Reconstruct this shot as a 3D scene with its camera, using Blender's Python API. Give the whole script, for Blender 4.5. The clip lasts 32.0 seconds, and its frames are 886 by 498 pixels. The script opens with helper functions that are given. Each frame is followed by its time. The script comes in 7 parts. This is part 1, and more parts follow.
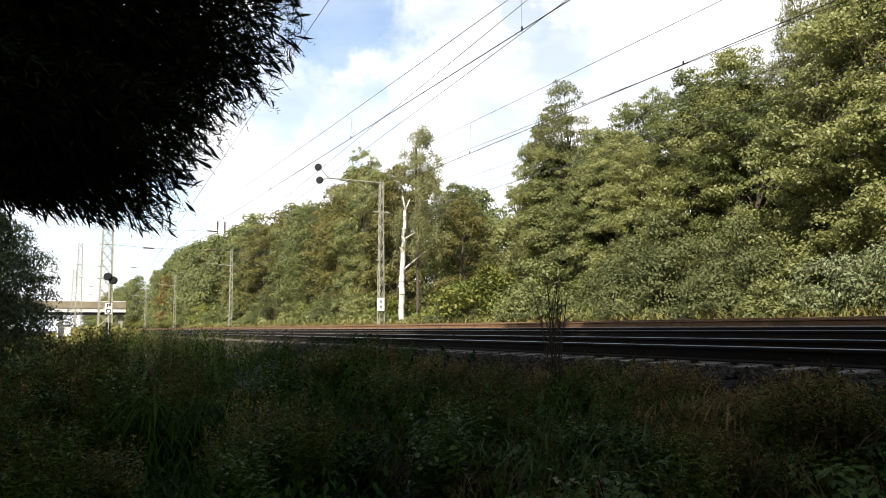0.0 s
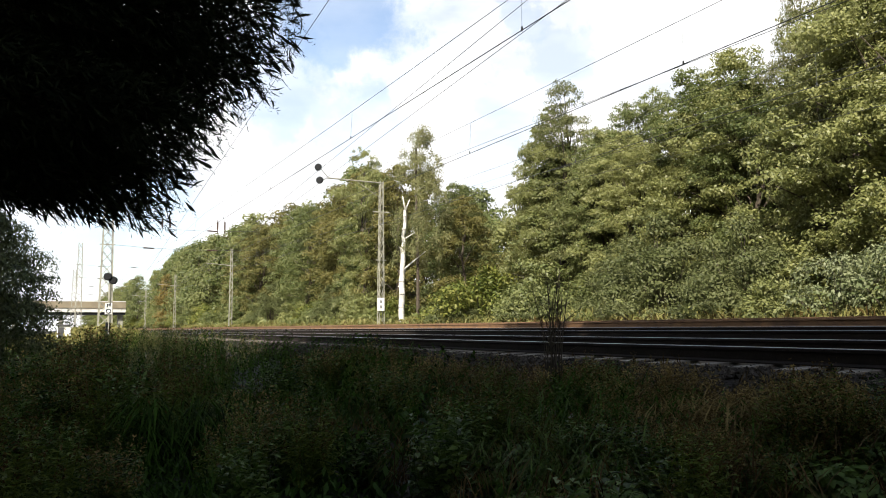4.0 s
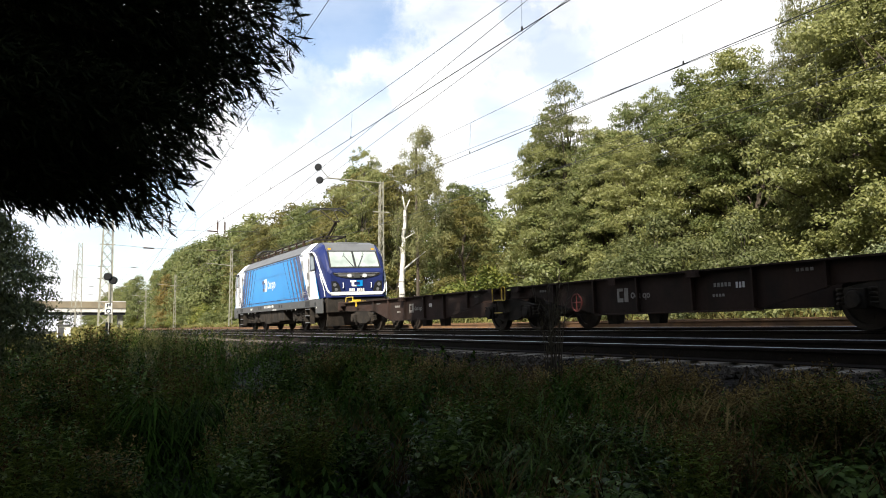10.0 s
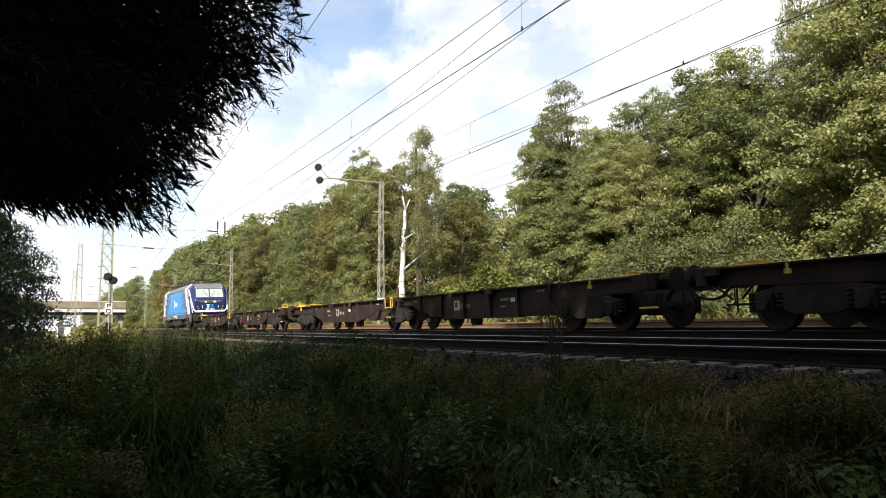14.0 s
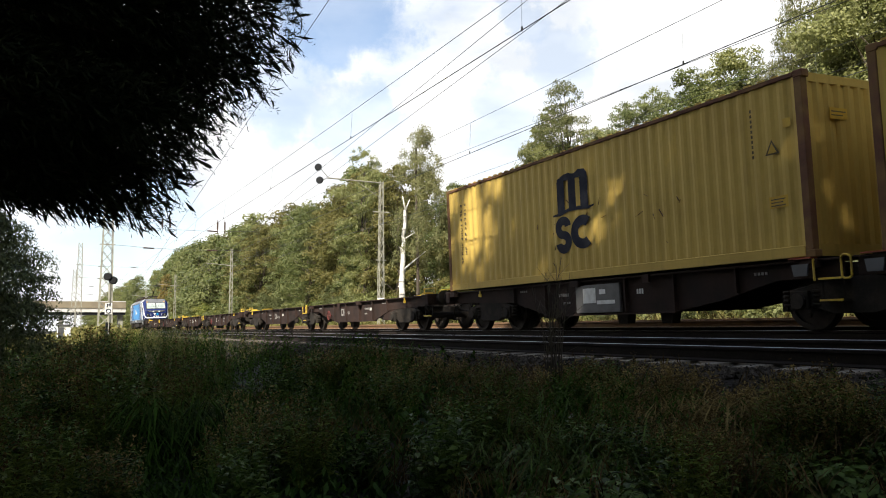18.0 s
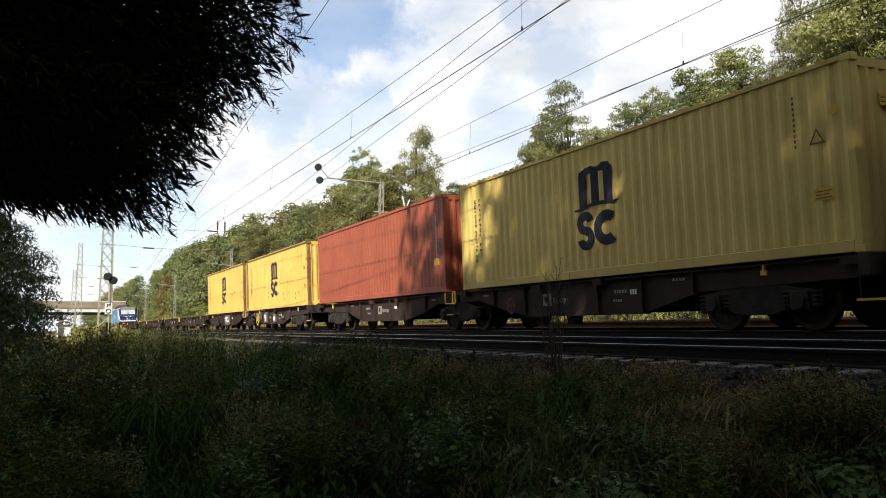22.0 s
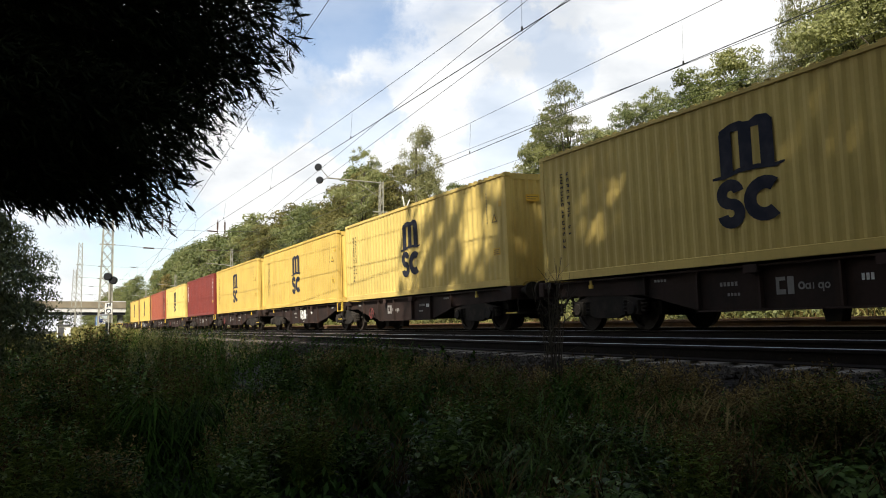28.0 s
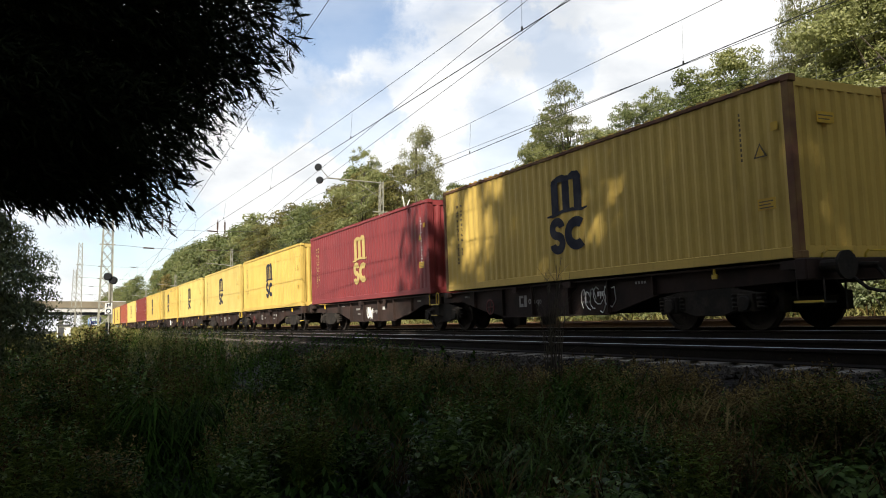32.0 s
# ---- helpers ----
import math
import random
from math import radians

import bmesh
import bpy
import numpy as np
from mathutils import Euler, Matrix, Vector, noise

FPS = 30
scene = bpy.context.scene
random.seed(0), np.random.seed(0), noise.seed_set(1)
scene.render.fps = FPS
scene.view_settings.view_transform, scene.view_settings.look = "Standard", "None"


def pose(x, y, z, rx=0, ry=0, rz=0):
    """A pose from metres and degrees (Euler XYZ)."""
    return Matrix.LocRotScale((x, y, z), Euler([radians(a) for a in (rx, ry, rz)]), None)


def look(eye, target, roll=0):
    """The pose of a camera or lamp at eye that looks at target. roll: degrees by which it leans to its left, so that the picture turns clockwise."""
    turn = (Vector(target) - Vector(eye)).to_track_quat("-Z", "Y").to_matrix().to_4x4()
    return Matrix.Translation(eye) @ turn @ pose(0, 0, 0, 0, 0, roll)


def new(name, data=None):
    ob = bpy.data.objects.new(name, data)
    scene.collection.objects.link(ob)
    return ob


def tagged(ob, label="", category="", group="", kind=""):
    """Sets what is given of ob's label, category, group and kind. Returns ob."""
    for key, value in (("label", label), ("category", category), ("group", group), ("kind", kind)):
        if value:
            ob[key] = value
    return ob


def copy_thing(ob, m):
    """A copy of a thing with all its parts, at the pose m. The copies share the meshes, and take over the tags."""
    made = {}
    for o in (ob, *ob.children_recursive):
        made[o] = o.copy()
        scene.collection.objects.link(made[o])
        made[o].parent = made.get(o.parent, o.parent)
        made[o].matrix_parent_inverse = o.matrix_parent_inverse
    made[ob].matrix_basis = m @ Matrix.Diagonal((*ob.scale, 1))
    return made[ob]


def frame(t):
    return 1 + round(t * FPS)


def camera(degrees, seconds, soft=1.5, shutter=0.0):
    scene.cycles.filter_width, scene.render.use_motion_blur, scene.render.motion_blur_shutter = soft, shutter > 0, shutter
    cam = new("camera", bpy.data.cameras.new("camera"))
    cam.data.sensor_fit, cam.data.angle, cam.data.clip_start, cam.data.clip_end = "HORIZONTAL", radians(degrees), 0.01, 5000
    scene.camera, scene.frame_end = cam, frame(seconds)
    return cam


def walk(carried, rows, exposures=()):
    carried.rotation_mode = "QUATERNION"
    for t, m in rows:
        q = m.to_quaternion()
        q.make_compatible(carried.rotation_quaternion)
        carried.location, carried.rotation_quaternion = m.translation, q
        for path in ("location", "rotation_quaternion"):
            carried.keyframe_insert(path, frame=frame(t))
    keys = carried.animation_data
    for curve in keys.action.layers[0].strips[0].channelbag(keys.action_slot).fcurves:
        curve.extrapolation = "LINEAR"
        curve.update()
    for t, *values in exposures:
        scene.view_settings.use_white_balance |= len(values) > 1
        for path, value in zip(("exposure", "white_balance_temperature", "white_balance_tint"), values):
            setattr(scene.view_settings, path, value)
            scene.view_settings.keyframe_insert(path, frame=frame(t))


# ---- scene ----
# The eye stands 1.5 m over the footpath; the tracks run along x, the train leaves towards -x.
cam = camera(58.34, 32.0, soft=1.0, shutter=0.0)
EYE_Z = 1.5
VIEW = pose(0, 0, EYE_Z, 0, 0, 63.83) @ pose(0, 0, 0, 90 + 5.70, 0, 0) @ pose(0, 0, 0, 0, 0, -0.28)
walk(cam, [(0.0, VIEW), (32.0, VIEW)], exposures=[(0.0, 1.00), (5.0, 1.00), (9.0, 0.97), (17.0, 0.92), (21.0, 0.74), (32.0, 0.70)])

# ---- daylight ----
SUN_SIDE, SUN_UP = 44.0, 40.3          # degrees from the track's normal towards +x, degrees over the horizon
world = bpy.data.worlds.new("sky")
scene.world = world
world.use_nodes = True
wn, wl = world.node_tree.nodes, world.node_tree.links
wn.clear()
w_out = wn.new("ShaderNodeOutputWorld")
w_bg = wn.new("ShaderNodeBackground")
w_sky = wn.new("ShaderNodeTexSky")
w_sky.sky_type = "NISHITA"
w_sky.sun_disc = False
w_sky.sun_elevation = radians(SUN_UP)
w_sky.sun_rotation = radians(180 - SUN_SIDE)
w_sky.air_density, w_sky.dust_density = 1.0, 0.6
w_tc = wn.new("ShaderNodeTexCoord")
w_map = wn.new("ShaderNodeMapping")
w_map.inputs["Scale"].default_value = (1.0, 1.0, 2.3)
w_map.inputs["Location"].default_value = (5.3, 2.4, 0.2)
w_no = wn.new("ShaderNodeTexNoise")
w_no.inputs["Scale"].default_value = 2.6
w_no.inputs["Detail"].default_value = 7.0
w_no.inputs["Roughness"].default_value = 0.55
w_ramp = wn.new("ShaderNodeValToRGB")
w_ramp.color_ramp.elements[0].position, w_ramp.color_ramp.elements[1].position = 0.30, 0.46
w_ramp.color_ramp.elements[0].color = (0.45, 0.45, 0.45, 1)
w_no2 = wn.new("ShaderNodeTexNoise")
w_no2.inputs["Scale"].default_value = 5.0
w_no2.inputs["Detail"].default_value = 6.0
w_cl = wn.new("ShaderNodeValToRGB")
w_cl.color_ramp.elements[0].position, w_cl.color_ramp.elements[1].position = 0.38, 0.58
w_cl.color_ramp.elements[0].color = (16.2, 17.0, 18.0, 1)
w_cl.color_ramp.elements[1].color = (24.0, 24.0, 23.8, 1)
w_sep = wn.new("ShaderNodeSeparateXYZ")
w_low = wn.new("ShaderNodeMapRange")
w_low.inputs["From Min"].default_value, w_low.inputs["From Max"].default_value = 0.45, 0.85
w_low.inputs["To Min"].default_value, w_low.inputs["To Max"].default_value = 1.0, 0.22
w_thin = wn.new("ShaderNodeMath")
w_thin.operation = "MULTIPLY"
w_mix = wn.new("ShaderNodeMix")
w_mix.data_type = "RGBA"
wl.new(w_tc.outputs["Generated"], w_map.inputs["Vector"])
wl.new(w_map.outputs["Vector"], w_no.inputs["Vector"])
wl.new(w_map.outputs["Vector"], w_no2.inputs["Vector"])
wl.new(w_no.outputs["Fac"], w_ramp.inputs["Fac"])
wl.new(w_no2.outputs["Fac"], w_cl.inputs["Fac"])
wl.new(w_tc.outputs["Generated"], w_sep.inputs[0])
wl.new(w_sep.outputs["Z"], w_low.inputs["Value"])
# openings in the cloud cover: direction, how wide (degrees), how deep; their edges follow the cloud noise
w_edge = wn.new("ShaderNodeTexNoise")
w_edge.inputs["Scale"].default_value, w_edge.inputs["Detail"].default_value, w_edge.inputs["Roughness"].default_value = 9.0, 8.0, 0.66
wl.new(w_tc.outputs["Generated"], w_edge.inputs["Vector"])
w_off = wn.new("ShaderNodeVectorMath")
w_off.operation = "MULTIPLY_ADD"
w_off.inputs[1].default_value, w_off.inputs[2].default_value = (0.20, 0.20, 0.20), (-0.10, -0.10, -0.10)
wl.new(w_edge.outputs["Color"], w_off.inputs[0])
w_bent = wn.new("ShaderNodeVectorMath")
wl.new(w_tc.outputs["Generated"], w_bent.inputs[0])
wl.new(w_off.outputs[0], w_bent.inputs[1])
w_unit = wn.new("ShaderNodeVectorMath")
w_unit.operation = "NORMALIZE"
wl.new(w_bent.outputs[0], w_unit.inputs[0])
w_cover = w_ramp.outputs["Color"]
for d, wide, deep in (((-0.876, 0.290, 0.392), 5.0, 0.72), ((-0.925, 0.235, 0.300), 4.6, 0.45), ((-0.909, 0.335, 0.249), 3.0, 0.40), ((-0.780, 0.540, 0.318), 3.0, 0.30), ((-0.783, 0.495, 0.381), 2.5, 0.35),
                      ((-0.839, 0.488, 0.238), 3.5, 0.30), ((-0.990, 0.090, 0.110), 5.0, 0.55), ((-0.70, -0.20, 0.69), 22.0, 0.8), ((-0.3, 0.6, 0.74), 20.0, 0.7)):
    dot = wn.new("ShaderNodeVectorMath")
    dot.operation = "DOT_PRODUCT"
    dot.inputs[1].default_value = Vector(d).normalized()
    wl.new(w_unit.outputs[0], dot.inputs[0])
    span = wn.new("ShaderNodeMapRange")
    span.interpolation_type = "SMOOTHSTEP"
    span.inputs["From Min"].default_value, span.inputs["From Max"].default_value = math.cos(radians(wide * 1.08)), math.cos(radians(wide * 0.62))
    span.inputs["To Min"].default_value, span.inputs["To Max"].default_value = 1.0, 1.0 - deep
    wl.new(dot.outputs["Value"], span.inputs["Value"])
    less = wn.new("ShaderNodeMath")
    less.operation = "MULTIPLY"
    wl.new(w_cover, less.inputs[0])
    wl.new(span.outputs["Result"], less.inputs[1])
    w_cover = less.outputs[0]
wl.new(w_cover, w_thin.inputs[0])
wl.new(w_low.outputs["Result"], w_thin.inputs[1])
wl.new(w_thin.outputs[0], w_mix.inputs["Factor"])
w_gain = wn.new("ShaderNodeVectorMath")
w_gain.operation = "SCALE"
w_gain.inputs["Scale"].default_value = 3.6
wl.new(w_sky.outputs["Color"], w_gain.inputs[0])
wl.new(w_gain.outputs[0], w_mix.inputs[6])
wl.new(w_cl.outputs["Color"], w_mix.inputs[7])
wl.new(w_mix.outputs[2], w_bg.inputs["Color"])
w_bg.inputs["Strength"].default_value = 0.030
wl.new(w_bg.outputs["Background"], w_out.inputs["Surface"])

sun = new("sun", bpy.data.lights.new("sun", "SUN"))
sun.data.energy, sun.data.angle, sun.data.color = 5.0, radians(0.53), (1.0, 0.93, 0.80)
S_DIR = Vector((math.sin(radians(SUN_SIDE)) * math.cos(radians(SUN_UP)), -math.cos(radians(SUN_SIDE)) * math.cos(radians(SUN_UP)), math.sin(radians(SUN_UP))))
sun.matrix_world = look(S_DIR * 60, (0, 0, 0))


# ---- materials ----
def socket(node, name, value):
    node.inputs[name].default_value = value


def surface(name, base, rough=0.6, metal=0.0, second=None, scale=3.0, grain=0.0, grain_scale=40.0, streak=0.0, bump=0.0, spread=0.0, island=False, spec=0.5, coat=0.0):
    """A painted, metal or mineral surface: base colour broken up by patches (second), fine grain and upright streaks."""
    m = bpy.data.materials.new(name)
    m.use_nodes = True
    n, l = m.node_tree.nodes, m.node_tree.links
    b = n["Principled BSDF"]
    socket(b, "Roughness", rough), socket(b, "Metallic", metal), socket(b, "Specular IOR Level", spec), socket(b, "Coat Weight", coat)
    tc = n.new("ShaderNodeTexCoord")
    col = n.new("ShaderNodeRGB")
    col.outputs[0].default_value = (*base, 1)
    out = col.outputs[0]

    def blend(a, colour, fac):
        mx = n.new("ShaderNodeMix")
        mx.data_type = "RGBA"
        l.new(fac, mx.inputs["Factor"])
        l.new(a, mx.inputs[6])
        mx.inputs[7].default_value = (*colour, 1)
        return mx.outputs[2]

    def cloud(sc, lo, hi, stretch=(1, 1, 1), detail=5.0):
        mp = n.new("ShaderNodeMapping")
        socket(mp, "Scale", stretch)
        l.new(tc.outputs["Object"], mp.inputs["Vector"])
        t = n.new("ShaderNodeTexNoise")
        socket(t, "Scale", sc), socket(t, "Detail", detail)
        l.new(mp.outputs["Vector"], t.inputs["Vector"])
        r = n.new("ShaderNodeMapRange")
        socket(r, "From Min", lo), socket(r, "From Max", hi)
        l.new(t.outputs["Fac"], r.inputs["Value"])
        return r.outputs["Result"], t.outputs["Fac"]
    if second:
        f, _ = cloud(scale, 0.42, 0.68)
        out = blend(out, second, f)
    if streak:
        f, _ = cloud(2.2, 0.52, 0.80, (3.0, 3.0, 0.22))
        mu = n.new("ShaderNodeMath")
        mu.operation = "MULTIPLY"
        mu.inputs[1].default_value = streak
        l.new(f, mu.inputs[0])
        out = blend(out, tuple(c * 0.35 + d * 0.3 for c, d in zip(base, (0.16, 0.09, 0.05))), mu.outputs[0])
    if grain:
        f, raw = cloud(grain_scale, 0.30, 0.70, detail=3.0)
        mu = n.new("ShaderNodeMath")
        mu.operation = "MULTIPLY"
        mu.inputs[1].default_value = grain
        l.new(f, mu.inputs[0])
        out = blend(out, tuple(c * 0.45 for c in base), mu.outputs[0])
    if spread:
        src = n.new("ShaderNodeNewGeometry").outputs["Random Per Island"] if island else n.new("ShaderNodeObjectInfo").outputs["Random"]
        r = n.new("ShaderNodeMapRange")
        socket(r, "To Min", 1 - spread), socket(r, "To Max", 1 + spread)
        l.new(src, r.inputs["Value"])
        hs = n.new("ShaderNodeHueSaturation")
        l.new(r.outputs["Result"], hs.inputs["Value"])
        l.new(out, hs.inputs["Color"])
        out = hs.outputs["Color"]
    l.new(out, b.inputs["Base Color"])
    if bump:
        _, raw = cloud(grain_scale, 0, 1, detail=4.0)
        bp = n.new("ShaderNodeBump")
        socket(bp, "Strength", bump), socket(bp, "Distance", 0.02)
        l.new(raw, bp.inputs["Height"])
        l.new(bp.outputs["Normal"], b.inputs["Normal"])
    return m


def foliage(name, dark, mid, light, clear=0.28, rough=0.55, patch=0.25, gloss=0.3):
    """Leaves: colour differs leaf by leaf and in broad patches; light passes through a little."""
    m = bpy.data.materials.new(name)
    m.use_nodes = True
    n, l = m.node_tree.nodes, m.node_tree.links
    b = n["Principled BSDF"]
    socket(b, "Roughness", rough), socket(b, "Specular IOR Level", gloss)
    g = n.new("ShaderNodeNewGeometry")
    tc = n.new("ShaderNodeTexCoord")
    t = n.new("ShaderNodeTexNoise")
    socket(t, "Scale", patch), socket(t, "Detail", 3.0)
    l.new(tc.outputs["Object"], t.inputs["Vector"])
    oi = n.new("ShaderNodeObjectInfo")
    a = n.new("ShaderNodeMath")
    a.operation = "MULTIPLY_ADD"
    a.inputs[1].default_value = 0.55
    l.new(g.outputs["Random Per Island"], a.inputs[0])
    l.new(t.outputs["Fac"], a.inputs[2])
    a2 = n.new("ShaderNodeMath")
    a2.operation = "MULTIPLY_ADD"
    a2.inputs[1].default_value = 0.30
    l.new(oi.outputs["Random"], a2.inputs[0])
    l.new(a.outputs[0], a2.inputs[2])
    r = n.new("ShaderNodeValToRGB")
    e = r.color_ramp.elements
    e[0].position, e[0].color = 0.40, (*dark, 1)
    e[1].position, e[1].color = 1.25, (*light, 1)
    e[1].position = 1.0
    k = e.new(0.72)
    k.color = (*mid, 1)
    l.new(a2.outputs[0], r.inputs["Fac"])
    l.new(r.outputs["Color"], b.inputs["Base Color"])
    tr = n.new("ShaderNodeBsdfTranslucent")
    l.new(r.outputs["Color"], tr.inputs["Color"])
    mx = n.new("ShaderNodeMixShader")
    mx.inputs[0].default_value = clear
    l.new(b.outputs[0], mx.inputs[1])
    l.new(tr.outputs[0], mx.inputs[2])
    l.new(mx.outputs[0], n["Material Output"].inputs["Surface"])
    return m


OAK = foliage("oak_leaves", (0.064, 0.086, 0.026), (0.118, 0.146, 0.046), (0.190, 0.206, 0.074), clear=0.42, rough=0.5, gloss=0.4)
ASH = foliage("ash_leaves", (0.092, 0.112, 0.034), (0.162, 0.184, 0.058), (0.242, 0.250, 0.090), clear=0.42, rough=0.5, gloss=0.4)
ORANGE_LEAF = foliage("orange_leaves", (0.090, 0.072, 0.020), (0.155, 0.120, 0.034), (0.220, 0.165, 0.048), clear=0.40)
RUSSET = foliage("autumn_leaves", (0.060, 0.064, 0.018), (0.115, 0.115, 0.032), (0.175, 0.155, 0.048), clear=0.40)
WILLOW = foliage("willow_leaves", (0.060, 0.074, 0.024), (0.105, 0.122, 0.042), (0.150, 0.162, 0.066), clear=0.40)
BIRCH_LEAF = foliage("birch_leaves", (0.075, 0.088, 0.030), (0.150, 0.165, 0.062), (0.260, 0.255, 0.115), clear=0.42)
SILVER = foliage("silver_leaves", (0.060, 0.085, 0.028), (0.100, 0.128, 0.044), (0.215, 0.235, 0.125), clear=0.3)
MAPLE = foliage("maple_leaves", (0.108, 0.126, 0.038), (0.192, 0.212, 0.068), (0.280, 0.284, 0.104), clear=0.46, rough=0.45, gloss=0.55)
# hawthorn leaves: a darker green that carries the hedge's shade
SHADED_HEDGE_LEAF = foliage("hedge_leaves", (0.028, 0.040, 0.014), (0.056, 0.074, 0.026), (0.100, 0.120, 0.046), clear=0.3)
SHRUB = foliage("shrub_leaves", (0.050, 0.068, 0.012), (0.105, 0.128, 0.024), (0.190, 0.192, 0.042), patch=0.6)
# needle colour holds the crown's shade, so no lit needles show
NEEDLE_SHADED = foliage("needles", (0.010, 0.014, 0.008), (0.018, 0.025, 0.013), (0.034, 0.044, 0.022), clear=0.05, rough=0.8, gloss=0.05)
# HERB, NETTLE and LUSH: near-black leaf tones stand for shade between the plants
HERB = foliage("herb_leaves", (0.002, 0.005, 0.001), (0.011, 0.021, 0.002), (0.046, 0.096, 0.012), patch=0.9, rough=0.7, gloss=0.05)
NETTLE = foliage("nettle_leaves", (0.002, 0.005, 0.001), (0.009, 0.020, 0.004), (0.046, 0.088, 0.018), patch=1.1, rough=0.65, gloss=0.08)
WEED = foliage("weed_leaves", (0.011, 0.018, 0.003), (0.048, 0.076, 0.010), (0.135, 0.176, 0.026), patch=2.0, rough=0.6, gloss=0.15)
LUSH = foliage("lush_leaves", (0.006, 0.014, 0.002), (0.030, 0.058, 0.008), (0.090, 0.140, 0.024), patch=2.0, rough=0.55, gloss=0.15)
STRAW = foliage("straw_heads", (0.055, 0.038, 0.013), (0.145, 0.104, 0.038), (0.290, 0.215, 0.085), patch=2.0, rough=0.8, gloss=0.08)
DRY = foliage("dry_stems", (0.014, 0.008, 0.003), (0.045, 0.027, 0.009), (0.125, 0.082, 0.030), patch=0.9, rough=0.8, gloss=0.08)
GRASS = foliage("grass_blades", (0.050, 0.070, 0.016), (0.115, 0.130, 0.032), (0.220, 0.200, 0.065), patch=0.5)
BARK = surface("bark", (0.085, 0.065, 0.045), 0.9, second=(0.045, 0.036, 0.028), scale=6, grain=0.5, grain_scale=30, bump=0.6)
BIRCH_BARK = surface("birch_bark", (0.72, 0.70, 0.66), 0.8, second=(0.40, 0.38, 0.35), scale=2.5, grain=0.35, grain_scale=9, bump=0.3)

# soil colour lowered to stand for the shade under the weeds
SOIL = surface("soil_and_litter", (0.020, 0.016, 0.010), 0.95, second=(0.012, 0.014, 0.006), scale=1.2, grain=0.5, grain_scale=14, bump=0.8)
BALLAST = surface("ballast_stone", (0.062, 0.052, 0.042), 0.95, second=(0.028, 0.024, 0.020), scale=0.8, grain=0.4, grain_scale=25, bump=0.8, spread=0.6, island=True, spec=0.15)
BED = surface("ballast_bed", (0.046, 0.039, 0.032), 0.95, second=(0.024, 0.020, 0.017), scale=1.5, grain=0.7, grain_scale=18, bump=1.0, spec=0.1)
RUST = surface("rail_rust", (0.026, 0.020, 0.017), 0.85, second=(0.018, 0.014, 0.012), scale=4, grain=0.4, grain_scale=30, bump=0.3, spec=0.15)
SIDING_RUST = surface("siding_rust", (0.190, 0.105, 0.048), 0.9, second=(0.110, 0.062, 0.034), scale=3, grain=0.3, grain_scale=30, bump=0.3)
RAIL_TOP = surface("rail_running_face", (0.46, 0.45, 0.45), 0.28, 1.0, second=(0.34, 0.33, 0.32), scale=3)
CONCRETE = surface("sleeper_concrete", (0.215, 0.185, 0.150), 0.9, second=(0.16, 0.135, 0.110), scale=5, grain=0.4, grain_scale=30, bump=0.3, spread=0.2)
TIMBER = surface("sleeper_timber", (0.075, 0.055, 0.042), 0.9, second=(0.11, 0.085, 0.065), scale=5, grain=0.5, grain_scale=25, bump=0.5, spread=0.25)

LOCO_BLUE = surface("loco_blue", (0.007, 0.235, 0.600), 0.30, second=(0.006, 0.205, 0.530), scale=0.8, streak=0.10, spec=0.15)
LOCO_NAVY = surface("loco_navy", (0.020, 0.030, 0.115), 0.22, second=(0.017, 0.025, 0.095), scale=1.0, spec=0.18)
LOCO_WHITE = surface("loco_white", (0.76, 0.77, 0.79), 0.30, second=(0.66, 0.67, 0.69), scale=1.0, streak=0.10, coat=0.2)
LOCO_GREY = surface("loco_grey", (0.066, 0.066, 0.066), 0.45, second=(0.060, 0.062, 0.065), scale=1.5, streak=0.2)
ROOF_GREY = surface("roof_grey", (0.125, 0.130, 0.138), 0.5, second=(0.090, 0.092, 0.096), scale=1.5, streak=0.2)
UNDER = surface("running_gear_grime", (0.030, 0.027, 0.024), 0.9, second=(0.056, 0.045, 0.036), scale=4, grain=0.4, grain_scale=20, bump=0.2, spec=0.12)
BLACK = surface("black_rubber", (0.018, 0.018, 0.019), 0.6)
STEEL = surface("bare_steel", (0.40, 0.39, 0.38), 0.4, 0.8, second=(0.25, 0.22, 0.20), scale=6)
WHEEL = surface("wheel_steel", (0.050, 0.040, 0.033), 0.75, 0.1, second=(0.028, 0.024, 0.020), scale=5, grain=0.3, spec=0.15)
WAGON = surface("wagon_brown", (0.048, 0.030, 0.025), 0.8, second=(0.026, 0.020, 0.018), scale=1.6, grain=0.35, grain_scale=14, streak=0.5, spread=0.2, spec=0.15)
GANTRY = surface("galvanised_grey_green", (0.34, 0.33, 0.26), 0.6, 0.2, second=(0.20, 0.19, 0.16), scale=3, grain=0.2)
YELLOW_PAINT = surface("safety_yellow", (0.62, 0.42, 0.03), 0.5, second=(0.40, 0.27, 0.04), scale=6, grain=0.2)
RED_PAINT = surface("signal_red", (0.50, 0.04, 0.03), 0.5, second=(0.33, 0.03, 0.03), scale=8)
WHEEL_RED = surface("faded_red", (0.135, 0.026, 0.022), 0.7, second=(0.080, 0.022, 0.020), scale=9)
WHITE_PAINT = surface("white_paint", (0.78, 0.78, 0.75), 0.6, second=(0.62, 0.61, 0.57), scale=7)
PALE_LETTER = surface("faded_white_lettering", (0.28, 0.265, 0.25), 0.8, second=(0.22, 0.20, 0.19), scale=9)
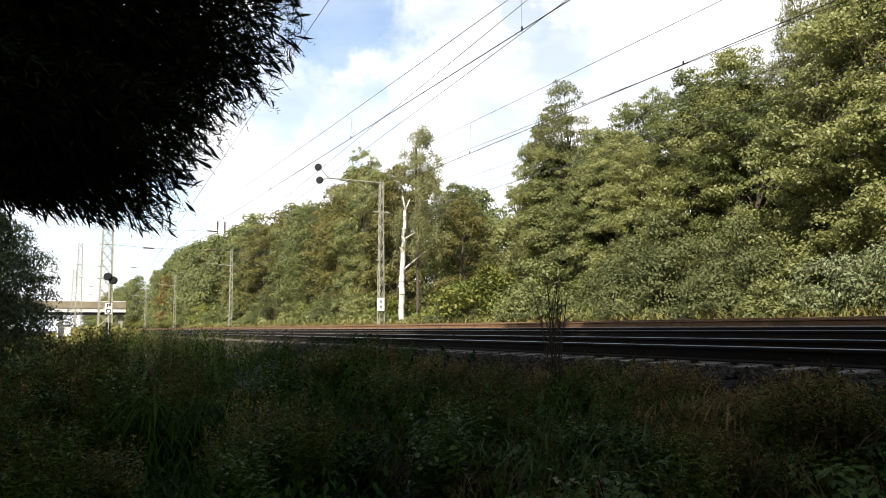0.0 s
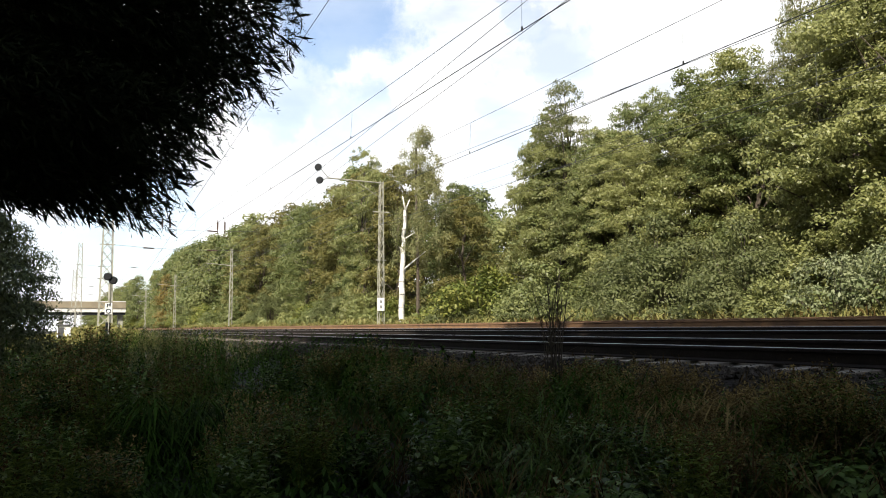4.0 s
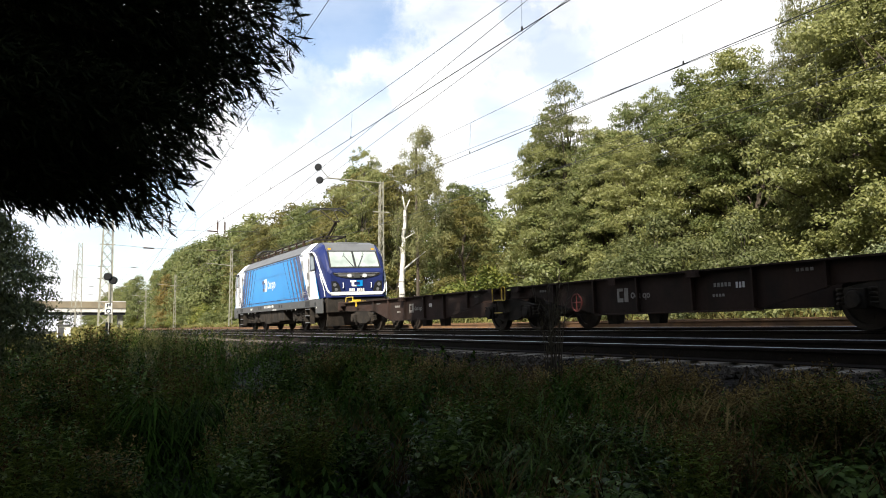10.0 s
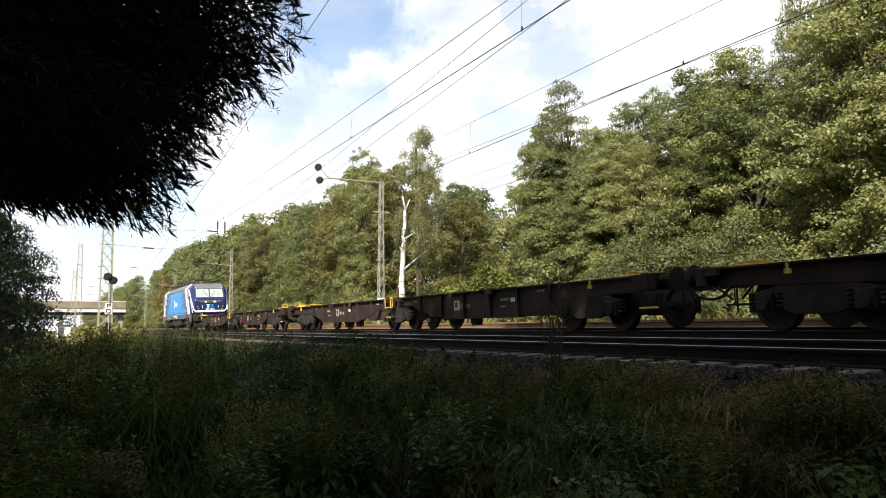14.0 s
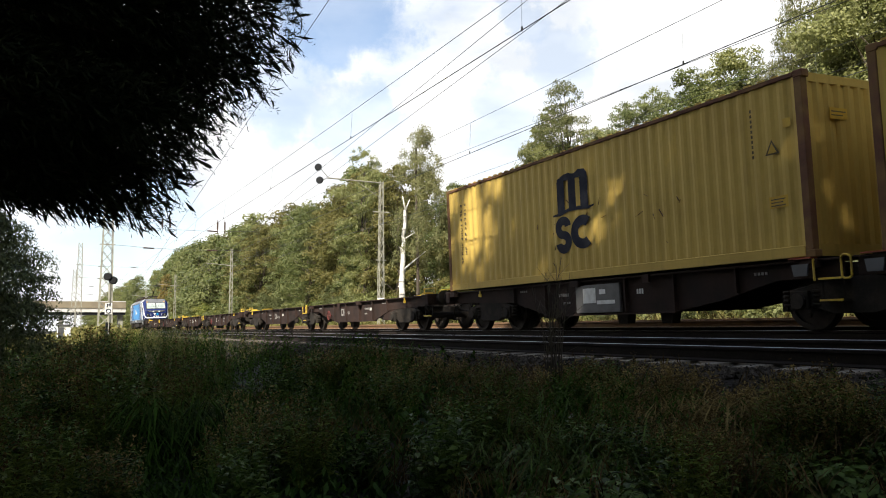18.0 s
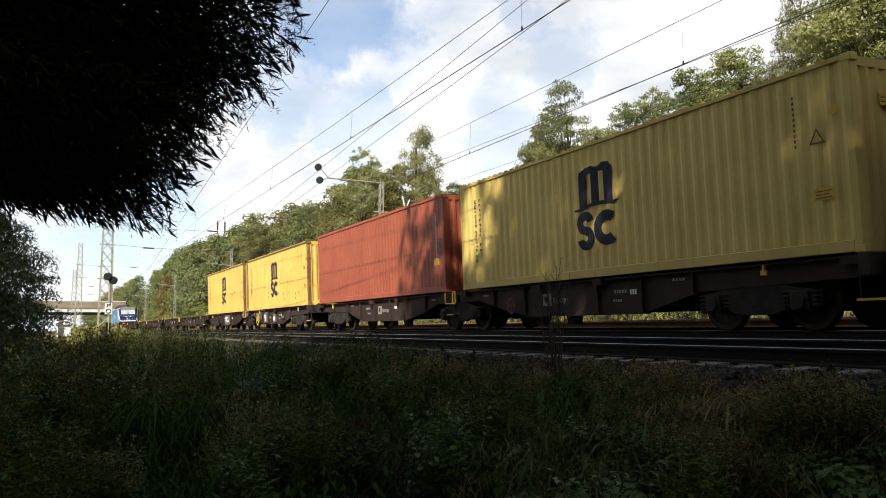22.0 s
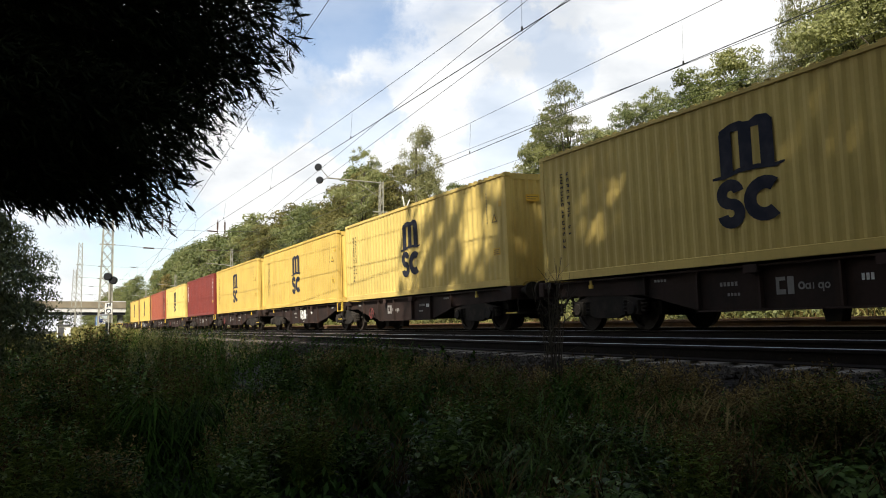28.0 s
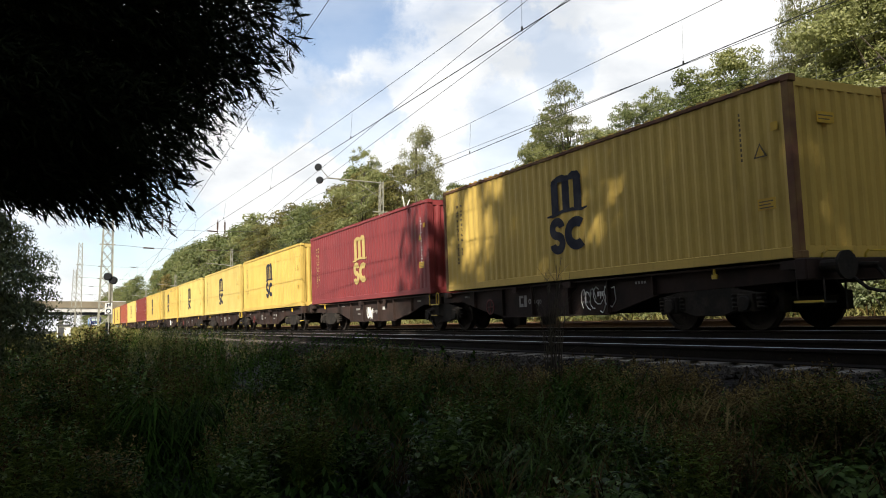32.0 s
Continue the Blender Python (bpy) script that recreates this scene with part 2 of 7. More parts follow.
LETTER_NAVY = surface("letter_navy", (0.020, 0.023, 0.038), 0.8, second=(0.045, 0.046, 0.058), scale=4, spec=0.15)
LETTER_GOLD = surface("letter_gold", (0.56, 0.42, 0.14), 0.7, second=(0.46, 0.36, 0.14), scale=5)
BOX_YELLOW = surface("container_yellow", (0.640, 0.445, 0.110), 0.65, second=(0.540, 0.370, 0.090), scale=0.8, grain=0.10, grain_scale=9, streak=0.35, spread=0.08, spec=0.25)
BOX_PALE = surface("container_pale_yellow", (0.660, 0.495, 0.150), 0.65, second=(0.560, 0.410, 0.120), scale=0.8, grain=0.10, grain_scale=9, streak=0.30, spread=0.08, spec=0.25)
BOX_ORANGE = surface("container_orange_red", (0.345, 0.088, 0.046), 0.55, second=(0.285, 0.070, 0.040), scale=0.9, grain=0.15, grain_scale=9, streak=0.3, spec=0.25)
BOX_MAROON = surface("container_maroon", (0.205, 0.034, 0.024), 0.55, second=(0.160, 0.028, 0.022), scale=0.9, grain=0.15, grain_scale=9, streak=0.25, spec=0.25)
BOX_RED = surface("container_red", (0.245, 0.042, 0.044), 0.55, second=(0.195, 0.035, 0.039), scale=0.9, grain=0.15, grain_scale=9, streak=0.25, spec=0.25)
BOX_RUST = surface("container_rusty_post", (0.150, 0.062, 0.032), 0.8, second=(0.260, 0.150, 0.045), scale=3, grain=0.4, grain_scale=12, streak=0.3)
BOX_DECAL = surface("orange_decal", (0.640, 0.400, 0.030), 0.6, second=(0.560, 0.340, 0.035), scale=6, grain=0.1)
BOX_STENCIL = surface("faded_stencil", (0.115, 0.085, 0.035), 0.8, second=(0.200, 0.150, 0.060), scale=9)
BOX_SCRATCH = surface("rusty_scratch", (0.120, 0.058, 0.024), 0.9, second=(0.060, 0.036, 0.020), scale=14, grain=0.4)
BOX_GREY = surface("grey_box_paint", (0.135, 0.130, 0.125), 0.6, second=(0.095, 0.090, 0.085), scale=3, streak=0.2)
CABLE = surface("catenary_wire", (0.060, 0.062, 0.060), 0.5, 0.5)
PORCELAIN = surface("brown_insulator", (0.055, 0.030, 0.020), 0.3)
LAMP_DARK = surface("lamp_black", (0.012, 0.013, 0.014), 0.8, spec=0.2)
BRIDGE_BROWN = surface("bridge_brown_cladding", (0.215, 0.180, 0.120), 0.8, second=(0.17, 0.140, 0.095), scale=0.5)
RENDERED = surface("rendered_concrete", (0.62, 0.61, 0.58), 0.8, second=(0.5, 0.49, 0.46), scale=0.4)

GLASS = bpy.data.materials.new("dark_window_glass")
GLASS.use_nodes = True
_g = GLASS.node_tree.nodes["Principled BSDF"]
socket(_g, "Base Color", (0.16, 0.20, 0.215, 1)), socket(_g, "Roughness", 0.06), socket(_g, "IOR", 1.52), socket(_g, "Specular IOR Level", 0.8)
# pale grey-green patches paint the sky and trees mirrored in the windscreen
SCREEN_REFLECTION = surface("windscreen_blind", (0.40, 0.455, 0.425), 0.12, second=(0.28, 0.33, 0.305), scale=2.0, coat=1.0)
LENS = surface("headlamp_glass", (0.62, 0.64, 0.66), 0.08, coat=1.0)
AMBER = surface("amber_lens", (0.70, 0.32, 0.02), 0.2)


# ---- mesh helpers ----
class Geo:
    """Collects the corners and faces of one mesh."""
    def __init__(self):
        self.v, self.f = [], []

    def add(self, verts, faces):
        k = len(self.v)
        self.v += [tuple(p) for p in verts]
        self.f += [tuple(i + k for i in fc) for fc in faces]
        return self

    def box(self, x0, x1, y0, y1, z0, z1, m=None):
        c = [Vector((x, y, z)) for x in (x0, x1) for y in (y0, y1) for z in (z0, z1)]
        if m is not None:
            c = [m @ p for p in c]
        return self.add(c, [(0, 1, 3, 2), (4, 6, 7, 5), (0, 4, 5, 1), (2, 3, 7, 6), (0, 2, 6, 4), (1, 5, 7, 3)])

    def rod(self, a, b, r, n=8, r2=None, cap=True):
        a, b = Vector(a), Vector(b)
        r2 = r if r2 is None else r2
        q = (b - a).to_track_quat("Z", "Y").to_matrix()
        ring = [(q @ Vector((math.cos(2 * math.pi * i / n), math.sin(2 * math.pi * i / n), 0))) for i in range(n)]
        k = len(self.v)
        self.v += [tuple(a + d * r) for d in ring] + [tuple(b + d * r2) for d in ring]
        self.f += [(k + i, k + (i + 1) % n, k + n + (i + 1) % n, k + n + i) for i in range(n)]
        if cap:
            self.f += [tuple(k + i for i in reversed(range(n))), tuple(k + n + i for i in range(n))]
        return self

    def tube(self, pts, r, n=6):
        for a, b in zip(pts, pts[1:]):
            self.rod(a, b, r, n)
        return self

    def prism(self, outline, y0, y1):
        """An outline in x and z, given anticlockwise as seen from -y, pulled from y0 to y1."""
        n = len(outline)
        return self.add([(x, y0, z) for x, z in outline] + [(x, y1, z) for x, z in outline],
                        [tuple(range(n)), tuple(reversed(range(n, 2 * n)))] + [(i, n + i, n + (i + 1) % n, (i + 1) % n) for i in range(n)])

    def disc(self, c, axis, r, depth, n=20, hole=0.0):
        c, axis = Vector(c), Vector(axis).normalized()
        q = axis.to_track_quat("Z", "Y").to_matrix()
        ring = [(q @ Vector((math.cos(2 * math.pi * i / n), math.sin(2 * math.pi * i / n), 0))) for i in range(n)]
        if not hole:
            return self.rod(c - axis * depth / 2, c + axis * depth / 2, r, n)
        k = len(self.v)
        for rr in (r, hole):
            for s in (-0.5, 0.5):
                self.v += [tuple(c + d * rr + axis * depth * s) for d in ring]
        for i in range(n):
            j = (i + 1) % n
            self.f += [(k + i, k + j, k + n + j, k + n + i), (k + 2 * n + j, k + 2 * n + i, k + 3 * n + i, k + 3 * n + j),
                       (k + j, k + i, k + 2 * n + i, k + 2 * n + j), (k + n + i, k + n + j, k + 3 * n + j, k + 3 * n + i)]
        return self

    def mesh(self, name, material, bevel=0.0, smooth=False):
        me = bpy.data.meshes.new(name)
        me.from_pydata(self.v, [], self.f)
        if bevel:
            bm = bmesh.new()
            bm.from_mesh(me)
            bmesh.ops.remove_doubles(bm, verts=bm.verts, dist=1e-5)
            bmesh.ops.bevel(bm, geom=[e for e in bm.edges if e.is_manifold and e.calc_face_angle(0) > 0.6], offset=bevel, segments=1, affect="EDGES", clamp_overlap=True)
            bm.to_mesh(me)
            bm.free()
        me.materials.append(material)
        if smooth:
            me.shade_smooth()
        me.update()
        return me


def part(name, geo, material, parent, label="", bevel=0.0, smooth=False):
    me = geo if isinstance(geo, bpy.types.Mesh) else geo.mesh(name, material, bevel, smooth)
    ob = new(name, me)
    ob.parent = parent
    if label:
        tagged(ob, label)
    return ob


def thing(name, label, category, group="", kind=""):
    return tagged(new(name), label, category, group, kind)


def lone(name, geo, material, label, category, group="", kind="", bevel=0.0, smooth=False):
    me = geo if isinstance(geo, bpy.types.Mesh) else geo.mesh(name, material, bevel, smooth)
    return tagged(new(name, me), label, category, group, kind)


# ---- the ground ----
TRACK_Y, TRACK_Z, CANT = 11.5, 1.47, 2.2          # the train's track: middle, rail top, lean towards the path
NEAR_Y, SIDING_Y = 7.5, 15.5
TILT = math.tan(radians(CANT))


def rail_top(y):
    return TRACK_Z + (y - TRACK_Y) * TILT + (0.07 if y > 13.5 else 0.0)


def bend(y, *points):
    """Height along a row of (y, z) points."""
    return float(np.interp(y, [p[0] for p in points], [p[1] for p in points]))


def ground_z(x, y):
    base = bend(y, (-60, 0.3), (-6, 0.05), (1.8, 0.0), (4.6, 0.62), (5.3, 0.80), (6.0, 0.80), (17.6, 1.15), (18.0, 1.50), (21, 1.62), (30, 2.4), (60, 6.5), (140, 12), (400, 14))
    rough = 0.09 * noise.noise(Vector((x * 0.5, y * 0.5, 0))) + 0.04 * noise.noise(Vector((x * 1.7, y * 1.7, 5)))
    return base + (rough if (y < 5.5 or y > 18.2) else 0.0)


def spread(*stops):
    """Grid lines: (from, to, step) runs joined."""
    out = []
    for a, b, s in stops:
        out += list(np.arange(a, b, s))
    return out + [stops[-1][1]]


gx = spread((-1500, -400, 110), (-400, -100, 15), (-100, -30, 2.5), (-30, 12, 0.6), (12, 60, 4), (60, 400, 40), (400, 1500, 110))
gy = spread((-1500, -200, 130), (-200, -20, 15), (-20, -4, 2), (-4, 5.4, 0.4), (5.4, 17.6, 3.05), (17.6, 23, 0.6), (23, 60, 4), (60, 200, 14), (200, 1500, 130))
g = Geo()
g.v = [(x, y, ground_z(x, y)) for x in gx for y in gy]
ny = len(gy)
g.f = [(i * ny + j, (i + 1) * ny + j, (i + 1) * ny + j + 1, i * ny + j + 1) for i in range(len(gx) - 1) for j in range(ny - 1)]
lone("ground", g, SOIL, "brown soil with leaf litter and sparse green, darkened for shade", "ground", kind="structure", smooth=True)

# ballast: one bed under the three tracks, with a shoulder towards the path
X0, X1 = -420.0, 60.0
g = Geo()
prof = [(4.75, 0.60), (5.75, rail_top(6.2) - 0.25), (6.2, rail_top(6.2) - 0.21), (9.0, rail_top(9.0) - 0.21), (9.6, rail_top(9.6) - 0.24), (10.2, rail_top(10.2) - 0.21),
        (12.9, rail_top(12.9) - 0.21), (13.45, rail_top(13.45) - 0.22), (13.9, rail_top(13.9) - 0.19), (17.2, rail_top(17.2) - 0.19), (17.9, 1.45)]
xs = spread((X0, -60, 6), (-60, 10, 0.7), (10, X1, 6))
g.v = [(x, y, z + (0.025 * noise.noise(Vector((x * 2.1, y * 2.1, 2))))) for x in xs for y, z in prof]
m = len(prof)
g.f = [(i * m + j, (i + 1) * m + j, (i + 1) * m + j + 1, i * m + j + 1) for i in range(len(xs) - 1) for j in range(m - 1)]
ballast = lone("ballast_bed", g, BED, "brown stone ballast under the railway tracks", "ballast", kind="structure")

RAIL = [(-0.070, 0), (0.070, 0), (0.070, 0.012), (0.012, 0.030), (0.010, 0.120), (0.034, 0.135), (0.034, 0.160), (0.028, 0.166), (-0.028, 0.166), (-0.034, 0.160), (-0.034, 0.135), (-0.010, 0.120), (-0.012, 0.030), (-0.070, 0.012)]


def rail(y, name, rust, worn, label):
    z = rail_top(y) - 0.17
    turn = Matrix.Rotation(radians(CANT), 4, "X")
    pts = [turn @ Vector((0, a, b)) for a, b in RAIL]
    k = len(RAIL)
    gg = Geo().add([(x, y + p.y, z + p.z) for x in (X0, X1) for p in pts],
                   [tuple(range(k)), tuple(reversed(range(k, 2 * k)))] + [(i, k + i, k + (i + 1) % k, (i + 1) % k) for i in range(k)])
    ob = lone(name, gg, rust, label, "rail", kind="structure")
    pts = [turn @ Vector((0, a, b)) for a, b in ((-0.026, 0.1665), (0.026, 0.1665), (0.024, 0.1695), (-0.024, 0.1695))]
    gg = Geo().add([(x, y + p.y, z + p.z) for x in (X0, X1) for p in pts], [(0, 4, 5, 1), (1, 5, 6, 2), (2, 6, 7, 3), (3, 7, 4, 0), (0, 1, 2, 3), (7, 6, 5, 4)])
    part("running_face", gg, worn, ob, "polished steel running face" if worn is RAIL_TOP else "dull rusty running face")
    return ob


for yc, nm, ru, wo, lb in ((NEAR_Y, "rail_near", RUST, RAIL_TOP, "rust-brown steel rail with a shiny head"), (TRACK_Y, "rail_train", RUST, RAIL_TOP, "rust-brown steel rail with a shiny head under the train"),
                           (SIDING_Y, "rail_siding", SIDING_RUST, SIDING_RUST, "orange-rusty rail of the unused siding")):
    for o in (-0.752, 0.752):
        rail(yc + o, nm, ru, wo, lb)


def sleeper_mesh(gg, x, yc, dx=0.13, half=1.3):
    z = rail_top(yc) - 0.175
    turn = Matrix.Translation((x, yc, z)) @ Matrix.Rotation(radians(CANT), 4, "X")
    top, low = dx * 0.85, dx
    v = [(-low, -half, -0.2), (low, -half, -0.2), (low, half, -0.2), (-low, half, -0.2), (-top, -half + 0.03, 0), (top, -half + 0.03, 0), (top, half - 0.03, 0), (-top, half - 0.03, 0)]
    return gg.add([turn @ Vector(p) for p in v], [(3, 2, 1, 0), (4, 5, 6, 7), (0, 1, 5, 4), (1, 2, 6, 5), (2, 3, 7, 6), (3, 0, 4, 7)])


# ---- plants: helpers ----
def blades(name, P, N, size, aspect, material, along=None, tip=0.0):
    """One mesh of pointed four-cornered leaves at P, facing N (arrays), size long and aspect times as wide. along: which way they point."""
    n = len(P)
    N = N / (np.linalg.norm(N, axis=1, keepdims=True) + 1e-9)
    T = np.random.normal(size=(n, 3)) if along is None else along
    T = T - N * (T * N).sum(1, keepdims=True)
    T /= np.linalg.norm(T, axis=1, keepdims=True) + 1e-9
    B = np.cross(N, T)
    s = size.reshape(-1, 1)
    w = s * aspect
    mid = P + T * s * 0.08 + N * s * 0.10
    V = np.stack([P - T * s, mid + B * w, P + T * s - N * s * tip, mid - B * w], 1).reshape(-1, 3)
    me = bpy.data.meshes.new(name)
    me.vertices.add(4 * n)
    me.vertices.foreach_set("co", V.astype(np.float32).ravel())
    me.loops.add(4 * n)
    me.loops.foreach_set("vertex_index", np.arange(4 * n, dtype=np.int32))
    me.polygons.add(n)
    me.polygons.foreach_set("loop_start", np.arange(0, 4 * n, 4, dtype=np.int32))
    me.materials.append(material)
    me.update(calc_edges=True)
    return me


def clump_points(centres, radii, per, rng, flat=0.75, shell=0.55):
    """Points on and inside the outer half of lumpy clumps, with outward normals."""
    P, N = [], []
    for c, r in zip(centres, radii):
        k = max(4, int(per * r * r))
        d = rng.normal(size=(k, 3))
        d /= np.linalg.norm(d, axis=1, keepdims=True)
        d[:, 2] = np.where(d[:, 2] < -0.35, -d[:, 2] * 0.6, d[:, 2])
        rad = r * (shell + (1.08 - shell) * np.sqrt(rng.random((k, 1))))
        p = d * rad
        p[:, 2] *= flat
        P.append(c + p)
        N.append(d + rng.normal(size=(k, 3)) * 0.42 + np.array([0.10, -0.12, 0.35]))
    return np.concatenate(P), np.concatenate(N)


def tree_meshes(seed, h, crown_r, base, clumps, per, leaf, leaf_mat, bark, trunk_r=0.2, taper=0.55, droop=0.0, clump_r=(0.09, 0.15), lean=0.0, boughs=0):
    """Trunk-and-limb mesh and crown mesh of a broad-leaved tree h metres high. base: where the crown begins, 0 to 1."""
    rng = np.random.default_rng(seed)
    centres, radii = [], []
    for i in range(clumps):
        u = base + (1 - base) * (i + rng.random()) / clumps
        k = (u - base) / (1 - base)
        env = crown_r * (math.sin(math.pi * min(1, 0.18 + 0.80 * k)) ** taper) * (0.75 + 0.4 * rng.random())
        a = rng.random() * 2 * math.pi
        rr = env * math.sqrt(rng.random() * 0.75 + 0.25)
        r = h * (clump_r[0] + (clump_r[1] - clump_r[0]) * rng.random()) * (1.0 if k < 0.85 else 0.7)
        centres.append(np.array([math.cos(a) * max(0, rr - r * 0.4) + lean * u * h, math.sin(a) * max(0, rr - r * 0.4), u * h - r * 0.6]))
        radii.append(r)
    limbs = list(zip(centres, radii))
    if boughs:
        # each bough carries a number of small clumps on its upper and outer side
        small, sr = [], []
        for c, r in limbs:
            for j in range(boughs):
                d = rng.normal(size=3)
                d /= np.linalg.norm(d)
                d[2] = abs(d[2]) * 0.9 - 0.25
                small.append(c + d * r * np.array([1.15, 1.15, 0.75]) * (0.45 + 0.65 * rng.random()))
                sr.append(r * (0.26 + 0.26 * rng.random()))
        centres, radii = small, sr
    P, N = clump_points(centres, radii, per, rng, 0.75, 0.2 if boughs else 0.35)
    size = leaf * (0.6 + 0.8 * rng.random(len(P)))
    along = None
    if droop:
        along = rng.normal(size=(len(P), 3)) * 0.4 + np.array([0, 0, -droop])
    crown = blades("crown", P, N, size, 0.55 if not droop else 0.35, leaf_mat, along, 0.25)
    gg = Geo()
    top = np.array([lean * h * 0.8, 0, h * 0.86])
    prev, pr = np.zeros(3), trunk_r
    steps = 5
    spine = [np.zeros(3)]
    for i in range(1, steps + 1):
        u = i / steps
        p = top * u + np.array([rng.normal() * 0.02 * h, rng.normal() * 0.02 * h, 0]) * (1 if i < steps else 0.3)
        r = trunk_r * (1 - 0.85 * u)
        gg.rod(prev, p, pr, 7, r, cap=False)
        prev, pr = p, r
        spine.append(p)
    for c, r in limbs[:: max(1, clumps // 16)]:
        u = min(0.95, max(0.15, (c[2] / h) * 0.75))
        i = min(steps - 1, int(u * steps))
        s = spine[i] + (spine[i + 1] - spine[i]) * (u * steps - i)
        mid = (s + c) / 2 + np.array([0, 0, 0.03 * h])
        lr = trunk_r * 0.34 * (1 - u * 0.6)
        gg.rod(s, mid, lr, 5, lr * 0.7, cap=False).rod(mid, c, lr * 0.7, 5, lr * 0.3, cap=False)
    return gg.mesh("trunk", bark), crown


def plant(name, meshes, at, scale, turn, label, category, group=""):
    root = thing(name, label, category, group)
    t = part("trunk", meshes[0], None, root)
    part("crown", meshes[1], None, root)
    root.matrix_world = pose(*at, 0, 0, turn) @ Matrix.Diagonal((scale, scale, scale, 1))
    return root


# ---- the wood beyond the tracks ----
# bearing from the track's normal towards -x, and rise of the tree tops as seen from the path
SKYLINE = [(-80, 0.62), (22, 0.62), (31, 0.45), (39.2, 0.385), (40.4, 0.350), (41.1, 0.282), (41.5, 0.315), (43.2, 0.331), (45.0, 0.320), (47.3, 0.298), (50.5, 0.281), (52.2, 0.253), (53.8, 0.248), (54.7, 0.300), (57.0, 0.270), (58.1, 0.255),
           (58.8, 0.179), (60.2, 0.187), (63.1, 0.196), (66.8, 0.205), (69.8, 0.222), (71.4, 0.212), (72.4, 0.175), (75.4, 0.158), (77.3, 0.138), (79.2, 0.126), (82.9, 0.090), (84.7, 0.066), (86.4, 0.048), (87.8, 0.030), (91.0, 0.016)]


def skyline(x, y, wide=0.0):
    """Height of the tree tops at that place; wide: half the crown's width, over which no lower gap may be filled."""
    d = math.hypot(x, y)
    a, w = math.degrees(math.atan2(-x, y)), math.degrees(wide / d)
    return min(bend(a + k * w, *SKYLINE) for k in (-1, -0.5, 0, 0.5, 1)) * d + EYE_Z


rng = np.random.default_rng(11)
KINDS = [("oak", tree_meshes(1, 12, 3.3, 0.05, 150, 330, 0.086, OAK, BARK, clump_r=(0.042, 0.080)), "oak with dark green crown"),
         ("ash", tree_meshes(2, 12, 3.0, 0.05, 140, 330, 0.084, ASH, BARK, clump_r=(0.042, 0.078)), "ash with light yellow-green crown"),
         ("oak_wide", tree_meshes(3, 12, 3.7, 0.04, 160, 330, 0.088, OAK, BARK, clump_r=(0.045, 0.082)), "broad unseen shade-giving oak with dense green crown"),
         ("beech_autumn", tree_meshes(4, 12, 3.3, 0.06, 54, 120, 0.148, RUSSET, BARK, clump_r=(0.08, 0.125)), "tree with olive-brown crown"),
         ("ash_slim", tree_meshes(5, 12, 2.4, 0.08, 120, 190, 0.105, BIRCH_LEAF, BARK, clump_r=(0.038, 0.070)), "slim ash with yellow-green crown"),
         ("oak_far", tree_meshes(6, 12, 3.6, 0.05, 50, 120, 0.150, OAK, BARK, clump_r=(0.09, 0.14)), "oak with green crown"),
         ("ash_far", tree_meshes(7, 12, 3.3, 0.05, 48, 120, 0.148, ASH, BARK, clump_r=(0.09, 0.14)), "ash with yellow-green crown"),
         ("beech_fine", tree_meshes(8, 12, 3.4, 0.04, 150, 330, 0.086, RUSSET, BARK, clump_r=(0.042, 0.080)), "tree with olive-brown crown"),
         ("oak_near", tree_meshes(9, 12, 3.5, 0.06, 36, 440, 0.066, OAK, BARK, clump_r=(0.085, 0.135), boughs=11), "oak with dark green crown"),
         ("ash_near", tree_meshes(10, 12, 3.0, 0.05, 34, 440, 0.064, MAPLE, BARK, clump_r=(0.080, 0.130), boughs=11), "ash with light yellow-green crown"),
         ("maple_near", tree_meshes(12, 12, 3.2, 0.05, 38, 440, 0.066, MAPLE, BARK, clump_r=(0.075, 0.120), boughs=11), "maple with yellow-green crown"),
         ("birch_near", tree_meshes(13, 12, 2.1, 0.08, 46, 640, 0.054, BIRCH_LEAF, BARK, 0.15, droop=0.9, clump_r=(0.055, 0.095), boughs=10), "slender birch with hanging pale green twigs"),
         ("oak_unseen", tree_meshes(14, 12, 3.8, 0.04, 40, 26, 0.30, OAK, BARK, clump_r=(0.10, 0.15)), "unseen shade-giving oak with dense green crown")]


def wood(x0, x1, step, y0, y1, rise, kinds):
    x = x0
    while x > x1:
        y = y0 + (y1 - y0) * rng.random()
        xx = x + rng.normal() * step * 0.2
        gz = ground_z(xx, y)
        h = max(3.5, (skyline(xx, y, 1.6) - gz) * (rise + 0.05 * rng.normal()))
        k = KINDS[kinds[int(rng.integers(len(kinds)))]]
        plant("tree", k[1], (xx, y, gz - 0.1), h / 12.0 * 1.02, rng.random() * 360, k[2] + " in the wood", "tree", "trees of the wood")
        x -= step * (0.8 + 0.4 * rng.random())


# three rows outside the view, added to close the sky on the right
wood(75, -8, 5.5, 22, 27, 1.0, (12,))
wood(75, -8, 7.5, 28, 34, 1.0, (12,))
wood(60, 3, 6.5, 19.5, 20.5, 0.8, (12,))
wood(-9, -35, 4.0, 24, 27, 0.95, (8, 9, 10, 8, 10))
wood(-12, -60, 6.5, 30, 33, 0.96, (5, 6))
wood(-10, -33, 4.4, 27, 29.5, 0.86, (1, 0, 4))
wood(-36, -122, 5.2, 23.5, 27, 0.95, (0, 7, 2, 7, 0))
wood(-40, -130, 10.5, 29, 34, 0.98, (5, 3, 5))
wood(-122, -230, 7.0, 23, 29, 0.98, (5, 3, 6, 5))
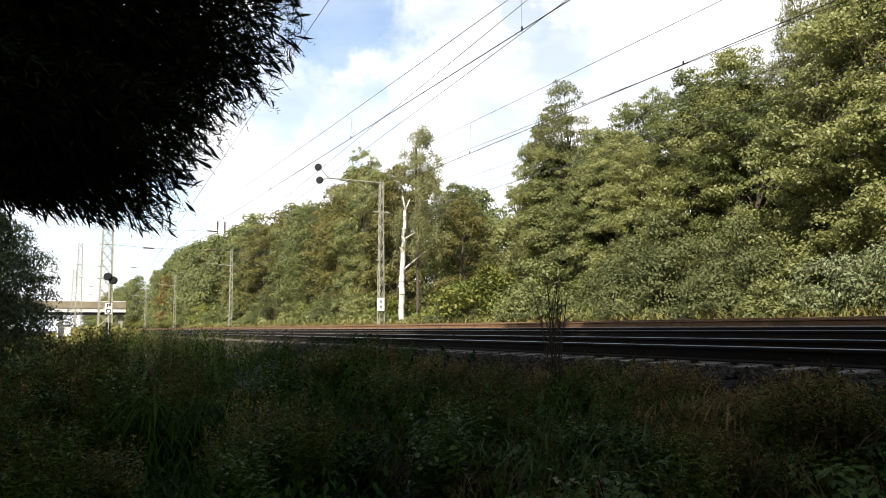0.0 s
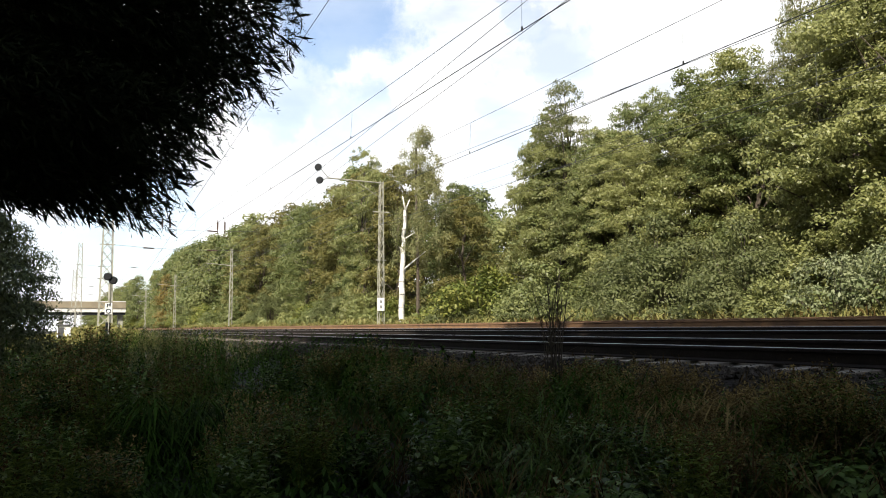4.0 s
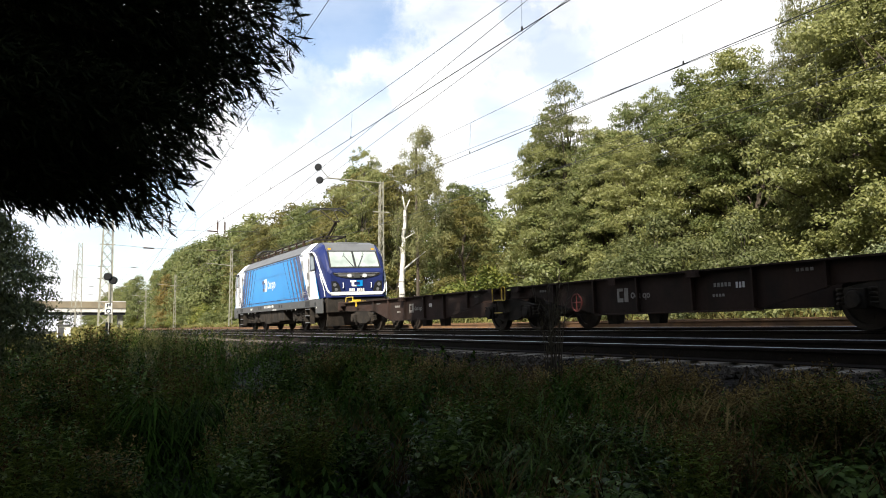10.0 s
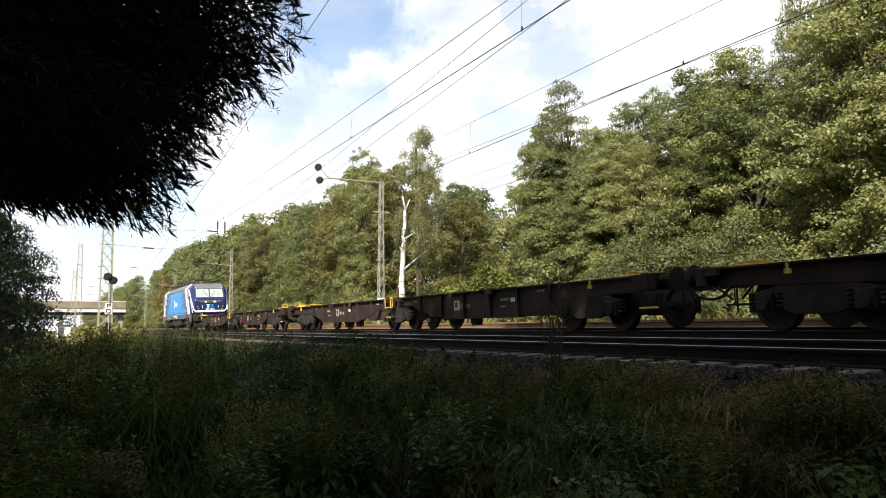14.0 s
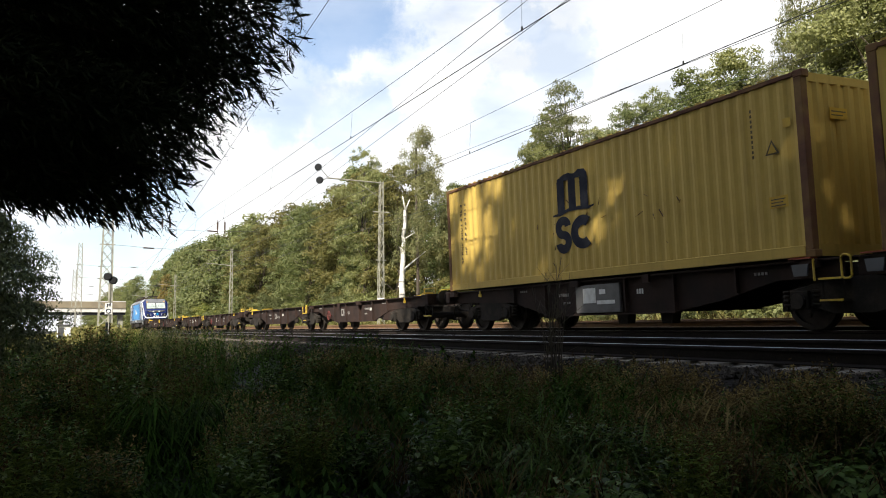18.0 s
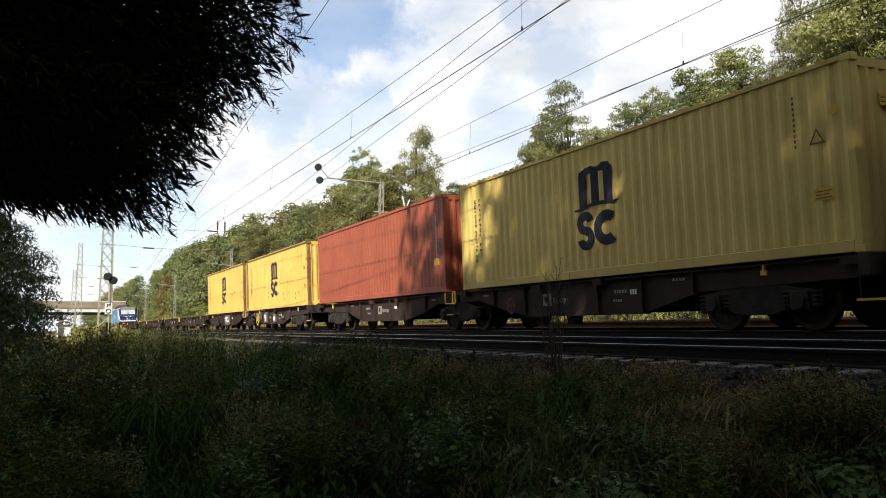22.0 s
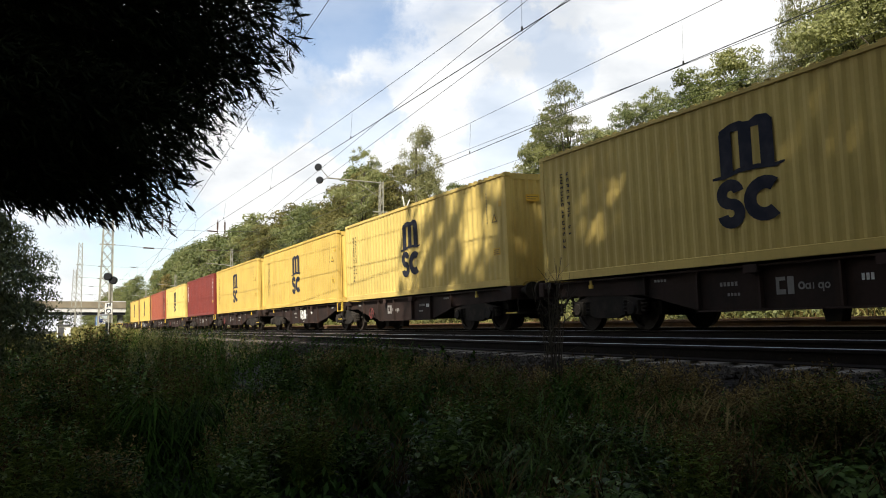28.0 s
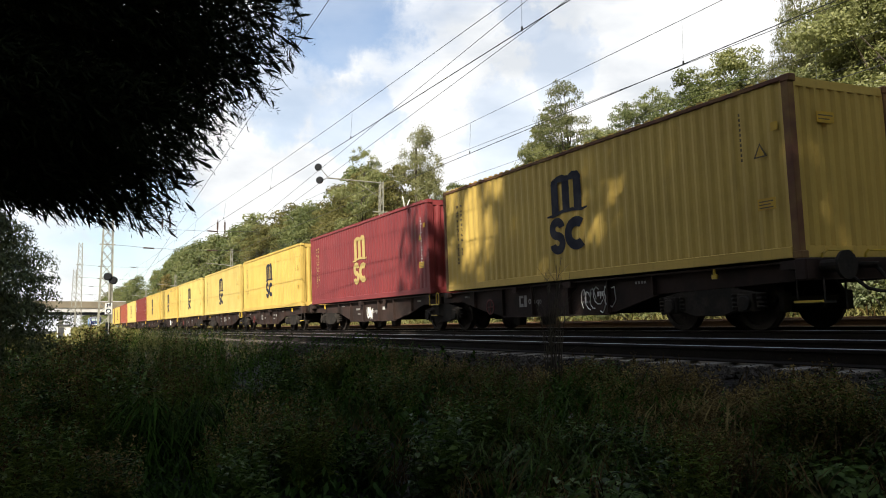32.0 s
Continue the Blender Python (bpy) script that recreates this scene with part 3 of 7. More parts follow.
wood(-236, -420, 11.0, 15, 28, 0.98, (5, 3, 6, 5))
AUTUMN = tree_meshes(15, 12, 2.6, 0.05, 40, 60, 0.20, ORANGE_LEAF, BARK, clump_r=(0.08, 0.13))
plant("tree", AUTUMN, (-176.0, 21.5, 1.3), 1.0, 40, "orange-brown autumn tree at the edge of the wood", "tree", "trees of the wood")
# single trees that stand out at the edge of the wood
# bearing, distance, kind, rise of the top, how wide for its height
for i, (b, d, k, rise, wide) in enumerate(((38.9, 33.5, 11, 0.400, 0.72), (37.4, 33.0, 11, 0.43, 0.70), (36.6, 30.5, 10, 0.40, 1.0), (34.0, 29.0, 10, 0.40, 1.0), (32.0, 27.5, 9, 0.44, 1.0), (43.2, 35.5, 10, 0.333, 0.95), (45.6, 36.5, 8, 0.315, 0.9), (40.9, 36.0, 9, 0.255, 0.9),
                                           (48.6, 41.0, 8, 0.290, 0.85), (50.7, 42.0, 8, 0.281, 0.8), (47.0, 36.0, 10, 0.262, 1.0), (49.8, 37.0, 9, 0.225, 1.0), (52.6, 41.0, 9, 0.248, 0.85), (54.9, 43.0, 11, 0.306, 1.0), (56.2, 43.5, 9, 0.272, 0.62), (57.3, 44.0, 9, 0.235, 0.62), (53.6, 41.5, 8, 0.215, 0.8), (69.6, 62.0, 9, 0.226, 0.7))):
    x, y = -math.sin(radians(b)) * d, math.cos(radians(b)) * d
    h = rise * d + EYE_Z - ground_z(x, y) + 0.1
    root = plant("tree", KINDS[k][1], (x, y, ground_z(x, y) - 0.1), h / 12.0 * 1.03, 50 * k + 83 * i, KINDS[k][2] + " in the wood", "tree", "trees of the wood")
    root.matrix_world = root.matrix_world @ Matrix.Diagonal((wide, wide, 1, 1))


# ---- shrubs and the verge in front of the wood ----
def shrub_meshes(seed, w, h, clumps, per, leaf, mat, clump_r=(0.22, 0.38), droop=0.0, stem=0.03):
    rng2 = np.random.default_rng(seed)
    c, r = [], []
    for i in range(clumps):
        a, q = rng2.random() * 6.283, math.sqrt(rng2.random())
        rr = h * (clump_r[0] + (clump_r[1] - clump_r[0]) * rng2.random())
        top = h * (1 - 0.55 * q * q) * (0.45 + 0.55 * rng2.random())
        c.append(np.array([math.cos(a) * q * w, math.sin(a) * q * w, max(rr * 0.5, top - rr * 0.7)]))
        r.append(rr)
    P, N = clump_points(c, r, per, rng2, 0.95, 0.35)
    P[:, 2] = np.abs(P[:, 2])
    al = rng2.normal(size=(len(P), 3)) * 0.5 + np.array([0, 0, droop]) if droop else None
    crown = blades("foliage", P, N, leaf * (0.6 + 0.8 * rng2.random(len(P))), 0.45, mat, al, 0.2)
    gg = Geo()
    for cc in c[::2]:
        gg.rod((cc[0] * 0.25, cc[1] * 0.25, -0.1), (cc[0] * 0.7, cc[1] * 0.7, cc[2] * 0.6), stem, 5, stem * 0.7, cap=False).rod((cc[0] * 0.7, cc[1] * 0.7, cc[2] * 0.6), cc, stem * 0.7, 5, stem * 0.3, cap=False)
    return gg.mesh("stems", BARK), crown


def shrub(meshes, x, y, s, label, sz=None, turn=None, name="shrub"):
    root = thing(name, label, "shrub", "shrubs along the verge")
    part("branchwork", meshes[0], None, root)
    part("foliage", meshes[1], None, root)
    sz = s if sz is None else sz
    root.matrix_world = pose(x, y, ground_z(x, y) - 0.08, 0, 0, rng.random() * 360 if turn is None else turn) @ Matrix.Diagonal((s, s, sz, 1))
    return root


WILLOW_BUSH = shrub_meshes(21, 2.3, 4.4, 64, 560, 0.068, WILLOW, (0.10, 0.18), 0.5)
HAZEL_BUSH = shrub_meshes(22, 2.0, 3.2, 40, 330, 0.098, SHRUB, (0.13, 0.22))
GREEN_BUSH = shrub_meshes(23, 2.0, 3.0, 40, 330, 0.098, OAK, (0.13, 0.22))
ASH_BUSH = shrub_meshes(24, 1.8, 2.8, 38, 330, 0.095, ASH, (0.13, 0.22))
SILVER_BUSH = shrub_meshes(25, 1.5, 2.4, 34, 560, 0.062, SILVER, (0.12, 0.20), 0.9)
LOW_BUSH = shrub_meshes(26, 1.5, 1.5, 26, 620, 0.065, WILLOW, (0.18, 0.28), 0.5)
shrub(WILLOW_BUSH, -24.2, 21.4, 1.04, "large grey-green willow bush before the wood")
shrub(WILLOW_BUSH, -19.6, 21.0, 0.86, "grey-green willow bush beside a larger one")
shrub(WILLOW_BUSH, -27.2, 22.2, 0.85, "grey-green willow bush before the wood")
shrub(HAZEL_BUSH, -36.5, 20.2, 1.15, "yellow-green hazel bush beside the white birch")
shrub(HAZEL_BUSH, -39.8, 20.4, 0.9, "yellow-green hazel bush beside the white birch")
shrub(GREEN_BUSH, -31.8, 20.6, 0.95, "dark green bush at the track verge")
shrub(GREEN_BUSH, -34.0, 22.5, 1.25, "dark green bush at the track verge")
shrub(SILVER_BUSH, -15.0, 19.6, 1.0, "shrub with silvery white leaf undersides")
shrub(SILVER_BUSH, -13.2, 19.9, 1.12, "shrub with silvery white leaf undersides")
shrub(ASH_BUSH, -16.9, 19.5, 0.62, "bright green low shrub at the siding")
for i in range(10):
    shrub(LOW_BUSH, -11.0 - i * 2.9 + rng.normal() * 0.6, 19.2 + rng.random() * 0.9, 0.75 + 0.4 * rng.random(), "low grey-green brushwood along the siding")
for i in range(9):
    k = (GREEN_BUSH, HAZEL_BUSH, ASH_BUSH, WILLOW_BUSH)[i % 4]
    shrub(k, -43 - i * 6.0 + rng.normal(), 20.8 + rng.random() * 1.6, 0.75 + 0.4 * rng.random(), "green bush at the foot of the wood")
for i in range(12):
    k = (ASH_BUSH, GREEN_BUSH, HAZEL_BUSH)[i % 3]
    shrub(k, -98 - i * 13.0 + rng.normal() * 2, 20.8 + rng.random() * 2, 1.0 + 0.5 * rng.random(), "green bush at the foot of the wood")
for i in range(6):
    k = (GREEN_BUSH, ASH_BUSH, HAZEL_BUSH)[i % 3]
    shrub(k, -6 + i * 5.0, 21 + rng.random() * 2, 1.0 + 0.3 * rng.random(), "green bush at the foot of the wood")


def meadow(name, n, xr, yr, tall, leaf, aspect, mat, label, category, seed, lean=0.35, dens=None, lift=0.0):
    """Upright blades or leaves spread over the ground between xr and yr: points are strewn denser towards xr[1]."""
    r2 = np.random.default_rng(seed)
    u = r2.random(n)
    X = xr[1] - (xr[1] - xr[0]) * u ** (dens or 1.0)
    Y = yr[0] + (yr[1] - yr[0]) * r2.random(n)
    Z = np.array([ground_z(a, b) for a, b in zip(X, Y)])
    up = r2.random(n)
    hh = tall(X, Y)
    P = np.stack([X, Y, Z + lift + hh * up], 1)
    N = r2.normal(size=(n, 3)) + np.array([0.0, -0.3, 0.5])
    al = r2.normal(size=(n, 3)) * lean + np.array([0, 0, 1.0])
    size = leaf * (0.6 + 0.8 * r2.random(n)) * (1 + 0.012 * np.abs(X))
    return lone(name, blades(name, P, N, size, aspect, mat, al, 0.15), mat, label, category, kind="stuff")


def waves(X, Y, lo, hi, f=0.45, s=0.0):
    return np.array([lo + (hi - lo) * (0.5 + 0.9 * noise.noise(Vector((a * f, b * f, s)))) for a, b in zip(X, Y)]).clip(0.05, hi * 1.25)


meadow("verge_grass", 26000, (-130, 4), (17.9, 20.6), lambda X, Y: waves(X, Y, 0.15, 0.55) + (Y - 17.9) * 0.12, 0.11, 0.14, GRASS, "pale dry and green grass beside the siding", "grass", 31, dens=1.6)
meadow("verge_weeds", 16000, (-120, 4), (18.8, 22.5), lambda X, Y: waves(X, Y, 0.2, 1.2, 0.35, 3), 0.11, 0.4, ASH, "tall green weeds before the wood", "weeds", 32, lean=0.8, dens=1.5)
meadow("verge_dry_grass", 9000, (-120, 4), (17.9, 19.6), lambda X, Y: waves(X, Y, 0.1, 0.5, 0.5, 9), 0.12, 0.10, DRY, "straw-coloured dry grass beside the siding", "grass", 33, dens=1.5)


# ---- the weeds between the path and the tracks ----
def stand(X, Y):
    """How high the weeds stand: waist-high away from the eye, low by the ballast."""
    left = np.clip((-X - 4.5) / 5.0, 0, 1)
    hump = np.clip(1 - np.abs(Y - 3.2) / 4.0, 0, 1)
    edge = np.where(Y > 4.3, 0.6 + 0.3 * left, 1.0)
    return (0.26 + 0.92 * left * hump + 0.10 * left) * (0.30 + 1.05 * waves(X, Y, 0.1, 1.05, 0.60, 4)) * edge


def hollow(x, y):
    """Where the weeds are thinned so the dark soil reads as deep shade: above 0 inside it."""
    return 1 - ((x + 4.5) / 1.5) ** 2 - ((y - 1.5) / 0.95) ** 2


def patch(X, Y, seed, f=0.6):
    return np.array([noise.noise(Vector((a * f, b * f, seed))) for a, b in zip(X, Y)])


def stemmed(name, n, xr, yr, leaves, leaf, aspect, mat, label, seed, thick=0.004, tall=1.0, keep=None, dens=1.0, droop=0.5):
    """Upright plants: each a stem with whorls of drooping leaves, larger towards the foot."""
    r3 = np.random.default_rng(seed)
    X = xr[1] - (xr[1] - xr[0]) * r3.random(n) ** dens
    Y = yr[0] + (yr[1] - yr[0]) * r3.random(n)
    if keep:
        ok = patch(X, Y, seed) > keep
        X, Y = X[ok], Y[ok]
    ok = r3.random(len(X)) > np.where(hollow(X, Y) > 0, 0.78, 0.0)
    X, Y = X[ok], Y[ok]
    H = stand(X, Y) * tall * (0.55 + 0.6 * r3.random(len(X)))
    Z = np.array([ground_z(a, b) for a, b in zip(X, Y)])
    cap = np.interp(-X, [4.0, 5.0, 8.0, 10.8, 13.5, 18.0], [0.95, 1.00, 1.18, 1.28, 1.38, 1.46])      # the stand rises away from the eye
    H = np.minimum(H, cap + 0.10 * r3.random(len(X)) - Z)
    lean = r3.normal(size=(len(X), 2)) * 0.16
    P, N, A, S = [], [], [], []
    for k in range(leaves):
        u = 0.18 + 0.85 * (k + r3.random(len(X))) / leaves
        a = r3.random(len(X)) * 6.283
        out = np.stack([np.cos(a), np.sin(a), np.full(len(X), -droop * 0.6) + 0.4 * (u > 0.85)], 1)
        sz = leaf * (1.15 - 0.55 * u) * (0.7 + 0.6 * r3.random(len(X)))
        c = np.stack([X + lean[:, 0] * H * u, Y + lean[:, 1] * H * u, Z + H * u], 1)
        P.append(c + out * sz[:, None] * 1.05), A.append(out), S.append(sz)
        N.append(np.stack([np.cos(a) * droop, np.sin(a) * droop, np.ones(len(X))], 1) + r3.normal(size=(len(X), 3)) * 0.25)
    stem = np.stack([X + lean[:, 0] * H * 0.5, Y + lean[:, 1] * H * 0.5, Z + H * 0.5], 1)
    P.append(stem), S.append(H * 0.5), N.append(np.stack([r3.normal(size=len(X)), r3.normal(size=len(X)), np.zeros(len(X))], 1))
    A.append(np.stack([lean[:, 0], lean[:, 1], np.ones(len(X))], 1))
    asp = np.concatenate([np.full(len(X) * leaves, aspect), thick / np.maximum(H * 0.5, 0.05)]).reshape(-1, 1)
    return lone(name, blades(name, np.concatenate(P), np.concatenate(N), np.concatenate(S), asp, mat, np.concatenate(A), 0.25), mat, label, "weeds", kind="stuff")


def tufts(name, n, per, xr, yr, length, mat, label, seed, keep=None, dens=1.0):
    """Grass in tufts: long narrow blades that arch outwards."""
    r3 = np.random.default_rng(seed)
    X = xr[1] - (xr[1] - xr[0]) * r3.random(n) ** dens
    Y = yr[0] + (yr[1] - yr[0]) * r3.random(n)
    if keep:
        ok = patch(X, Y, seed) > keep
        X, Y = X[ok], Y[ok]
    ok = r3.random(len(X)) > np.where(hollow(X, Y) > 0, 0.78, 0.0)
    X, Y = X[ok], Y[ok]
    Z = np.array([ground_z(a, b) for a, b in zip(X, Y)])
    P, N, A, S = [], [], [], []
    for k in range(per):
        a, t = r3.random(len(X)) * 6.283, 0.25 + 0.75 * r3.random(len(X))
        L = length * (0.5 + 0.7 * r3.random(len(X)))
        d1 = np.stack([np.cos(a) * t * 0.5, np.sin(a) * t * 0.5, np.ones(len(X))], 1)
        d2 = np.stack([np.cos(a) * t * 1.3, np.sin(a) * t * 1.3, 0.45 - 0.5 * t], 1)
        foot = np.stack([X, Y, Z], 1) + r3.normal(size=(len(X), 3)) * np.array([0.05, 0.05, 0])
        m1 = foot + d1 * L[:, None] * 0.30
        m2 = foot + d1 * L[:, None] * 0.56 + d2 * L[:, None] * 0.22
        nn = np.stack([np.cos(a), np.sin(a), np.full(len(X), 0.6)], 1)
        P += [m1, m2]
        A += [d1, d2]
        N += [nn, nn + np.array([0, 0, 0.7])]
        S += [L * 0.31, L * 0.26]
    return lone(name, blades(name, np.concatenate(P), np.concatenate(N), np.concatenate(S), 0.035, mat, np.concatenate(A), 0.1), mat, label, "grass", kind="stuff")


NEAR_X = (-13.0, -1.7)
stemmed("nettles", 1500, NEAR_X, (-1.6, 4.7), 20, 0.044, 0.42, NETTLE, "dense nettles with the shade put into their green", 41, keep=0.14, tall=0.8)
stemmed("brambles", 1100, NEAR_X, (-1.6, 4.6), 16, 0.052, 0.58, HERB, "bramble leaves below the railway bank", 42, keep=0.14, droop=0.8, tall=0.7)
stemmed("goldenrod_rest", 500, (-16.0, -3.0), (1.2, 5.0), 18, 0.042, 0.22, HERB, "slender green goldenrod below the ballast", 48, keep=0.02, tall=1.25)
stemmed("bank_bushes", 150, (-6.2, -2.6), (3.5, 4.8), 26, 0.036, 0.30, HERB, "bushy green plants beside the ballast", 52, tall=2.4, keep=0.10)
stemmed("dock_leaves", 700, (-9.0, -2.0), (0.2, 4.4), 7, 0.080, 0.36, NETTLE, "broad dock leaves darkened for the shade", 49, tall=0.6, droop=0.9)
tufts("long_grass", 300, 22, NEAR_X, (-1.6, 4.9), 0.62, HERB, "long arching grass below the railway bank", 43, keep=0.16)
tufts("dry_grass", 260, 20, (-13.0, -2.4), (2.4, 5.3), 0.50, DRY, "brown dry grass beside the ballast", 50, keep=0.0)
stemmed("dry_weeds", 160, (-13.0, -2.4), (2.6, 5.2), 16, 0.034, 0.25, DRY, "brown dry seed heads below the ballast", 44, keep=0.05, tall=1.2)
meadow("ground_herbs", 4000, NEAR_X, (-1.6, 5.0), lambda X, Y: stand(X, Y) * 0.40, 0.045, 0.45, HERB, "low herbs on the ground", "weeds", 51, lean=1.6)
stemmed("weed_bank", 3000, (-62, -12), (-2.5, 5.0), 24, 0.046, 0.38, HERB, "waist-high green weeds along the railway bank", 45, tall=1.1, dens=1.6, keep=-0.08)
stemmed("yellow_weed_bank", 2800, (-66, -19), (-1.0, 5.0), 24, 0.044, 0.30, GRASS, "yellow-green goldenrod along the railway bank", 46, tall=1.22, dens=1.6, keep=-0.05)
meadow("far_weeds", 26000, (-190, -55), (-4, 5.2), lambda X, Y: stand(X, Y) * 1.1, 0.10, 0.42, GRASS, "far weeds along the railway bank", "weeds", 47, lean=1.2, dens=1.3)


meadow("path_grass", 7000, (-120, -48), (-9, -2.4), lambda X, Y: waves(X, Y, 0.05, 0.16), 0.10, 0.16, GRASS, "short bright grass along the sunny footpath", "grass", 53, dens=1.2)


# single plants that stand out of the carpet
def tall_weed_meshes(seed, stems, leaves, leaf, aspect, mat, head, wide=0.30, panicle=12):
    """A bushy weed one metre high: leafy stems that lean apart, each under a loose panicle."""
    r3 = np.random.default_rng(seed)
    P, N, A, S, W = [], [], [], [], []
    hp, ha, hs = [], [], []
    for i in range(stems):
        a, q = r3.random() * 6.283, wide * math.sqrt(r3.random())
        h = 0.55 + 0.45 * r3.random()
        tip = np.array([math.cos(a) * q, math.sin(a) * q, h])
        foot = tip * np.array([0.25, 0.25, 0]) + r3.normal(size=3) * np.array([0.03, 0.03, 0])
        ax = tip - foot
        P.append(foot + ax * 0.5), N.append(r3.normal(size=3) * np.array([1, 1, 0.1])), A.append(ax), S.append(np.linalg.norm(ax) * 0.5), W.append(0.008)
        for j in range(leaves):
            u = 0.15 + 0.8 * (j + r3.random()) / leaves
            b = r3.random() * 6.283
            out = np.array([math.cos(b), math.sin(b), 0.25 - 0.5 * r3.random()])
            s = leaf * (1.2 - 0.6 * u) * (0.7 + 0.6 * r3.random())
            P.append(foot + ax * u + out * s), N.append(np.array([-math.cos(b) * 0.2, -math.sin(b) * 0.2, 1.0]) + r3.normal(size=3) * 0.3), A.append(out), S.append(s), W.append(aspect)
        for j in range(panicle):
            u = 0.74 + 0.30 * r3.random()
            d = r3.normal(size=3) * np.array([1, 1, 0.4]) + np.array([0, 0, 0.7])
            d /= np.linalg.norm(d)
            hp.append(foot + ax * u + d * 0.05 * (1.2 - u) * 3 * r3.random()), ha.append(d), hs.append(0.010 + 0.012 * r3.random())
    W = np.array(W).reshape(-1, 1)
    leafy = blades("foliage", np.array(P), np.array(N), np.array(S), W, mat, np.array(A), 0.3)
    heads = blades("seed_head", np.array(hp), r3.normal(size=(len(hp), 3)), np.array(hs), 0.45, head, np.array(ha), 0.1)
    return leafy, heads


def mound_meshes(seed, leaves, leaf, mat, flat=0.55):
    """A low mound of overlapping broad leaves, one metre across, with a few trailing stems."""
    r3 = np.random.default_rng(seed)
    d = r3.normal(size=(leaves, 3))
    d[:, 2] = np.abs(d[:, 2])
    d /= np.linalg.norm(d, axis=1, keepdims=True)
    k = np.array([noise.noise(Vector(v) * 2.2 + Vector((seed, 0, 0))) for v in d])
    P = d * (0.42 + 0.22 * k + 0.10 * r3.random(leaves))[:, None] * np.array([1, 1, flat])
    out = d * np.array([1, 1, 0]) + r3.normal(size=(leaves, 3)) * 0.35 + np.array([0, 0, -0.35])
    N = d * np.array([0.6, 0.6, 1]) + np.array([0, 0, 0.5]) + r3.normal(size=(leaves, 3)) * 0.25
    return blades("foliage", P, N, leaf * (0.5 + 0.8 * r3.random(leaves)), 0.62, mat, out, 0.45)


def room_above(x, y):
    """How high a plant may stand there without closing the view of the track."""
    return float(np.interp(-x, [4.0, 5.0, 8.0, 10.8, 13.5, 18.0], [0.95, 1.00, 1.18, 1.30, 1.42, 1.50])) - ground_z(x, y)


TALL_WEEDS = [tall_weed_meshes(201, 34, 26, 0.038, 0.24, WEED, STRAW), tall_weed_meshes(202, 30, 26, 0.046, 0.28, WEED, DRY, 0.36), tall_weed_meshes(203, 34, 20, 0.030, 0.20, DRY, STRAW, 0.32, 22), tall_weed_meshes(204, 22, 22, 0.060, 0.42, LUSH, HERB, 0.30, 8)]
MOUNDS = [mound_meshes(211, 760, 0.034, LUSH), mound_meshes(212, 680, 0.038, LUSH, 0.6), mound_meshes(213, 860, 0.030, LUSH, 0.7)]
WEED_LABEL = ("bushy green goldenrod with brown seed heads", "leafy green goldenrod below the railway bank", "dry brown weed with pale seed heads", "nettle clump darkened for the shade")


def weed_plant(k, x, y, h, seed):
    if hollow(x, y) > 0 and seed % 4:
        return
    root = thing("weed_plant", WEED_LABEL[k], "weed", "weeds below the railway bank")
    part("foliage", TALL_WEEDS[k][0], None, root)
    tagged(part("seed_head", TALL_WEEDS[k][1], None, root, "loose brown panicles" if k != 3 else ""), kind="stuff")
    root.matrix_world = pose(x, y, ground_z(x, y) - 0.03, 0, 0, seed * 47 % 360) @ Matrix.Diagonal((h ** 0.7, h ** 0.7, h, 1))


def leaf_mound(k, x, y, w, seed):
    if hollow(x, y) > 0 and seed % 4:
        return
    root = thing("leafy_mound", "low mound of broad green leaves darkened for the shade", "weed", "leafy mounds in the shade")
    part("foliage", MOUNDS[k], None, root)
    root.matrix_world = pose(x, y, ground_z(x, y) - 0.02, 0, 0, seed * 61 % 360) @ Matrix.Diagonal((w, w, w * 0.85, 1))


r4 = np.random.default_rng(77)
for i in range(170):
    # beside the ballast, dry and green in turn
    x = -3.2 - 9.5 * r4.random()
    y = 3.3 + 1.6 * r4.random() if i % 3 else 1.6 + 2.2 * r4.random()
    k = int(r4.choice([0, 1, 1, 2, 3])) if y > 3.0 else int(r4.choice([0, 1, 3, 3]))
    swell = 0.5 + 1.1 * noise.noise(Vector((x * 0.9, y * 0.9, 12)))
    if swell < 0.28:
        continue
    weed_plant(k, x, y, max(0.25, min(0.45 + 0.55 * swell, room_above(x, y) * (0.85 + 0.25 * r4.random()))), i)
for i in range(120):
    # the left part of the bank stands higher
    x = -6.0 - 9.0 * r4.random()
    y = -1.4 + 4.0 * r4.random()
    swell = 0.5 + 1.1 * noise.noise(Vector((x * 0.8, y * 0.8, 33)))
    if swell < 0.30:
        continue
    weed_plant(int(r4.choice([0, 1, 1, 3, 3])), x, y, max(0.25, min(0.35 + 0.95 * swell, room_above(x, y) * (0.8 + 0.25 * r4.random()))), i + 7)
for i in range(70):
    d = 3.5 + 3.6 * r4.random()
    b = radians(32 + 27 * r4.random())
    x, y = -math.sin(b) * d, math.cos(b) * d
    if y > 4.4:
        continue
    leaf_mound(int(r4.integers(3)), x, y, 0.55 + 0.55 * r4.random(), i)
# bushes that rise before the ballast shoulder
for i in range(34):
    x = (-4.9, -3.5)[i % 2] + 0.55 * r4.normal()
    weed_plant((2, 0, 0, 1)[i % 4] if i % 2 == 0 else (0, 1, 0, 3)[i // 2 % 4], x, 4.25 + 0.5 * r4.random(), 0.42 + 0.26 * r4.random(), i + 31)
for i in range(16):
    weed_plant((2, 0, 1)[i % 3], -5.6 - 4.5 * r4.random(), 4.3 + 0.5 * r4.random(), 0.30 + 0.22 * r4.random(), i + 91)
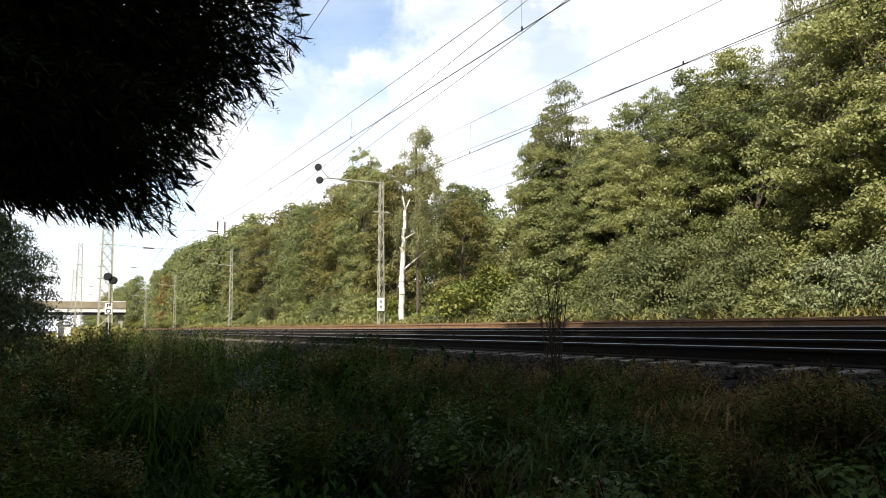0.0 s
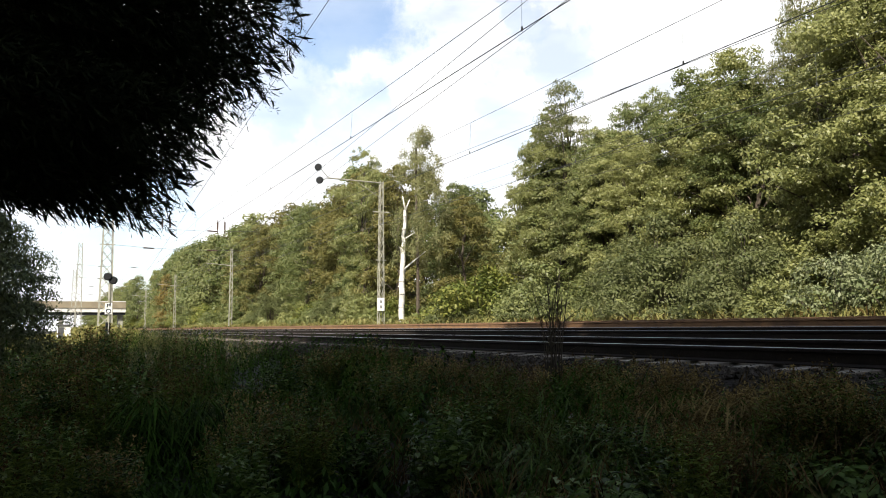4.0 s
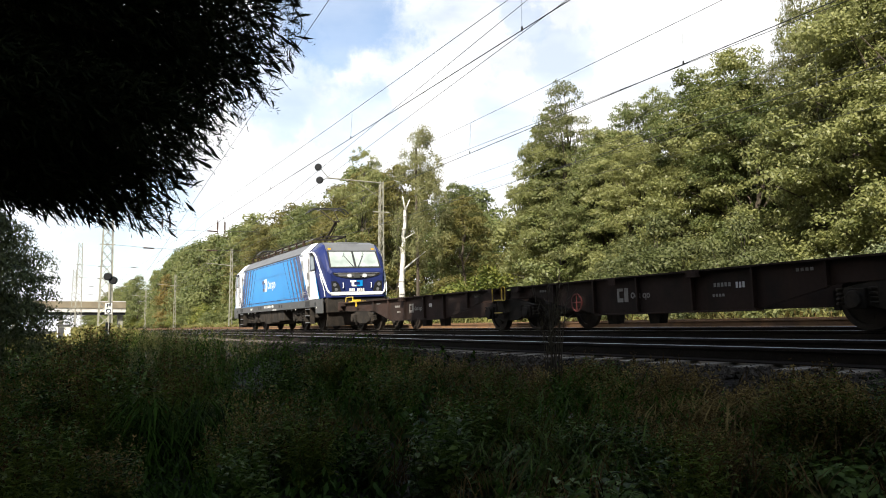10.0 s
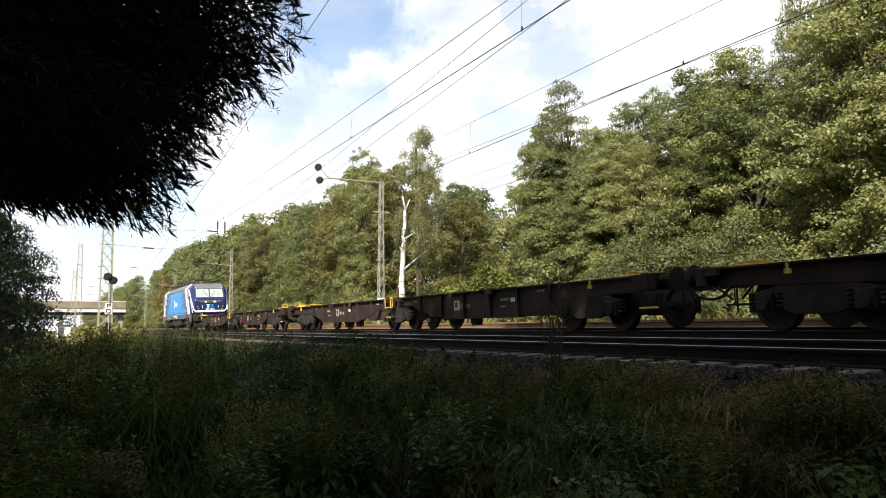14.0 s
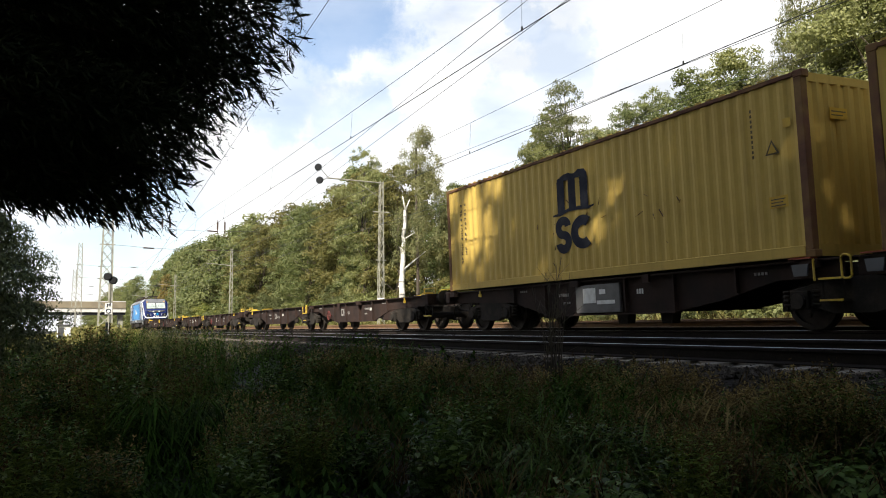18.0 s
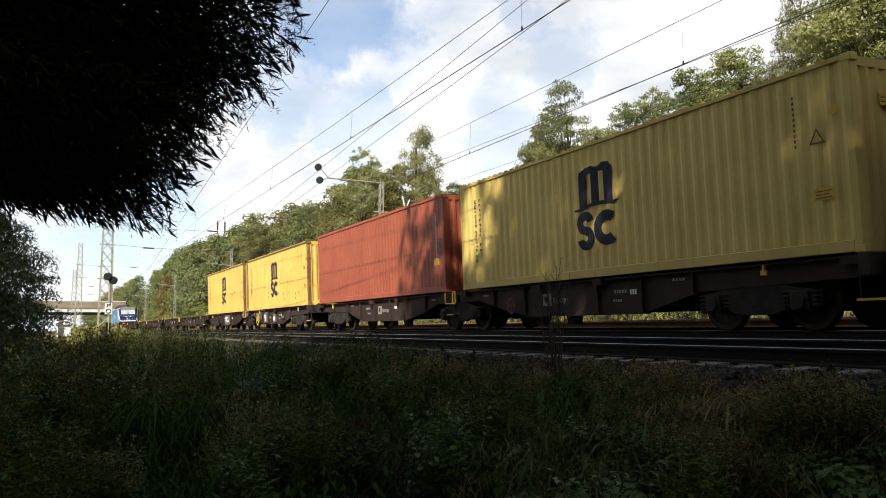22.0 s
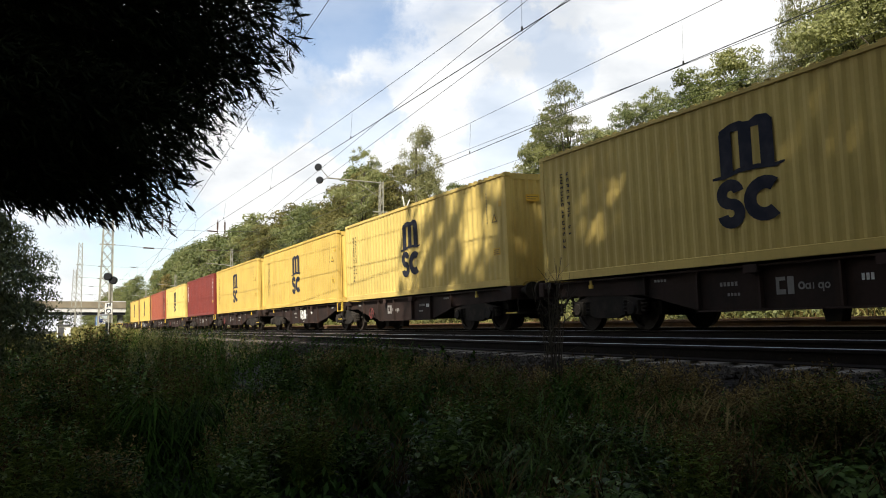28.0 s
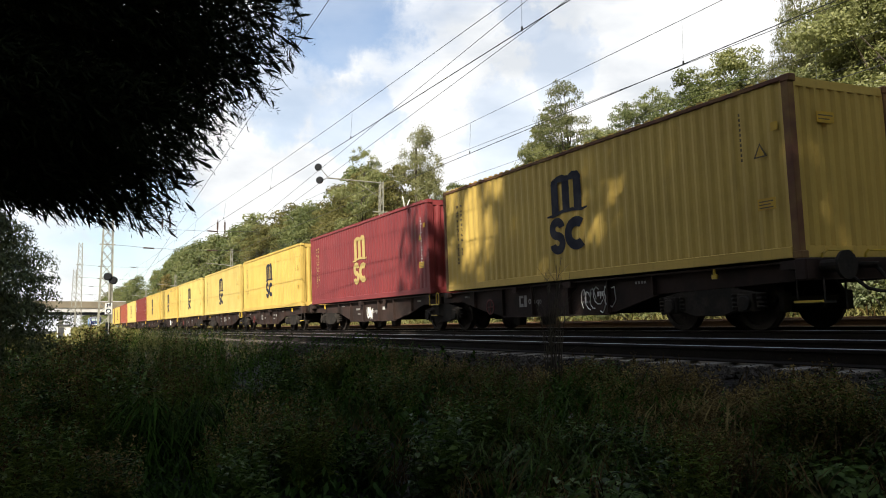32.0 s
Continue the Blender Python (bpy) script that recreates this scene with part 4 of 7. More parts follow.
# a goldenrod thicket, straw-coloured grass beside it, and lower clumps along the ballast
for i in range(30):
    weed_plant((0, 1, 0, 1, 0)[i % 5], -3.28 - 0.50 * r4.random(), 4.1 + 0.5 * r4.random(), 0.50 + 0.22 * r4.random(), i + 131)
for i in range(22):
    weed_plant(2, -4.05 - 0.95 * r4.random(), 4.15 + 0.5 * r4.random(), 0.36 + 0.16 * r4.random(), i + 171)
for i in range(16):
    weed_plant((0, 1, 3, 2)[i % 4], -5.4 - 1.1 * r4.random(), 4.2 + 0.6 * r4.random(), 0.46 + 0.16 * r4.random(), i + 201)
for i in range(14):
    weed_plant((1, 3)[i % 2], -4.6 - 1.6 * r4.random(), 3.4 + 0.6 * r4.random(), 0.42 + 0.14 * r4.random(), i + 231)
for i in range(14):
    weed_plant((0, 1, 2)[i % 3], -3.9 - 1.2 * r4.random(), -0.5 + 1.1 * r4.random(), 0.40 + 0.14 * r4.random(), i + 261)
tufts("straw_tufts", 26, 26, (-5.0, -4.0), (4.1, 4.7), 0.55, STRAW, "straw-coloured arching grass beside the ballast", 320)
tufts("bank_grass", 40, 22, (-6.4, -4.0), (3.0, 4.2), 0.55, LUSH, "fresh green grass below the ballast", 321)
for i, (x, y) in enumerate(((-6.68, 5.6), (-6.2, 5.6), (-5.5, 5.55))):
    weed_plant(0, x, y, (0.26, 0.20, 0.16)[i], i + 291)
for i, (x, y) in enumerate(((-8.9, 0.9), (-9.3, 1.3), (-8.6, 1.35), (-9.6, 0.9), (-8.9, 1.8))):
    tufts("tall_grass_clump", 5, 26, (x - 0.35, x + 0.35), (y - 0.25, y + 0.25), 1.0, HERB, "clump of tall arching grass", 300 + i)

# the bank's dark crest before the signal post
r5 = np.random.default_rng(99)
for i in range(15):
    b, d = radians(85.4 + 3.4 * r5.random()), 13.5 + 6.5 * r5.random()
    x, y = -math.sin(b) * d, math.cos(b) * d
    swell = 0.5 + 0.9 * noise.noise(Vector((x * 0.45, y * 1.6, 51)))
    weed_plant((1, 0, 3, 0)[i % 4], x, y, max(0.5, 1.42 - ground_z(x, y) + 0.24 * min(1.0, swell)), i + 301)


def stalk_plant(x, y, h, n, label, seed, name="dry_stalk"):
    """A bunch of thin dark dead stalks that lean apart."""
    r2 = np.random.default_rng(seed)
    gg = Geo()
    z = ground_z(x, y)
    for i in range(n):
        a, b = r2.normal() * 0.09, r2.normal() * 0.09
        p = Vector((x + r2.normal() * 0.05, y + r2.normal() * 0.05, z - 0.05))
        hh = h * (0.6 + 0.4 * r2.random())
        q = p + Vector((a * 0.4 * h, b * 0.4 * h, hh * 0.6))
        e = p + Vector((a * h, b * h, hh))
        gg.rod(p, q, 0.007, 5, 0.005, cap=False).rod(q, e, 0.005, 5, 0.002, cap=False)
        for j in range(7):
            s = q.lerp(e, j / 7)
            gg.rod(s, s + Vector((r2.normal() * 0.07, r2.normal() * 0.07, 0.10 + 0.08 * r2.random())), 0.003, 4, 0.001, cap=False)
    return lone(name, gg, surface("dead_stalk", (0.050, 0.040, 0.028), 0.9, second=(0.08, 0.065, 0.04), scale=8), label, "weed")


stalk_plant(-6.75, 4.55, 1.62, 18, "tall dark dead stalks beside the ballast", 51)

for x, y, z, w, a in ((-6.05, 4.0, 0.74, 0.09, 20), (-5.72, 4.0, 0.72, 0.06, -30)):
    lone("paper_scrap", Geo().box(-w, w, -0.05, 0.05, -0.004, 0.004, pose(x, y, z, 48, 10, a)), PALE_LETTER, "small pale scrap of paper caught in the weeds", "litter")

# ballast stones on the shoulder and along the sleeper ends
r2 = np.random.default_rng(61)
OCT = np.array([(1, 0, 0), (-1, 0, 0), (0, 1, 0), (0, -1, 0), (0, 0, 1), (0, 0, -1)], float)
OCF = [(0, 2, 4), (2, 1, 4), (1, 3, 4), (3, 0, 4), (2, 0, 5), (1, 2, 5), (3, 1, 5), (0, 3, 5)]
g = Geo()
for i in range(9000):
    x = -2.5 - 22 * r2.random() ** 1.4
    y = 4.85 + (6.45 - 4.85) * r2.random()
    z = bend(y, *prof)
    s = 0.020 + 0.022 * r2.random()
    q, _ = np.linalg.qr(r2.normal(size=(3, 3)))
    pts = (OCT * s * (0.7 + 0.6 * r2.random((6, 1)))) @ q + np.array([x, y, z + s * 0.3])
    g.add(pts, OCF)
for i in range(5000):
    x = -3 - 45 * r2.random() ** 1.3
    y = 6.45 + (17.4 - 6.45) * r2.random()
    z = bend(y, *prof)
    s = 0.022 + 0.02 * r2.random()
    q, _ = np.linalg.qr(r2.normal(size=(3, 3)))
    g.add((OCT * s * (0.7 + 0.6 * r2.random((6, 1)))) @ q + np.array([x, y, z + s * 0.3]), OCF)
lone("ballast_stones", g, BALLAST, "loose brown ballast stones on the track bed", "stones", kind="stuff")


# ---- trees on the path's side ----
def bough(gg, P, T, S, start, tip, rng2, width, n, sprays):
    """A conifer bough: needles round a bent axis, and feathered sprays that point outwards past its end."""
    start, tip = np.array(start), np.array(tip)
    ax = tip - start
    L = np.linalg.norm(ax)
    way = ax / L

    def spot(u, w):
        side = rng2.normal(size=(len(u), 3))
        side -= way * (side @ way)[:, None]
        side /= np.linalg.norm(side, axis=1, keepdims=True)
        c = start + ax * np.minimum(u, 1.0)[:, None] + np.array([0, 0, 1.0]) * (0.06 * L * np.sin(np.pi * np.minimum(u, 1)))[:, None]
        return c + side * w[:, None] + np.array([0, 0, -0.25]) * w[:, None], side
    u = 0.06 + 0.90 * rng2.random(n) ** 0.75
    p, side = spot(u, width * (1 - 0.65 * u) * rng2.random(n) ** 0.6)
    P.append(p), T.append(way * 0.8 + side * 0.7 + np.array([0, 0, -0.35]) + rng2.normal(size=(n, 3)) * 0.3), S.append(0.014 + 0.028 * rng2.random(n))
    u = 0.30 + 0.68 * rng2.random(sprays) ** 0.6
    base, side = spot(u, width * (1 - 0.72 * u) * rng2.random(sprays) ** 0.5)
    d = way * 0.85 + side * (1.0 - 0.40 * u)[:, None] + np.array([0, 0, -0.22]) + rng2.normal(size=(sprays, 3)) * 0.25
    d /= np.linalg.norm(d, axis=1, keepdims=True)
    flat = np.cross(d, rng2.normal(size=(sprays, 3)))
    flat /= np.linalg.norm(flat, axis=1, keepdims=True)
    length = (0.06 + 0.09 * rng2.random(sprays)) * (1.3 - 0.5 * u)
    for k in range(14):
        v = (k + rng2.random(sprays)) / 14
        turn = (1 if k % 2 else -1) * (0.62 - 0.25 * v) + rng2.normal(size=sprays) * 0.08
        P.append(base + d * (length * v)[:, None] + flat * (turn * 0.012)[:, None] + np.array([0, 0, -0.22]) * (length * v * v)[:, None])
        T.append(d + flat * turn[:, None]), S.append((0.010 + 0.006 * rng2.random(sprays)) * (1.15 - 0.4 * v))
    P.append(base + d * (length * 0.5)[:, None] + np.array([0, 0, -0.05]) * length[:, None]), T.append(d), S.append(length * 0.5)
    for a, b in ((0, 0.5), (0.5, 1.0)):
        gg.rod(start + ax * a * 0.85 + (0, 0, 0.06 * L * (a > 0)), start + ax * b * 0.85 + (0, 0, 0.06 * L * (b < 1)), 0.022 * (1 - a * 0.7), 5, 0.022 * (1 - b * 0.85), cap=False)


def towards(bearing, rise, d):
    b, r = radians(bearing), radians(rise)
    return np.array([-math.sin(b) * math.cos(r) * d, math.cos(b) * math.cos(r) * d, EYE_Z + math.sin(r) * d])


r2 = np.random.default_rng(71)
conifer = thing("conifer", "conifer with drooping needle boughs, coloured dark as a silhouette, over the path", "tree")
g = Geo()
P, T, S = [], [], []
foot = np.array([-3.9, -2.6, 0.0])
trunk = Geo().rod(foot - (0, 0, 0.2), foot + (0.1, 0, 5.5), 0.20, 10, 0.13).rod(foot + (0.1, 0, 5.5), foot + (0.15, 0, 10.5), 0.13, 8, 0.03)
# where the boughs end: bearing and rise; first the outer ones, then those that fill the crown
TIPS = [(73.4, 25.0), (73.6, 22.6), (74.0, 20.4), (75.2, 18.2), (76.2, 17.6), (77.3, 16.6), (78.2, 15.8), (79.1, 14.6), (80.0, 13.6), (80.2, 12.4), (80.9, 11.0), (82.1, 9.4), (82.9, 8.7), (84.2, 8.0), (85.4, 7.8), (86.8, 8.7), (88.0, 8.8), (89.2, 8.4), (90.2, 8.6), (91.4, 9.6), (92.6, 9.4), (93.8, 8.2),
        (75.0, 31.0), (76.5, 24.0), (78.0, 27.0), (78.5, 20.5), (81.0, 22.0), (81.0, 17.0), (84.0, 17.0), (83.0, 13.0), (87.5, 13.5), (85.5, 11.0), (84.0, 27.0), (88.0, 21.0), (86.0, 23.0), (89.0, 27.0), (95.0, 12.0), (92.0, 29.0), (70.0, 36.0)]
for i, (b, r) in enumerate(TIPS):
    tip = towards(b - 0.4, r + (0.1 if b < 83 else 1.5), 3.4 + 0.9 * r2.random())
    bough(g, P, T, S, foot + np.array([0.08, 0, max(2.4, tip[2] + 0.35 - 0.25 * r2.random())]), tip, r2, 0.46, 4600, 300)
    if i > 21 and b < 87:
        # a second bough behind closes the gaps
        tip = towards(b, r + 0.6, 4.8 + 0.8 * r2.random())
        back = []
        bough(g, P, T, back, foot + np.array([0.08, 0, max(2.4, tip[2] + 0.2)]), tip, r2, 0.80, 3000, 40)
        S += [back[0] * 2.4] + back[1:]
for i in range(46):
    a, z = r2.random() * 6.283, 2.6 + 7.4 * (i / 46)
    L = 2.6 * (1 - (z - 2.6) / 9.5) + 0.3
    if math.cos(a) > -0.5 and math.sin(a) > 0.2 and z < 5.2:
        continue
    bough(g, P, T, S, foot + (0.08, 0, z), foot + np.array([math.cos(a) * L, math.sin(a) * L, z - 0.4]), r2, 0.55, 420, 12)
part("trunk", trunk, BARK, conifer)
tagged(part("branchwork", g, BARK, conifer, "thin dark boughs"), kind="stuff")
P, T, S = np.concatenate(P), np.concatenate(T), np.concatenate(S)
thin = np.where(S > 0.05, 0.006 / S, 0.17).reshape(-1, 1)
part("needles", blades("needles", P, np.random.default_rng(5).normal(size=P.shape), S, thin, NEEDLE_SHADED, T, 0.2), NEEDLE_SHADED, conifer)

BIG = tree_meshes(81, 12, 3.6, 0.30, 80, 32, 0.205, OAK, BARK, 0.28, clump_r=(0.08, 0.125))
BIG2 = tree_meshes(83, 12, 3.4, 0.28, 76, 32, 0.205, OAK, BARK, 0.28, clump_r=(0.08, 0.125))
# out of view: heights and places set to shade the train, hedge and bank
BACK_ROW = [(11.0, -8.0, 30.0), (16.5, -6.0, 28.0), (23.0, -7.5, 29.0), (30.0, -6.5, 28.5), (37.0, -7.5, 29.0), (45.0, -7.0, 28.0), (5.0, -14.0, 30.0), (13.0, -15.0, 30.0), (22.0, -14.0, 30.0), (32.0, -15.0, 30.0), (42.0, -14.0, 30.0), (-3.0, -15.5, 23.5), (-10.5, -13.0, 21.0), (-17.0, -12.0, 20.0), (-25.0, -13.0, 18.0), (53.0, -6.0, 28.0), (61.0, -7.0, 28.0), (70.0, -6.0, 28.0), ]
for i, (x, y, h) in enumerate(BACK_ROW):
    plant("tree", (BIG, BIG2)[i % 2], (x, y, 0.0), h / 12, 67 * i % 360, "unseen tall oak behind the footpath, there for its shade", "tree", "trees behind the path")
# lower unseen trees, added to keep skylight off the weeds and wagons
for i, (x, y, h) in enumerate(((5.0, -3.8, 10.0), (9.0, -2.4, 11.0), (14.5, -1.8, 12.0), (20.5, -2.0, 13.0), (28.0, -2.2, 14.0), (36.0, -1.8, 13.0), (6.5, -7.5, 12.0), (-1.0, -8.0, 12.0), (-7.0, -8.5, 12.0), (-13.0, -8.5, 11.0), (-19.5, -9.0, 12.0), (1.8, -4.6, 7.5))):
    plant("tree", KINDS[12][1], (x, y, 0.0), h / 12, 71 * i % 360, "unseen bushy oak beside the footpath, there for its shade", "tree", "trees behind the path")
# unseen loose crowns at the end of the row let flecks of sun through
LOOSE = tree_meshes(86, 12, 3.6, 0.30, 170, 70, 0.13, OAK, BARK, 0.26, clump_r=(0.040, 0.072))
for x, y, h, a in ((0.3, -8.5, 30.5, 20), (2.9, -6.0, 28.0, 110), (6.5, -9.0, 30.0, 250)):
    plant("tree", LOOSE, (x, y, 0.0), h / 12, a, "unseen tall oak with an open crown behind the footpath", "tree", "trees behind the path")
HEDGE = tree_meshes(82, 12, 4.6, 0.02, 60, 70, 0.23, SHADED_HEDGE_LEAF, BARK, 0.25, clump_r=(0.10, 0.16))
HEDGE_FINE = tree_meshes(85, 12, 4.6, 0.02, 60, 190, 0.130, SHADED_HEDGE_LEAF, BARK, 0.25, droop=0.5, clump_r=(0.09, 0.15))
for x, y, h, a in ((-21.5, -1.75, 4.9, 30), (-26.0, -1.6, 5.0, 200)):
    plant("hawthorn", HEDGE_FINE, (x, y, 0.0), h / 12, a, "hawthorn beside the footpath, shade put into its leaf colour", "tree", "hawthorns beside the path")
for x, y, h, a in ((-33.0, -2.8, 4.6, 90), (-42.0, -3.6, 5.0, 150), (-55, -5, 6.0, 40), (-18.5, -5.5, 6.0, 10), (-27, -6, 6.5, 70)):
    plant("hawthorn", HEDGE, (x, y, 0.0), h / 12, a, "hawthorn beside the footpath, shade put into its leaf colour", "tree", "hawthorns beside the path")


# ---- the white birch ----
def birch(x, y):
    rr = np.random.default_rng(91)
    root = thing("birch", "half-dead birch with a bare white trunk and hanging foliage", "tree")
    g1 = Geo()
    prev, pr = Vector((0, 0, -0.1)), 0.23
    for i in range(1, 19):
        z = 7.4 * i / 18
        p = Vector((bend(z, (0, 0), (3.0, -0.03), (4.5, 0.06), (6.0, 0.10), (7.4, 0.22)) + 0.030 * rr.normal(), 0.03 * rr.normal(), z))
        r = (0.215 - 0.015 * z) * (1 + 0.10 * rr.normal())
        g1.rod(prev, p, pr, 9, r, cap=False)
        if i % 3 == 0:
            g1.rod(p, p + Vector((0.16 * (-1) ** i, 0.05 * rr.normal(), 0.10)), 0.045, 6, 0.02)
        prev, pr = p, r
    for a, b, r in (((0.22, 0, 7.4), (0.05, 0, 8.3), 0.06), ((0.22, 0, 7.4), (0.50, 0, 8.1), 0.05), ((0.08, 0, 3.6), (0.9, 0.1, 4.3), 0.07), ((0.9, 0.1, 4.3), (1.5, 0.2, 4.8), 0.045), ((0.06, 0, 5.5), (0.8, 0.2, 6.0), 0.05), ((0, 0, 2.4), (-0.25, 0, 2.6), 0.04), ((0, 0, 4.9), (-0.2, 0, 5.1), 0.04)):
        g1.rod(a, b, r, 7, r * 0.6)
    part("trunk", g1, BIRCH_BARK, root, "peeling white bark", smooth=True)
    g2 = Geo()
    c, r = [], []
    spine = [Vector((1.0, 0.6, 0)), Vector((1.0, 0.6, 4)), Vector((0.9, 0.6, 8)), Vector((0.9, 0.6, 11.6))]
    for a, b, ra in zip(spine, spine[1:], (0.13, 0.11, 0.08)):
        g2.rod(a, b, ra, 7, ra * 0.75, cap=False)
    for i in range(130):
        z = 3.4 + 9.2 * rr.random() ** 0.9
        w = 1.9 * math.sin(math.pi * min(0.97, 0.30 + 0.62 * (z - 3.4) / 9.2)) + 0.1
        a = rr.random() * 6.283
        c.append(np.array([1.15 + math.cos(a) * w * rr.random() ** 0.6, 0.7 + math.sin(a) * w * 0.9, z]))
        r.append(0.22 + 0.22 * rr.random())
    Pn, Nn = clump_points(c, r, 1500, rr, 2.6, 0.2)
    part("upper_trunk", g2, BARK, root)
    part("crown", blades("crown", Pn, Nn, 0.062 * (0.6 + 0.8 * rr.random(len(Pn))), 0.42, BIRCH_LEAF, rr.normal(size=Pn.shape) * 0.4 + np.array([0, 0, -1.0]), 0.2), BIRCH_LEAF, root, "hanging yellow-green leaves")
    root.matrix_world = pose(x, y, ground_z(x, y), 0, 0, 64)
    return root


birch(-46.0, 19.7)


# ---- overhead line ----
def lattice_mast(name, x, y, z, h, w, label, arm=0.0, arm_z=0.0):
    root = thing(name, label, "mast", "overhead line masts")
    legs = [(sx, sy) for sx in (-1, 1) for sy in (-1, 1)]
    for sx, sy in legs:
        part("leg", Geo().rod((sx * w, sy * w, 0), (sx * w * 0.55, sy * w * 0.55, h), 0.035 + 0.05 * (w > 0.4), 4), GANTRY, root)
    gg = Geo()
    n = max(5, int(h / (0.85 + (w > 0.4) * 0.25)))
    for i in range(n):
        a, b = i / n, (i + 1) / n
        wa, wb = w * (1 - 0.45 * a), w * (1 - 0.45 * b)
        s = 1 if i % 2 else -1
        for f in (-1, 1):
            for s in (-1, 1) if w > 0.4 else (s,):
                gg.rod((-s * wa, f * wa, a * h), (s * wb, f * wb, b * h), 0.018 + 0.012 * (w > 0.4), 4, cap=False).rod((f * wa, -s * wa, a * h), (f * wb, s * wb, b * h), 0.018 + 0.012 * (w > 0.4), 4, cap=False)
    part("lattice", gg, GANTRY, root)
    part("base", Geo().box(-w * 1.6, w * 1.6, -w * 1.6, w * 1.6, -0.4, 0.12), CONCRETE, root, bevel=0.03)
    root.matrix_world = pose(x, y, z)
    return root


FAR_MAST_Y = 18.45
for i in range(4):
    x = -46.4 - 46.8 * i
    mast = lattice_mast("overhead_line_mast", x, FAR_MAST_Y, 1.45, 9.35, 0.17, "narrow grey lattice mast beside the siding")
    if i == 0:
        gg = Geo().rod((0, 0, 9.25), (0, -3.5, 9.3), 0.045, 6).rod((0, -0.1, 8.3), (0, -1.6, 9.2), 0.02, 5)
        part("arm", gg, GANTRY, mast)
        part("bracket", Geo().rod((0, -3.5, 9.3), (0, -4.0, 9.85), 0.025, 5).rod((0, -3.5, 9.3), (0, -3.9, 9.15), 0.02, 5), GANTRY, mast)
        for dy, dz in ((-4.15, 9.92), (-4.05, 9.12)):
            lamp = part("lamp", Geo().disc((0, dy, dz), (0.75, -0.5, 0.1), 0.21, 0.16, 18), LAMP_DARK, mast, "round dark lamp", bevel=0.03)
            part("rim", Geo().disc((0, dy, dz), (0.75, -0.5, 0.1), 0.23, 0.05, 18, 0.20), LAMP_DARK, lamp)
    else:
        part("arm", Geo().rod((0, 0, 7.4), (0, -2.9, 7.6), 0.04, 6).rod((0, 0, 9.0), (0, -2.8, 7.65), 0.012, 4), GANTRY, mast)
    part("crossbar", Geo().box(-0.04, 0.04, -0.55, 0.55, 7.35, 7.43), GANTRY, mast)
    part("crossbar", Geo().box(-0.03, 0.03, -0.35, 0.35, 4.3, 4.36), GANTRY, mast)
    if i == 0:
        sign = part("sign", Geo().box(-0.02, 0.02, -0.40, 0.06, 1.15, 1.95, pose(0.30, 0.05, 0)), WHITE_PAINT, mast, "white hectometre board")
        for z0, z1 in ((1.64, 1.80), (1.30, 1.48)):
            part("mark", Geo().box(0, 0.006, -0.22, -0.12, z0, z1, pose(0.322, 0.05, 0)), ROOF_GREY, sign)

NEAR_MASTS = ((-80.0, 4.4, 14.2), (-166.0, 4.4, 17.5), (-205.0, 4.4, 15.0))
for x, y, h in NEAR_MASTS:
    mast = lattice_mast("headspan_mast", x, y, ground_z(x, y), h, 0.60, "tall grey lattice mast of the overhead line")
    for k in (0.755, 0.62):
        part("crossbar", Geo().box(-0.05, 0.05, -0.7, 0.7, k * h, (k + 0.008) * h), GANTRY, mast)


def strung(name, pts, r, label, group=""):
    return lone(name, Geo().tube(pts, r, 5), CABLE, label, "wire", group)


for x, y, h in NEAR_MASTS:
    for z, k in ((0.76 * h, 0), (0.625 * h, 1)):
        w = thing("headspan", "cross-span wire with brown insulators over the tracks", "wire", "overhead wires")
        zz = ground_z(x, y) + z
        part("wire", Geo().tube([(x, y + 14.0 * u, zz - 0.25 * math.sin(math.pi * u)) for u in (0, 0.2, 0.4, 0.6, 0.8, 1.0)], 0.016, 5), CABLE, w)
        for u in (0.26, 0.68):
            part("insulator", Geo().rod((x, y + 14.0 * u - 0.5, zz - 0.2), (x, y + 14.0 * u + 0.5, zz - 0.22), 0.07, 8), PORCELAIN, w, "brown insulator")

for y in (9.2, 9.9, 14.4, 15.1):
    x, y0, h = NEAR_MASTS[0]
    z = ground_z(x, y0) + 0.76 * h - 0.2
    lone("hanging_insulator", Geo().rod((x, y, z - 0.25), (x, y, z + 1.15), 0.03, 6).rod((x, y, z + 0.15), (x, y, z + 0.95), 0.085, 8), PORCELAIN, "brown insulator on the cross-span over the tracks", "insulator", "insulators over the tracks")

# contact and messenger wires with droppers
SPANS = [24.0, -46.4, -93.2, -140.0, -187.0, -262.0, -400.0]


